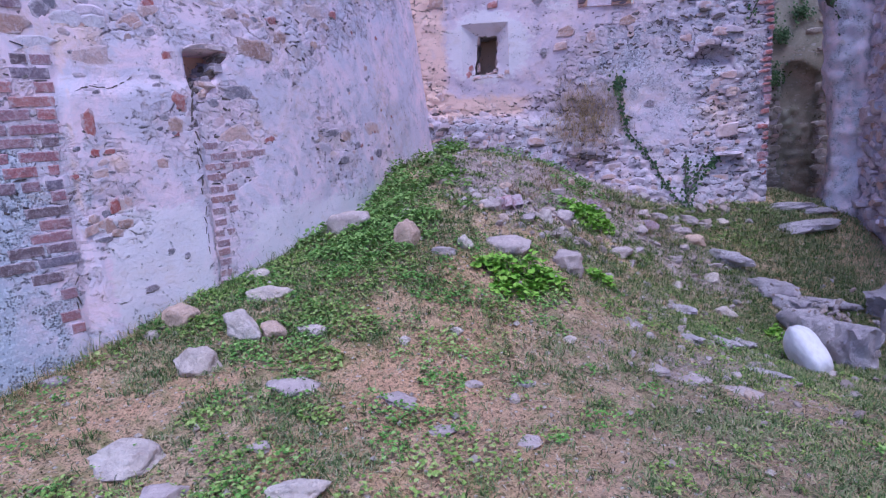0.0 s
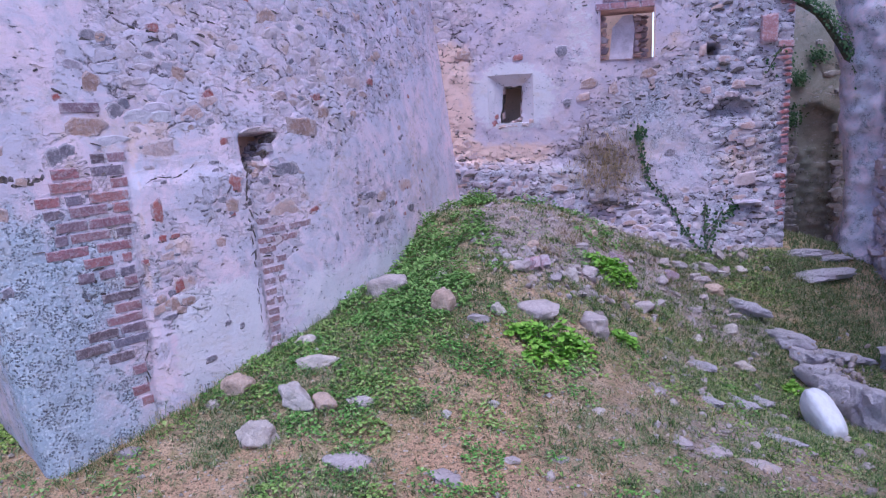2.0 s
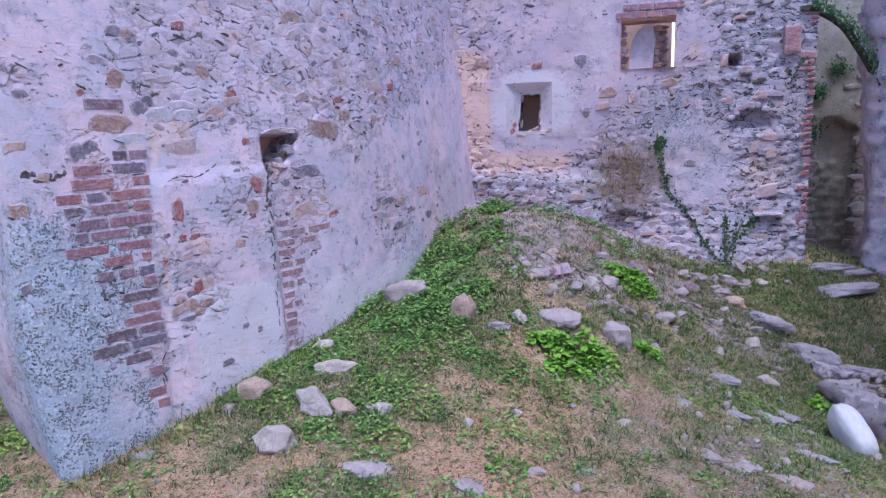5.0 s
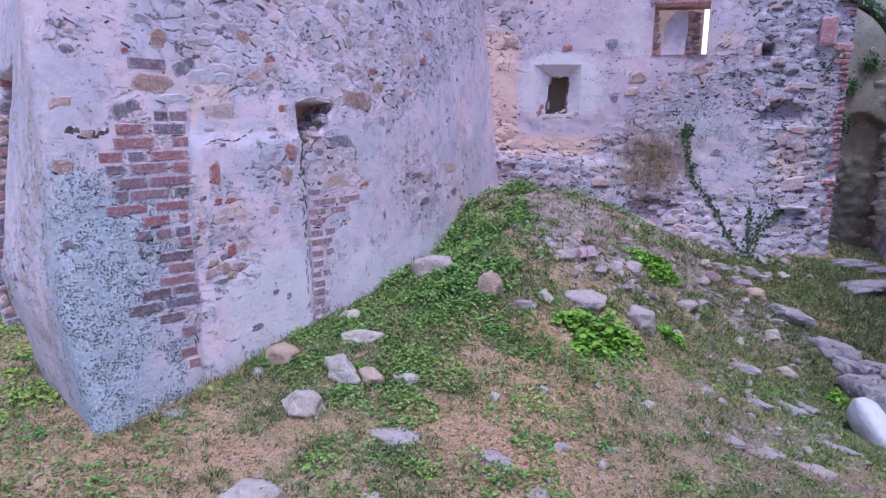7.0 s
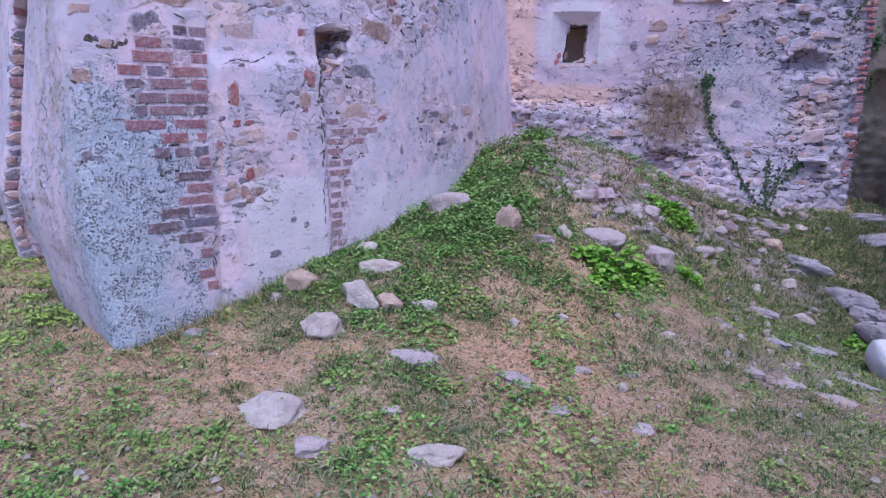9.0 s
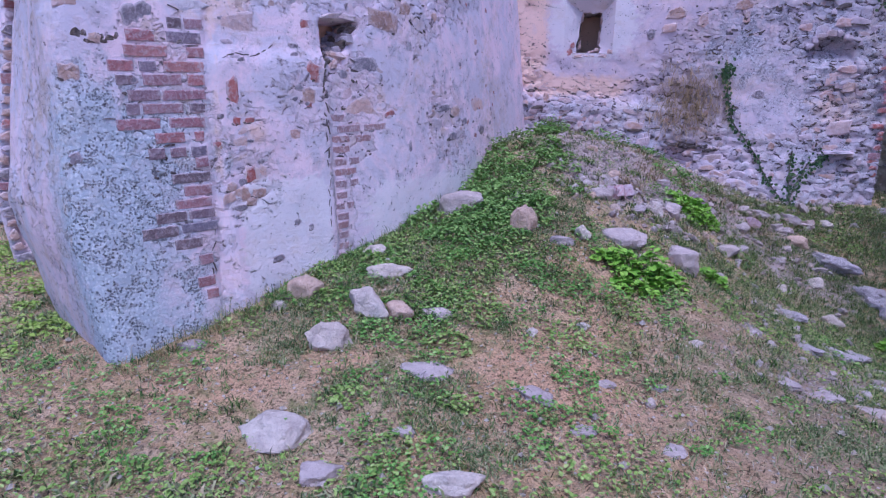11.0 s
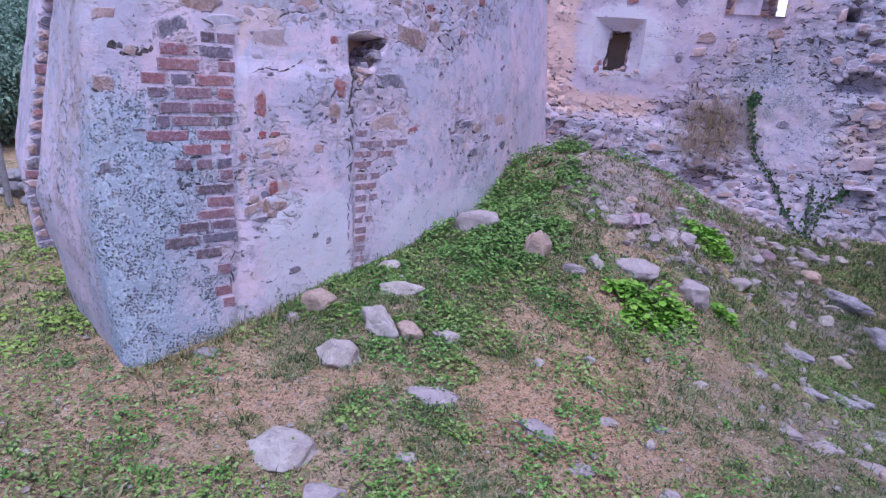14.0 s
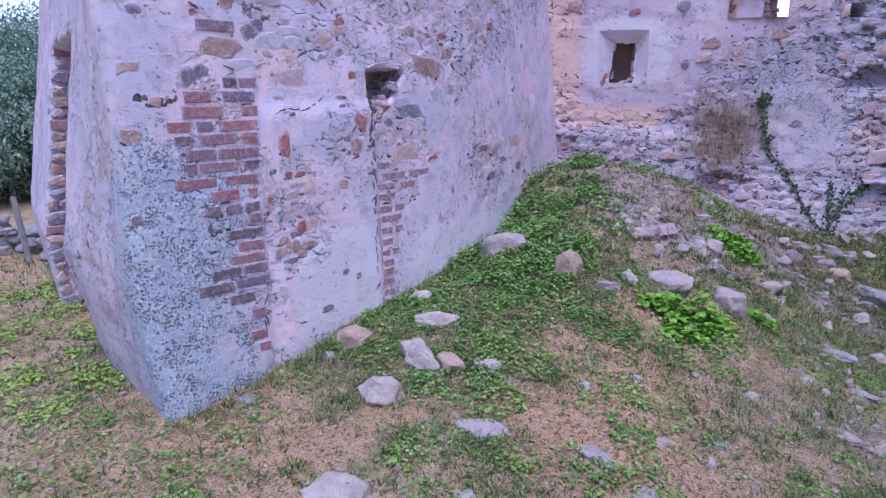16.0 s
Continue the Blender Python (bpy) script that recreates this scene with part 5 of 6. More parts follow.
# ---- white boulder, outcrop and ledges beside the passage ----
def white_stone():
    m, nt, p = nodes_of("white_stone")
    co = coords(nt)
    col = mix(nt, step(nt, noise_of(nt, co, 9, 5, 0.6), 0.4, 0.75), (0.78, 0.74, 0.77), (0.66, 0.6, 0.64))
    nt.links.new(col, p.inputs["Base Color"])
    p.inputs["Roughness"].default_value = 0.7
    bump(nt, p, noise_of(nt, co, 22, 5, 0.6), 0.25, 0.01)
    return m


WHITE = white_stone()
bm = bmesh.new()
bmesh.ops.create_icosphere(bm, subdivisions=4, radius=0.5)
for v in bm.verts:
    c = v.co
    k = (abs(c.x * 2) ** 3.2 + abs(c.y * 2) ** 3.2 + abs(c.z * 2) ** 3.2) ** (-1 / 3.2)
    c = c * k * (1 - 0.16 * c.x)
    v.co = c * (1 + 0.1 * noise.noise(c * 2.4 + Vector((3, 1, 7))) + 0.05 * noise.noise(c * 6) + 0.012 * noise.noise(c * 18))
me = bpy.data.meshes.new("boulder")
bm.to_mesh(me)
bm.free()
me.materials.append(WHITE)
me.shade_smooth()
boulder = new("boulder", me)
BX, BY = 2.86, 4.46
boulder.matrix_basis = Matrix.Translation((BX, BY, floor_z(BX, BY) + 0.1)) @ Matrix.Rotation(radians(-90), 4, 'Z') @ Matrix.Rotation(radians(18), 4, 'Y') @ Matrix.Diagonal((0.49, 0.195, 0.24, 1))
tagged(boulder, "smooth white rounded boulder with one dark chip", "stone")
chip = lay(boulder, rock_mesh("chip", 5, DARK_STONE, 0.2, 0, 2), Matrix.Translation((0.37, -0.2, 0.22)) @ Matrix.Diagonal((0.05, 0.07, 0.06, 1)), "chip")
# x, y, length, width, height, turn, lean
LEDGES = [(3.2, 4.98, 0.46, 0.34, 0.46, 100, 6), (3.4, 5.5, 0.4, 0.26, 0.2, 60, -5), (3.3, 4.62, 0.5, 0.34, 0.52, 75, 10), (3.36, 5.3, 0.5, 0.26, 0.36, 130, -8), (3.95, 5.0, 0.4, 0.4, 0.42, 20, 5), (3.3, 6.0, 0.5, 0.22, 0.22, 125, 0), (3.05, 6.4, 0.45, 0.2, 0.2, 135, 0), (3.38, 5.72, 0.36, 0.22, 0.24, 100, 0),
          (4.05, 6.86, 0.62, 0.24, 0.14, -12, -8), (4.1, 7.3, 0.5, 0.16, 0.1, 0, 0), (4.4, 7.25, 0.36, 0.16, 0.1, 10, 0), (3.7, 5.75, 0.45, 0.25, 0.14, 150, 4), (4.2, 5.6, 0.6, 0.5, 0.3, 30, 0),
          (2.55, 4.9, 0.3, 0.16, 0.07, 140, 0), (2.3, 4.6, 0.26, 0.15, 0.06, 130, 0), (2.15, 5.2, 0.3, 0.14, 0.06, 140, 0), (2.35, 4.05, 0.28, 0.14, 0.05, 150, 0), (2.0, 4.45, 0.22, 0.12, 0.05, 120, 0)]
SPECKLED = rock("speckled_rock", [(0.6, 0.52, 0.54), (0.7, 0.61, 0.64)], scale=30, strength=1.0, lime=0.7, chips=0.6)
LEDGE_MESH = [rock_mesh("ledge_rock", 60 + i, SPECKLED, 0.5, 0.26, 4, 0.07) for i in range(5)]
for i, (x, y, a, b, c, turn, lean) in enumerate(LEDGES):
    ob = new("ledge_rock", LEDGE_MESH[i % 5])
    ob.matrix_basis = Matrix.Translation((x, y, floor_z(x, y) + 0.25 * c)) @ Matrix.Rotation(radians(turn), 4, 'Z') @ Matrix.Rotation(radians(lean), 4, 'Y') @ Matrix.Diagonal((a * 1.1, b * 1.1, c * 1.15, 1))
    tagged(ob, "grey weathered rock breaking out of the grass", "rock", "rocks beside the passage")
# rubble that has slid from the end wall
SLIDE = [(0.62, 5.3, 0.36), (1.1, 5.5, 0.3), (2.8, 6.6, 0.36), (2.85, 6.95, 0.4), (2.65, 6.75, 0.3), (2.9, 6.3, 0.26), (2.5, 6.9, 0.34), (1.3, 5.75, 0.34), (0.95, 5.35, 0.28), (1.15, 5.7, 0.22), (0.8, 5.75, 0.25), (1.45, 5.45, 0.2), (1.3, 6.15, 0.26), (0.65, 6.2, 0.2), (1.75, 6.2, 0.3), (2.05, 6.0, 0.22), (2.2, 6.45, 0.3), (1.5, 6.65, 0.3), (2.45, 6.2, 0.25),
         (2.35, 6.85, 0.28), (2.75, 6.75, 0.3), (0.55, 5.25, 0.18), (1.55, 5.05, 0.2), (1.95, 5.4, 0.18), (2.65, 6.45, 0.2), (3.0, 6.9, 0.25), (1.05, 6.5, 0.2), (0.4, 6.6, 0.18), (3.25, 7.0, 0.3), (1.62, 5.75, 0.15)]
for i, (x, y, a) in enumerate(SLIDE):
    ob = new("fallen_stone", rng.choice(ROCKS["g"] + ROCKS["p"][:1] + ROCKS["t"][:1]))
    a *= 0.6
    h = a * (0.4 + 0.3 * rng.random())
    ob.matrix_basis = Matrix.Translation((x, y, floor_z(x, y) + 0.08 * h)) @ Matrix.Rotation(6.28 * rng.random(), 4, 'Z') @ Matrix.Rotation(0.4 * (rng.random() - 0.5), 4, 'X') @ Matrix.Diagonal((a * 1.15, a * (0.6 + 0.3 * rng.random()), h * 1.2, 1))
    tagged(ob, "fallen wall stone sunk in earth and dry grass", "stone", "stones fallen from the end wall")

for x, y, a, turn in [(0.8, 5.42, 0.17, 70), (0.86, 5.5, 0.13, 100), (0.74, 5.36, 0.12, 40), (2.35, 6.6, 0.14, 20), (1.7, 6.35, 0.15, 10)]:
    ob = new("brick_fragment", rng.choice(BRICKS))
    ob.matrix_basis = Matrix.Translation((x, y, floor_z(x, y) + 0.03)) @ Euler((0.5 * (rng.random() - 0.5), 0.5, radians(turn))).to_matrix().to_4x4() @ Matrix.Diagonal((a, 0.08, 0.04, 1))
    tagged(ob, "broken red brick lying among fallen stones", "brick", "bricks fallen from the end wall")

# conglomerate crumbs of the outcrop and scree on the slope
def scatter(name, count, area, size, material, label, lift=0.0):
    items = []
    r = random.Random(len(name))
    pool = [rock_mesh("crumb", 200 + i, material, 0.35, 0, 2) for i in range(5)]
    for _ in range(count):
        x, y = r.gauss(area[0], area[2]), r.gauss(area[1], area[3])
        s = size * (0.5 + r.random() ** 2 * 1.6)
        items.append((r.choice(pool), Matrix.Translation((x, y, floor_z(x, y) + lift * r.random() + 0.1 * s)) @ Euler((r.random(), r.random(), 6.28 * r.random())).to_matrix().to_4x4() @ Matrix.Diagonal((s * 1.3, s, s * 0.7, 1))))
    ob = joined(name, items, material, None, label)
    return tagged(ob, category="stones")


CRUMB = rock("crumb", [(0.46, 0.37, 0.35), (0.58, 0.48, 0.47), (0.34, 0.27, 0.25), (0.56, 0.42, 0.36)], True, scale=22)
scatter("outcrop_rubble", 160, (3.4, 5.2, 0.17, 0.32), 0.035, CRUMB, "crumbling stones round the grey outcrop", 0.28)
scatter("scree", 140, (1.0, 5.8, 0.5, 0.55), 0.035, CRUMB, "loose scree on the slope below the end wall")
scatter("heap_stones", 120, (0.85, 5.4, 0.28, 0.2), 0.05, CRUMB, "small broken stones round the fallen blocks")
scatter("scree_foot", 140, (2.3, 6.3, 0.5, 0.4), 0.045, CRUMB, "loose stones at the foot of the end wall")
items = []
r = random.Random(44)
pool = [rock_mesh("crumb", 230 + i, CRUMB, 0.35, 0, 2) for i in range(5)]
for _ in range(170):
    v, o = 0.5 + 3.1 * r.random(), 0.02 + 0.45 * r.random() ** 1.6
    p, nrm = back_point(v, 0.0)
    q = p + nrm * (o + max(0.0, back_relief(v, ground_z(p.x, p.y) + 0.1)))
    s = 0.04 + 0.12 * r.random() ** 2.5
    items.append((r.choice(pool), Matrix.Translation((q.x, q.y, floor_z(q.x, q.y) + 0.1 * s)) @ Euler((r.random(), r.random(), 6.28 * r.random())).to_matrix().to_4x4() @ Matrix.Diagonal((s * 1.3, s, s * 0.7, 1))))
tagged(joined("foot_rubble", items, CRUMB, None, "loose stones lying along the foot of the end wall"), category="stones")
scatter("path_stones", 150, (2.2, 4.1, 0.5, 0.6), 0.04, CRUMB, "small stones trodden into the soil")

# ---- plants ----
GRASS = leafy("grass", [(0.0, (0.07, 0.12, 0.04)), (0.35, (0.17, 0.23, 0.09)), (0.58, (0.31, 0.32, 0.17)), (0.87, (0.4, 0.36, 0.2)), (1.0, (0.56, 0.43, 0.29))])
STRAW = leafy("straw", [(0.0, (0.64, 0.43, 0.24)), (0.5, (0.5, 0.32, 0.17)), (1.0, (0.72, 0.55, 0.34))])
WITHERED = leafy("withered_grass", [(0.0, (0.16, 0.11, 0.06)), (0.5, (0.36, 0.25, 0.15)), (1.0, (0.55, 0.4, 0.26))])
WEED = leafy("weed_leaf", [(0.0, (0.07, 0.15, 0.03)), (0.4, (0.16, 0.31, 0.06)), (0.8, (0.27, 0.45, 0.11)), (1.0, (0.42, 0.56, 0.2))], 0.5)
NETTLE = leafy("nettle_leaf", [(0.0, (0.14, 0.25, 0.06)), (0.5, (0.24, 0.38, 0.1)), (1.0, (0.38, 0.5, 0.16))])
BRIGHT = leafy("bright_leaf", [(0.0, (0.15, 0.31, 0.03)), (0.5, (0.25, 0.44, 0.05)), (1.0, (0.36, 0.54, 0.09))], 0.45)
CLOVER = leafy("clover_leaf", [(0.0, (0.15, 0.25, 0.05)), (0.5, (0.28, 0.38, 0.09)), (1.0, (0.44, 0.52, 0.18))])
IVY = leafy("ivy_leaf", [(0.0, (0.04, 0.08, 0.04)), (0.6, (0.08, 0.14, 0.06)), (1.0, (0.15, 0.21, 0.1))], 0.6)
BARK = rock("bark", [(0.16, 0.13, 0.11), (0.16, 0.13, 0.11)], scale=12)
WOOD = rock("grey_wood", [(0.34, 0.31, 0.3), (0.34, 0.31, 0.3)], scale=20)
g = np.random.default_rng(11)


FOOT = [left_point(u, min(1.2, 0.55 + 0.16 * u)) for u in (0.5, 0.8, 1.1, 1.4, 1.7, 2.0, 2.3, 2.6, 2.9, 3.2, 3.6, 4.0, 4.4, 4.8, 5.2, 5.6)]


def inside_yard(x, y):
    """Clear of the walls' feet."""
    if y > 7.35 and x > -2.3:
        return 4.0 < x < 5.1 and y < 9.3
    if y > 2.9 and x < 0.3:
        if x < -2.0 and y < 3.02 - (x + 2.3) * 1.1:
            return True
        q, nn = min(FOOT, key=lambda f: (f[0].x - x) ** 2 + (f[0].y - y) ** 2)
        return (x - q.x) * nn.x + (y - q.y) * nn.y > 0.02
    return x < 4.3 + 0.19 * (y - 4.3) - 0.05 or y < 4.1


def greenness(x, y):
    n = 0.5 + 0.4 * noise.noise((x * 1.1, y * 1.1, 33.0)) + 0.65 * noise.noise((x * 3.1, y * 3.1, 35.0))
    wall = 0.5 * bell(x, y, -1.5, 3.9, 0.5) + 0.5 * bell(x, y, -0.7, 4.6, 0.6) + 0.1 * bell(x, y, 2.6, 5.3, 1.0) + 0.04 * bell(x, y, 2.3, 4.2, 0.9) + 0.3 * bell(x, y, 3.4, 6.6, 0.7)
    n += 0.4 * noise.noise((x * 8.0, y * 8.0, 36.0))
    bare = 0.55 * bell(x, y, 0.1, 3.3, 0.35) + 0.3 * bell(x, y, 0.6, 2.8, 0.5) + 0.12 * bell(x, y, 2.1, 3.5, 0.6) + 0.3 * bell(x, y, 1.3, 4.0, 0.35) + 0.45 * bell(x, y, -2.7, 3.0, 0.5) + 0.3 * bell(x, y, -1.9, 2.9, 0.4) + 0.35 * bell(x, y, 0.35, 4.1, 0.3) + 0.4 * bell(x, y, -1.7, 3.0, 0.35) + 0.5 * bell(x, y, 0.8, 6.0, 0.5) + 0.75 * bell(x, y, 1.3, 6.9, 0.6)
    k = max(0.0, min(1.0, (n + 0.07 + wall - bare - 0.25 - 0.35 * bell(x, y, -1.7, 2.2, 0.9)) / 0.6))
    return k * k * (3 - 2 * k)


def fade(x, y):
    """Thins the dense grass out towards the open yard."""
    k = min((y - 1.0) / 1.0, (4.3 - x) / 0.4, (x + 3.6) / 0.8) + 0.5 * noise.noise((x * 1.3, y * 1.3, 90.0))
    return max(0.0, min(1.0, k))


def blades(name, count, area, chance, length, width, lean, material, label, fork=1, spread=0.02):
    """Grass as thin bent blades, in one mesh."""
    verts, faces = [], []
    made = 0
    while made < count:
        x, y = area[0] + (area[1] - area[0]) * g.random(), area[2] + (area[3] - area[2]) * g.random()
        if g.random() > chance(x, y) or not inside_yard(x, y):
            made += 0.25
            continue
        made += 1
        z = floor_z(x, y) - 0.004
        for _ in range(fork):
            a, l = 6.283 * g.random(), length * (0.5 + g.random())
            k = lean * (0.4 + 1.2 * g.random())
            dx, dy = math.cos(a), math.sin(a)
            wx, wy = -dy * width * 0.5, dx * width * 0.5
            ox, oy = x + spread * (g.random() - 0.5), y + spread * (g.random() - 0.5)
            i = len(verts)
            mx, my, mz = ox + dx * l * k * 0.35, oy + dy * l * k * 0.35, z + l * 0.6 * (1 - 0.35 * k)
            verts += [(ox - wx, oy - wy, z), (ox + wx, oy + wy, z), (mx + wx * 0.8, my + wy * 0.8, mz), (mx - wx * 0.8, my - wy * 0.8, mz), (ox + dx * l * k, oy + dy * l * k, z + l * max(0.12, 1 - 0.75 * k))]
            faces += [(i, i + 1, i + 2, i + 3), (i + 3, i + 2, i + 4)]
    ob = part(name, mesh_of(name, verts, faces, material, False), None, label, "stuff")
    return tagged(ob, category="grass")


blades("green_grass", 80000, (-3.6, 4.3, 1.0, 7.4), lambda x, y: (0.05 + 0.95 * greenness(x, y)) * fade(x, y), 0.05, 0.006, 1.0, GRASS, "short mixed green and yellowing grass", 2)
blades("dry_grass", 24000, (-3.2, 4.2, 1.7, 7.4), lambda x, y: (0.25 + 0.5 * max(0.0, noise.noise((x * 2.3, y * 2.3, 71.0)))) * (0.3 if y > 5.3 and x < 2.3 else 1.0), 0.055, 0.0035, 1.3, STRAW, "thin flattened dry grass on bare soil")
LITTER = leafy("litter", [(0.0, (0.04, 0.03, 0.02)), (0.55, (0.14, 0.1, 0.06)), (0.7, (0.5, 0.38, 0.28)), (1.0, (0.7, 0.6, 0.5))], 0.9)
blades("litter", 38000, (-3.2, 4.2, 1.7, 7.0), lambda x, y: 0.7 * fade(x, y), 0.028, 0.006, 1.7, LITTER, "dry litter and withered stems on the soil")
TUFT = leafy("tuft", [(0.0, (0.03, 0.06, 0.02)), (0.5, (0.09, 0.15, 0.04)), (0.8, (0.24, 0.31, 0.09)), (1.0, (0.4, 0.38, 0.16))])
blades("grass_tufts", 4600, (-3.2, 4.2, 1.8, 7.2), lambda x, y: (0.2 + 0.5 * greenness(x, y)) * (1.6 if x > 1.2 and y > 4.6 else 0.45 if y < 3.6 else 1.0), 0.06, 0.005, 1.0, TUFT, "small dark green tufts of grass", 18, 0.09)
blades("foot_grass", 500, (-2.3, -0.6, 3.0, 4.6), lambda x, y: 1.0 if not inside_yard(x - 0.16, y + 0.06) else 0.0, 0.1, 0.004, 1.0, TUFT, "longer green grass at the foot of the long wall", 4, 0.05)
blades("wall_grass", 900, (0.4, 3.9, 6.6, 7.6), lambda x, y: (1.0 if x > 1.9 else 0.12) if y > 7.93 - 0.117 * x - 0.75 else 0.06, 0.09, 0.005, 0.9, GRASS, "tall mixed grass along the foot of the end wall", 5, 0.08)
blades("dry_tufts", 220, (-2.3, -1.3, 3.0, 4.1), lambda x, y: 1.0 if not inside_yard(x - 0.16, y + 0.06) else 0.0, 0.13, 0.003, 1.0, STRAW, "dry stalks at the foot of the plastered corner", 3)
blades("yard_grass", 52000, (-9.0, 9.0, -8.0, 2.4), lambda x, y: 0.1 + 0.9 * greenness(x, y), 0.07, 0.016, 0.9, GRASS, "patchy short grass of the open yard", 2)
blades("outer_grass", 5500, (-7.0, -2.4, 1.8, 7.0), lambda x, y: 0.04 + 0.96 * greenness(x * 0.8, y * 1.2), 0.07, 0.009, 0.9, GRASS, "rough grass outside the wall", 2)
blades("tall_grass", 1500, (-2.3, 0.2, 3.2, 7.3), lambda x, y: 1.0 if not inside_yard(x - 0.14, y + 0.04) else 0.02, 0.13, 0.004, 0.6, GRASS, "taller grass along the foot of the wall", 2)
for x, y, r, count in [(1.05, 7.3, 0.14, 26), (1.3, 6.7, 0.16, 26), (1.2, 6.2, 0.14, 40), (1.75, 6.55, 0.2, 36), (2.05, 6.8, 0.2, 36), (0.95, 5.75, 0.12, 30), (1.5, 5.5, 0.14, 30), (2.4, 6.6, 0.16, 36)]:
    blades("dry_clump", count, (x - r, x + r, y - r, y + r), lambda x, y: 1.0, 0.1, 0.005, 1.1, WITHERED, "withered brown tuft of grass among fallen stones", 5, 0.06)
blades("passage_grass", 9000, (3.6, 5.2, 5.6, 9.2), lambda x, y: 0.6, 0.07, 0.007, 0.8, GRASS, "fresh grass in the mouth of the passage", 2)
blades("slope_grass", 380, (0.6, 3.8, 5.2, 7.2), lambda x, y: 0.25 + 0.5 * greenness(x, y), 0.09, 0.004, 1.1, STRAW, "dry tufts on the rubble slope", 2)


def leaf(verts, faces, place, way, up, size, wide=0.62):
    """One folded leaf: base, two pairs of side corners, tip and a sunk midrib."""
    side = way.cross(up).normalized() * size * wide * 0.5
    lift = up * size * 0.1
    i = len(verts)
    verts += [tuple(place), tuple(place + way * size * 0.3 + side * 0.9 + lift), tuple(place + way * size * 0.68 + side * 0.75 + lift), tuple(place + way * size - lift),
              tuple(place + way * size * 0.68 - side * 0.75 + lift), tuple(place + way * size * 0.3 - side * 0.9 + lift)]
    faces += [(i, i + 1, i + 2, i + 3), (i, i + 3, i + 4, i + 5)]


def rand_dir(tilt):
    a = 6.283 * g.random()
    t = tilt * (g.random() - 0.25)
    return Vector((math.cos(a) * math.cos(t), math.sin(a) * math.cos(t), math.sin(t)))


def herb(name, spots, size, material, label, category="weeds", kind="stuff", wide=0.62, gaps=-9.0):
    """Low leafy plants: spots of (x, y, radius across, radius deep, height, leaves)."""
    verts, faces = [], []
    for cx, cy, rx, ry, h, count in spots:
        done = 0
        while done < count:
            done += 1
            r, a = math.sqrt(g.random()), 6.283 * g.random()
            r *= 1.0 + 0.3 * noise.noise((cx * 3 + math.cos(a) * 1.5, cy * 3 + math.sin(a) * 1.5, 8.0))
            x, y = cx + rx * r * math.cos(a), cy + ry * r * math.sin(a)
            if not inside_yard(x, y) or noise.noise((x * 2.6, y * 2.6, 5.5)) + 0.5 * noise.noise((x * 7, y * 7, 5.5)) < gaps:
                continue
            top = h * (1 - 0.7 * r * r) * (0.65 + 0.6 * noise.noise((x * 5, y * 5, 2.0)) + 0.5 * noise.noise((x * 14, y * 14, 3.0)))
            z = floor_z(x, y) + 0.01 + max(0.0, top) * (0.35 + 0.65 * g.random())
            s = size * (0.6 + 0.7 * g.random())
            way = rand_dir(0.9)
            up = (Vector((0, 0, 1)) + 0.5 * rand_dir(1.5)).normalized()
            up = (up - way * up.dot(way)).normalized()
            leaf(verts, faces, Vector((x, y, z)) - way * s * 0.5, way, up, s, wide)
    ob = part(name, mesh_of(name, verts, faces, material, False), None, label, kind)
    return tagged(ob, category=category)


# nettles on the mound by the corner
herb("nettles", [(-0.1, 5.25, 0.55, 0.5, 0.12, 1728), (-0.15, 5.9, 0.5, 0.5, 0.17, 2267), (-0.0, 6.6, 0.45, 0.6, 0.18, 2483), (-0.25, 4.85, 0.32, 0.25, 0.14, 1080), (0.15, 4.8, 0.28, 0.22, 0.14, 971), (-0.35, 4.55, 0.4, 0.2, 0.12, 1080),
                 (-0.6, 5.6, 0.18, 0.3, 0.15, 561), (0.3, 5.6, 0.2, 0.4, 0.12, 648), (0.35, 6.9, 0.35, 0.3, 0.16, 971)], 0.034, NETTLE, "dense green nettles on the mound by the corner", "nettles", "stuff", 0.62, -0.06)
herb("nettle_fringe", [(-0.75, 4.9, 0.16, 0.22, 0.12, 120), (-0.45, 5.75, 0.16, 0.4, 0.17, 340), (-0.3, 6.3, 0.16, 0.4, 0.2, 340), (0.05, 7.1, 0.3, 0.2, 0.18, 260)], 0.042, NETTLE, "nettles leaning against the plastered wall", "nettles")
herb("mound_weeds", [(1.05, 7.35, 0.2, 0.14, 0.2, 260), (0.85, 7.2, 0.16, 0.12, 0.12, 120), (1.35, 7.2, 0.16, 0.12, 0.14, 130), (1.6, 7.1, 0.2, 0.2, 0.12, 160), (1.75, 6.75, 0.22, 0.2, 0.12, 160), (1.45, 6.5, 0.16, 0.16, 0.1, 110), (1.3, 5.9, 0.16, 0.16, 0.09, 110)], 0.034, WEED, "loose weeds at the top of the rubble slope", "weeds")
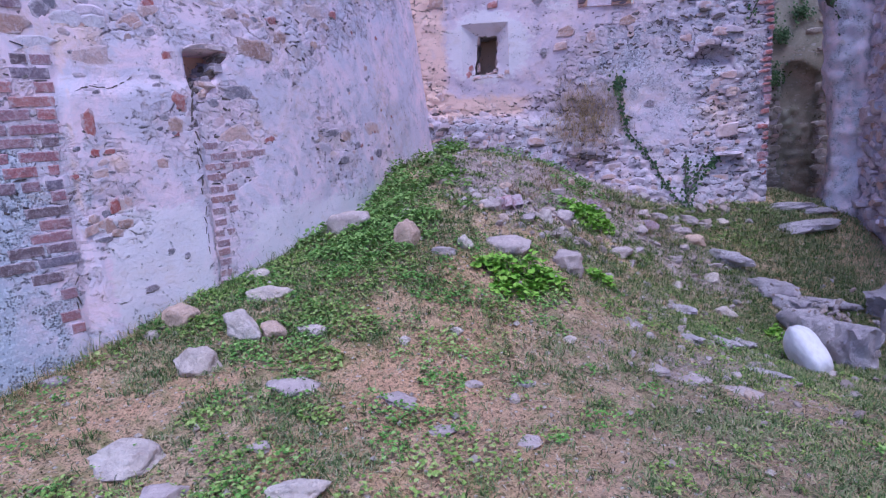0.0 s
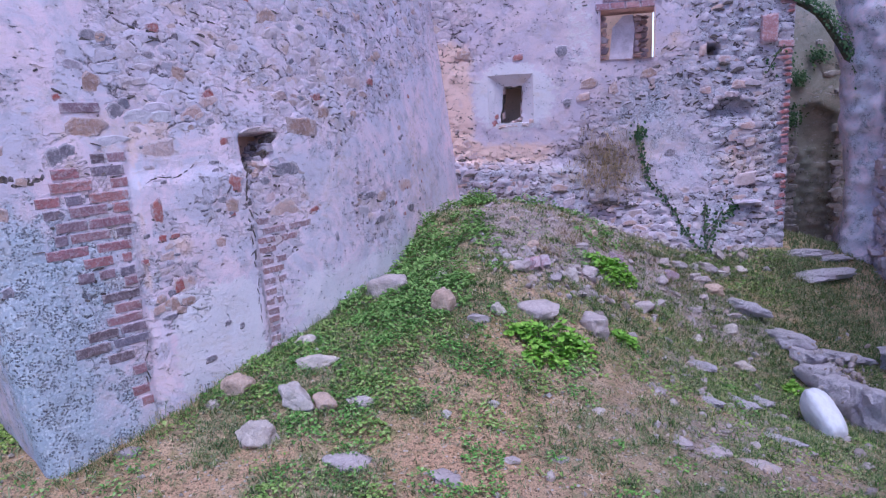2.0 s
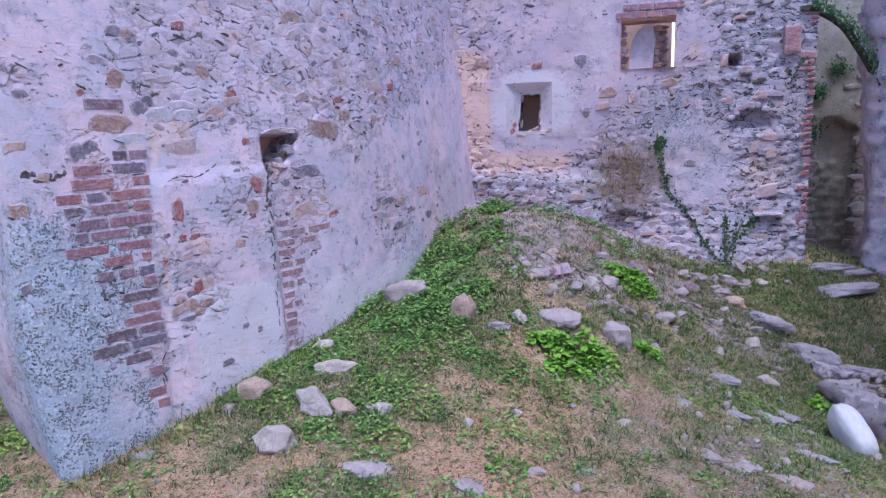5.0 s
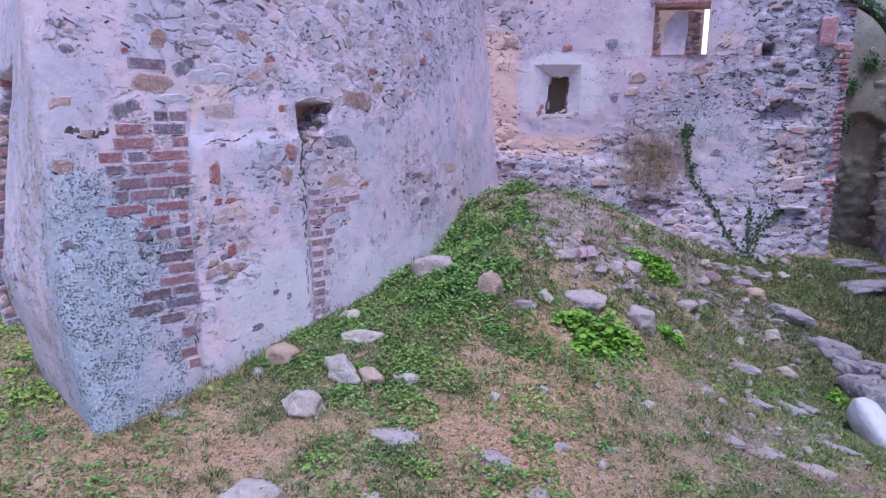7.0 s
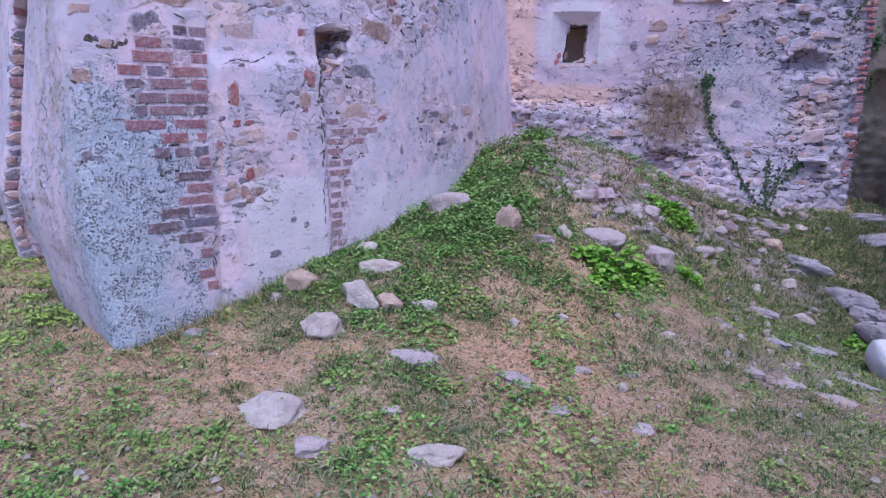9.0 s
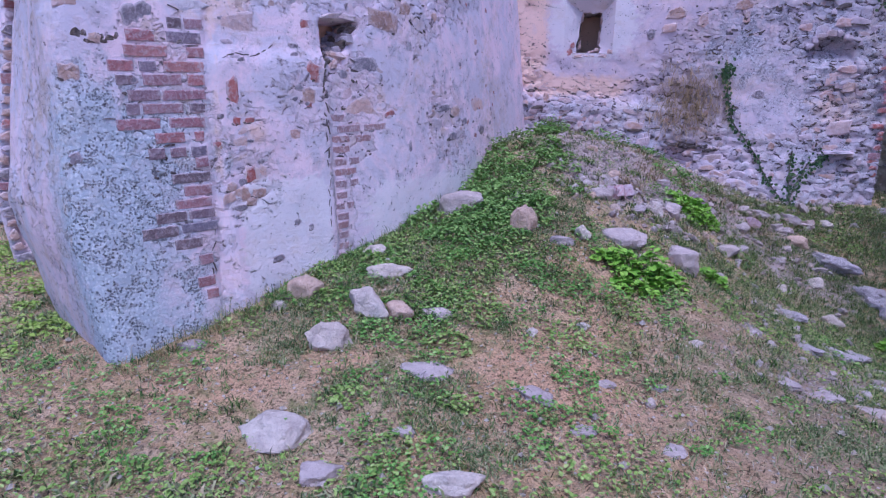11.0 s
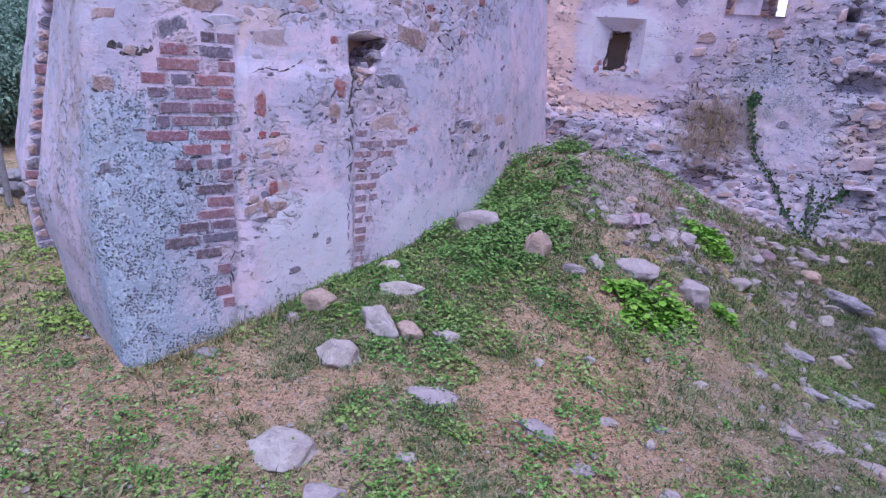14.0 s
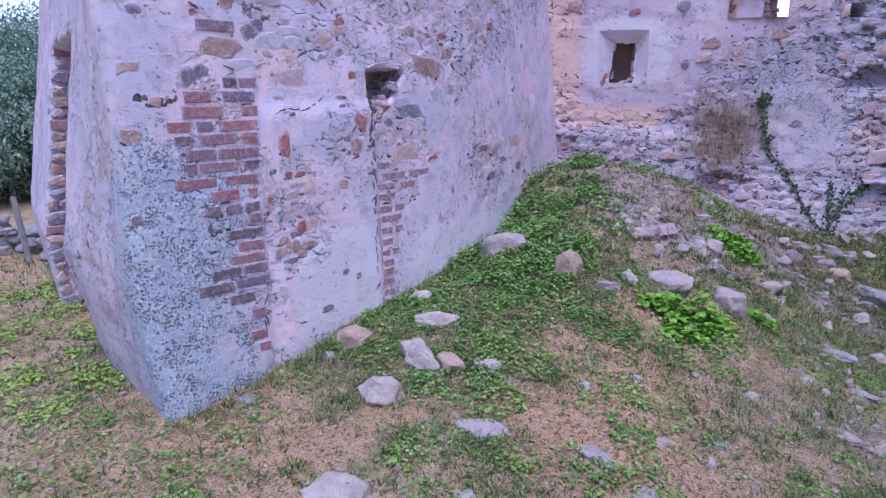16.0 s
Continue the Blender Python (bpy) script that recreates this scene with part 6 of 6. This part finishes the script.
# the bright leafy clump and its neighbours
for name, spots, label in [
    ("leafy_plant", [(0.68, 4.42, 0.14, 0.1, 0.2, 56), (0.87, 4.4, 0.13, 0.1, 0.22, 56), (0.56, 4.4, 0.13, 0.11, 0.12, 30), (1.01, 4.44, 0.14, 0.12, 0.16, 34), (0.78, 4.3, 0.2, 0.09, 0.12, 36), (0.72, 4.2, 0.16, 0.09, 0.06, 40)], "bright green broad-leaved plant in a low clump"),
    ("leafy_plant", [(1.46, 4.88, 0.1, 0.08, 0.14, 40)], "small bright green broad-leaved plant"),
    ("leafy_plant", [(1.55, 6.0, 0.2, 0.18, 0.16, 130), (1.7, 6.1, 0.16, 0.14, 0.14, 80)], "bright green plant on the rubble slope"),
    ("leafy_plant", [(3.02, 5.25, 0.09, 0.07, 0.12, 30)], "small pale green plant beside the rock"),
    ("leafy_plant", [(2.92, 4.75, 0.07, 0.06, 0.1, 26)], "small pale green plant beside the rock"),
]:
    ob = part(name, None, None, label)
    tagged(ob, category="plant")
    foliage = herb("foliage", [(a, b, c, d, e, int(f * 2.0)) for a, b, c, d, e, f in spots], 0.052, BRIGHT, "", "", "stuff", 0.95)
    foliage.parent = ob
    verts, faces = [], []
    for cx, cy, rx, ry, h, count in spots:
        for _ in range(count // 4):
            r, a = math.sqrt(g.random()), 6.283 * g.random()
            x, y = cx + rx * r * math.cos(a), cy + ry * r * math.sin(a)
            z = floor_z(x, y)
            top = Vector((x + 0.03 * g.normal(), y + 0.03 * g.normal(), z + h * (1 - 0.7 * r * r) * 0.9))
            k = len(verts)
            for q, w in ((Vector((x, y, z - 0.01)), 0.003), (top, 0.0015)):
                verts += [(q.x - w, q.y, q.z), (q.x + w, q.y - w, q.z), (q.x, q.y + w, q.z)]
            faces += [(k, k + 1, k + 4, k + 3), (k + 1, k + 2, k + 5, k + 4), (k + 2, k, k + 3, k + 5)]
    part("stalk", mesh_of("stalk", verts, faces, BRIGHT, False), ob, "", "stuff")
# low clover and weeds
spots = []
for x, y, r, c in [(-1.35, 4.1, 0.2, 200), (-1.1, 4.25, 0.22, 220), (-0.55, 3.85, 0.22, 260), (-0.3, 3.75, 0.18, 180), (-0.7, 4.2, 0.3, 260), (-0.3, 4.2, 0.3, 260), (-1.25, 3.75, 0.15, 130), (-0.45, 3.45, 0.14, 120), (-0.1, 4.35, 0.25, 200),
                   (0.25, 3.6, 0.16, 100), (0.62, 3.95, 0.14, 100), (-0.95, 2.95, 0.13, 90), (-0.35, 3.0, 0.12, 60), (-0.6, 2.55, 0.25, 120), (0.35, 2.7, 0.25, 120), (1.0, 4.3, 0.2, 110), (1.6, 4.5, 0.3, 120), (-1.7, 3.5, 0.14, 60),
                   (-0.62, 4.75, 0.25, 200), (-0.9, 4.55, 0.2, 160), (0.1, 2.45, 0.3, 100), (3.3, 6.7, 0.4, 350), (3.6, 7.2, 0.35, 300), (2.9, 7.0, 0.3, 200), (-1.45, 2.35, 0.3, 150), (-3.3, 2.9, 0.5, 160), (-3.1, 2.2, 0.6, 260), (-4.2, 3.9, 0.5, 150), (2.6, 5.0, 0.5, 160), (-2.2, 2.25, 0.4, 130), (-2.6, 2.1, 0.45, 140), (-2.7, 2.7, 0.35, 70), (-1.8, 2.1, 0.35, 90)]:
    spots.append((x, y, r, r * 0.8, 0.05, int(c * 1.7)))
leafy_at = random.Random(17)
weeds = []
while len(weeds) < 200:
    x, y = leafy_at.uniform(-3.0, 2.6), leafy_at.uniform(1.9, 5.4)
    k = 0.08 + bell(x, y, -1.3, 3.95, 0.35) + bell(x, y, -0.6, 3.95, 0.45) + 0.9 * bell(x, y, -0.25, 4.55, 0.45) + 0.55 * bell(x, y, -0.35, 3.4, 0.4) + 0.25 * bell(x, y, -1.2, 2.4, 0.5) + 0.4 * bell(x, y, 0.75, 4.1, 0.35) + 0.2 * bell(x, y, -2.4, 2.3, 0.5) + 0.12 * bell(x, y, 0.3, 2.5, 0.6)
    if leafy_at.random() < k and noise.noise((x * 3, y * 3, 4.4)) > -0.12:
        q = leafy_at.uniform(0.05, 0.15)
        weeds.append((x, y, q, q * 0.8, leafy_at.uniform(0.04, 0.1), int(3200 * q * q) + 24))
herb("leafy_weeds", weeds, 0.021, WEED, "clumps of bright small-leaved weeds in the grass", "weeds", "stuff", 0.8)
herb("clover", spots, 0.024, CLOVER, "low clover and small weeds in the grass", "weeds", "stuff", 0.85)
herb("clover_carpet", [(g.uniform(-2.6, 3.2), g.uniform(2.0, 6.2), g.uniform(0.08, 0.28), g.uniform(0.06, 0.2), 0.035, 54) for _ in range(170)], 0.018, CLOVER, "scattered small green weeds", "weeds", "stuff", 0.8)
outer = [(leafy_at.uniform(-5.2, -2.6), leafy_at.uniform(2.2, 6.2), leafy_at.uniform(0.1, 0.3)) for _ in range(150)]
OUTER = leafy("outer_leaf", [(0.0, (0.2, 0.32, 0.05)), (0.5, (0.34, 0.44, 0.09)), (1.0, (0.5, 0.55, 0.19))])
herb("outer_weeds", [(x, y, q, q * 0.8, 0.07, 95) for x, y, q in outer if noise.noise((x * 1.6, y * 1.6, 7.7)) > -0.15], 0.03, OUTER, "patches of weeds on the sandy ground outside", "weeds", "stuff", 0.8)
herb("dock_leaves", [(-1.95, 2.55, 0.3, 0.22, 0.08, 90), (-1.55, 2.3, 0.3, 0.2, 0.08, 60), (-2.5, 2.6, 0.3, 0.3, 0.08, 90), (-0.75, 2.35, 0.16, 0.12, 0.06, 40), (-2.9, 2.0, 0.4, 0.3, 0.1, 90)], 0.034, CLOVER, "broad low dock leaves beside the wall corner", "weeds", "stuff", 0.4)

# small stones and crumbs of mortar
verts, faces = [], []
for i in range(520):
    x, y = g.uniform(-3.0, 3.6), g.uniform(2.0, 6.9)
    if not inside_yard(x, y):
        continue
    s = 0.008 + 0.022 * g.random() ** 2
    c = Vector((x, y, floor_z(x, y) + s * 0.4))
    k = len(verts)
    for dx, dy, dz in ((1, 0, 0), (0.2, 1, 0), (-1, 0.2, 0), (-0.1, -1, 0), (0.1, 0, 0.9), (0, 0, -0.8)):
        verts.append((c.x + s * dx * (0.7 + 0.6 * g.random()), c.y + s * dy * (0.7 + 0.6 * g.random()), c.z + s * dz * (0.6 + 0.6 * g.random())))
    faces += [(k, k + 1, k + 4), (k + 1, k + 2, k + 4), (k + 2, k + 3, k + 4), (k + 3, k, k + 4), (k + 1, k, k + 5), (k + 2, k + 1, k + 5), (k + 3, k + 2, k + 5), (k, k + 3, k + 5)]
tagged(part("pebbles", mesh_of("pebbles", verts, faces, rock("pebble", [(0.52, 0.44, 0.38), (0.42, 0.35, 0.3), (0.62, 0.54, 0.48)], True, chips=0.2), False), None, "small pale pebbles and mortar crumbs", "stuff"), category="pebbles")


# ivy on the end wall
def climber(name, runs, label):
    """A climbing plant: a thin stem along each run of v, z points, and leaves on both sides of it."""
    ob = part(name, None, None, label)
    tagged(ob, category="ivy")
    verts, faces, sv, sf = [], [], [], []
    for pts, width, count in runs:
        for _ in range(count):
            f = g.random() * (len(pts) - 1)
            i = min(int(f), len(pts) - 2)
            v = pts[i][0] + (pts[i + 1][0] - pts[i][0]) * (f - i) + width * g.normal()
            z = pts[i][1] + (pts[i + 1][1] - pts[i][1]) * (f - i) + width * g.normal()
            p, nrm = back_point(v, z)
            p = p + nrm * (back_relief(v, z) + 0.02 + 0.03 * g.random())
            way = Vector((g.normal() * 0.5, 0, -0.6 + g.normal() * 0.4)).normalized()
            up = (nrm + 0.5 * rand_dir(1.5)).normalized()
            up = (up - way * up.dot(way)).normalized()
            leaf(verts, faces, p, way, up, 0.02 + 0.026 * g.random(), 0.85)
        for (va, za), (vb, zb) in zip(pts, pts[1:]):
            k = len(sv)
            n = 8
            for i in range(n + 1):
                f = i / n
                v, z = va + (vb - va) * f + 0.012 * noise.noise((va * 9, f * 4, za)), za + (zb - za) * f
                p, nrm = back_point(v, z)
                p = p + nrm * (back_relief(v, z) + 0.02)
                sv += [(p.x - 0.009, p.y, p.z), (p.x, p.y - 0.012, p.z), (p.x + 0.009, p.y, p.z)]
            for i in range(n):
                a = k + 3 * i
                sf += [(a, a + 1, a + 4, a + 3), (a + 1, a + 2, a + 5, a + 4), (a + 2, a, a + 3, a + 5)]
    part("foliage", mesh_of("foliage", verts, faces, IVY, False), ob, "", "stuff")
    part("stem", mesh_of("stem", sv, sf, BARK), ob)
    return ob


climber("ivy", [([(2.19, 2.06), (2.2, 1.93), (2.25, 1.65), (2.3, 1.45), (2.59, 1.07), (2.71, 0.82), (2.91, 0.56)], 0.022, 210), ([(2.95, 0.5), (2.93, 0.83), (2.95, 1.15)], 0.03, 90), ([(2.95, 0.68), (3.11, 1.0), (3.3, 1.1)], 0.038, 100),
                ([(2.12, 2.0), (2.25, 2.04)], 0.06, 40), ([(2.82, 0.5), (3.0, 0.42)], 0.07, 160)], "dark ivy stems climbing the rubble end wall")
climber("arch_creeper", [([(3.6, 2.6), (3.75, 2.9)], 0.04, 20)], "sparse creeper beside the brick edge")
# hanging dry grass on the ledge of the end wall
verts, faces = [], []
for i in range(850):
    v, z = g.normal(1.82, 0.2), g.normal(1.68, 0.19)
    p, nrm = back_point(v, z)
    p = p + nrm * (back_relief(v, z) + 0.01)
    l = 0.1 + 0.16 * g.random()
    way = (nrm * (0.2 + 0.6 * g.random()) + Vector((g.normal() * 0.55, 0, -0.9 + 0.8 * g.random()))).normalized()
    side = way.cross(Vector((0, 0, 1))).normalized() * 0.003
    k = len(verts)
    verts += [tuple(p - side), tuple(p + side), tuple(p + way * l + Vector((0, 0, -0.03)))]
    faces.append((k, k + 1, k + 2))
tagged(part("hanging_grass", mesh_of("hanging_grass", verts, faces, WITHERED, False), None, "tuft of dry grass hanging from the end wall", "stuff"), category="grass")

# moss at the head of the blind arch and in patches above it
verts, faces = [], []
for i in range(760):
    mu, mz, spread = ((1.08, 2.06, 0.11), (1.08, 2.06, 0.11), (1.2, 2.6, 0.06), (0.95, 2.85, 0.08), (1.45, 2.9, 0.07))[i % 5]
    p = pass_skin(mu + spread * g.normal(), mz + 0.8 * spread * g.normal()) + Vector((0, -0.02 - 0.03 * g.random(), 0))
    way = Vector((g.normal() * 0.6, -0.3, -0.6)).normalized()
    up = Vector((0, -1, 0.4)).normalized()
    up = (up - way * up.dot(way)).normalized()
    leaf(verts, faces, p, way, up, 0.02 + 0.03 * g.random(), 0.8)
tagged(part("wall_moss", mesh_of("wall_moss", verts, faces, IVY, False), None, "dark moss in patches above the blind arch", "stuff"), category="moss")
# moss and creeper along the arch over the passage
verts, faces = [], []
for i in range(700):
    x, z = arch_at(0.05 + 0.75 * g.random() ** 1.3)
    p = Vector((x + 0.04 * g.normal() + 0.04, 7.45 - 0.03 * g.random(), z + 0.03 * g.normal() + 0.05))
    way = Vector((g.normal() * 0.5, -0.3, -0.7)).normalized()
    up = Vector((0, -1, 0.4)).normalized()
    up = (up - way * up.dot(way)).normalized()
    leaf(verts, faces, p, way, up, 0.015 + 0.025 * g.random(), 0.8)
tagged(part("arch_moss", mesh_of("arch_moss", verts, faces, IVY, False), None, "dark creeper hanging along the broken arch", "stuff"), category="creeper")

# ---- outside the long wall: low stone wall, post, trees ----
low_wall = part("low_wall", None, None, "low tumbled dry-stone wall of grey stones")
tagged(low_wall, category="stone wall")
WALL_ROCK = [rock_mesh("low_wall_stone", 80 + i, rock("low_wall_stone", [(0.36, 0.33, 0.35), (0.5, 0.45, 0.47), (0.42, 0.38, 0.36), (0.56, 0.5, 0.52)], lime=0.0, strength=0.9), 0.26, 0.28, 3) for i in range(4)]
for layer in range(4):
    f = 0.0
    while f < 4.0:
        s = 0.12 + 0.14 * g.random()
        x, y = -4.15 - f * 0.98 + 0.05 * g.normal(), 6.0 + 0.16 * f + 0.09 * g.normal()
        if layer < 3 or g.random() < 0.45:
            lay(low_wall, rng.choice(WALL_ROCK), Matrix.Translation((x, y, floor_z(x, y) + 0.05 + 0.095 * layer)) @ Matrix.Rotation(0.6 * g.normal(), 4, 'Z') @ Matrix.Diagonal((s * 1.35, s * 1.1, 0.09 + 0.07 * g.random(), 1)), "stone")
        f += s * 1.05
post = part("wooden_post", None, None, "thin weathered grey wooden post by the low wall")
tagged(post, category="post")
px, py = -5.42, 5.86
pv, pf = [], []
for k, (z, r) in enumerate(((-0.1, 0.03), (0.35, 0.03), (0.66, 0.028), (0.69, 0.022))):
    for i in range(8):
        a = i * math.pi / 4
        pv.append((r * math.cos(a) + 0.1 * (0.66 - z), r * math.sin(a), z))
pf = [(j * 8 + i, j * 8 + (i + 1) % 8, (j + 1) * 8 + (i + 1) % 8, (j + 1) * 8 + i) for j in range(3) for i in range(8)] + [tuple(range(24, 32))]
part("shaft", mesh_of("shaft", pv, pf, WOOD, False), post)
post.matrix_basis = Matrix.Translation((px, py, floor_z(px, py)))

TREE_LEAF = leafy("tree_leaf", [(0.0, (0.16, 0.22, 0.17)), (0.5, (0.26, 0.34, 0.25)), (1.0, (0.36, 0.46, 0.34))], 0.85)


def tree(x, y, h, spread, seed):
    r = np.random.default_rng(seed)
    base = ground_z(x, y) - 0.1
    ob = part("tree", None, None, "dense dark green leafy tree on the slope")
    tagged(ob, category="tree", group="trees beyond the low wall")
    ob.matrix_basis = Matrix.Translation((x, y, base))
    verts, faces = [], []

    def limb(a, b, ra, rb):
        d = (b - a).normalized()
        s = d.cross(Vector((0.3, 0.2, 1)) if abs(d.z) < 0.9 else Vector((1, 0, 0))).normalized()
        t = d.cross(s)
        k = len(verts)
        for p, rad in ((a, ra), (b, rb)):
            for i in range(7):
                q = i * 2 * math.pi / 7
                verts.append(tuple(p + (s * math.cos(q) + t * math.sin(q)) * rad))
        faces.extend((k + i, k + (i + 1) % 7, k + 7 + (i + 1) % 7, k + 7 + i) for i in range(7))
    h *= 0.72
    fork = Vector((0.1, 0.0, h * 0.35))
    limb(Vector((0, 0, 0)), fork, h * 0.035, h * 0.024)
    tips = []
    for i in range(7):
        a = i * 0.9 + r.random()
        tip = Vector((math.cos(a) * spread * (0.4 + 0.4 * r.random()), math.sin(a) * spread * (0.4 + 0.4 * r.random()), h * (0.55 + 0.35 * r.random())))
        limb(fork, tip, h * 0.016, h * 0.005)
        tips.append(tip)
    part("trunk", mesh_of("trunk", verts, faces, BARK), ob)
    lv, lf = [], []
    clumps = [(t, spread * 0.5) for t in tips] + [(Vector((r.normal() * spread * 0.45, r.normal() * spread * 0.45, h * (0.3 + 0.6 * r.random()))), spread * 0.4) for _ in range(16)]
    for c, rad in clumps:
        for _ in range(760):
            d = Vector((r.normal(), r.normal(), r.normal() * 0.8))
            p = c + d.normalized() * rad * (0.45 + 0.6 * r.random())
            if p.z < 0.2:
                continue
            way = Vector((r.normal(), r.normal(), r.normal() - 0.3)).normalized()
            up = Vector((r.normal() * 0.4, r.normal() * 0.4, 1)).normalized()
            up = (up - way * up.dot(way)).normalized()
            leaf(lv, lf, p, way, up, 0.035 + 0.05 * r.random(), 0.7)
    part("crown", mesh_of("crown", lv, lf, TREE_LEAF, False), ob, "")
    return ob


for i, (x, y, h, s) in enumerate([(-12.5, 13.5, 4.6, 1.8), (-14.5, 13.2, 4.8, 2.0), (-11.2, 15.5, 5.0, 2.0), (-16.8, 14.5, 5.2, 2.2), (-13.8, 17.0, 5.6, 2.4), (-18.5, 17.5, 6.0, 2.6), (-10.0, 11.8, 3.2, 1.4), (-11.6, 11.4, 2.4, 1.4), (-13.6, 11.2, 2.6, 1.5), (-20.5, 15.0, 5.5, 2.4), (-16.0, 20.0, 6.5, 2.8), (-8.2, 8.9, 1.7, 1.0), (-9.6, 9.0, 1.9, 1.1), (-7.4, 9.4, 1.8, 1.0), (-10.8, 9.8, 2.3, 1.3), (-8.8, 10.6, 2.6, 1.3)]):
    tree(x, y, h, s, 100 + i)


# ---- pale hazy sky far behind everything ----
def haze():
    m, nt, p = nodes_of("haze")
    e = add(nt, "Emission", Strength=1.5)
    col = ramp(nt, noise_of(nt, coords(nt), 0.012, 4, 0.5), [(0.3, (0.92, 0.95, 1.0)), (0.7, (1.0, 1.0, 1.0))])
    nt.links.new(col, e.inputs["Color"])
    nt.links.new(e.outputs[0], nt.nodes["Material Output"].inputs["Surface"])
    return m


arc = [(150 * math.sin(radians(a)), 150 * math.cos(radians(a))) for a in range(-80, 81, 8)]
verts = [(x, y, z) for z in (-40, 60) for x, y in arc]
n = len(arc)
backdrop = part("backdrop", mesh_of("backdrop", verts, [(i, i + 1, n + i + 1, n + i) for i in range(n - 1)], haze()), None, "pale hazy sky along the horizon", "structure")
tagged(backdrop, category="sky")
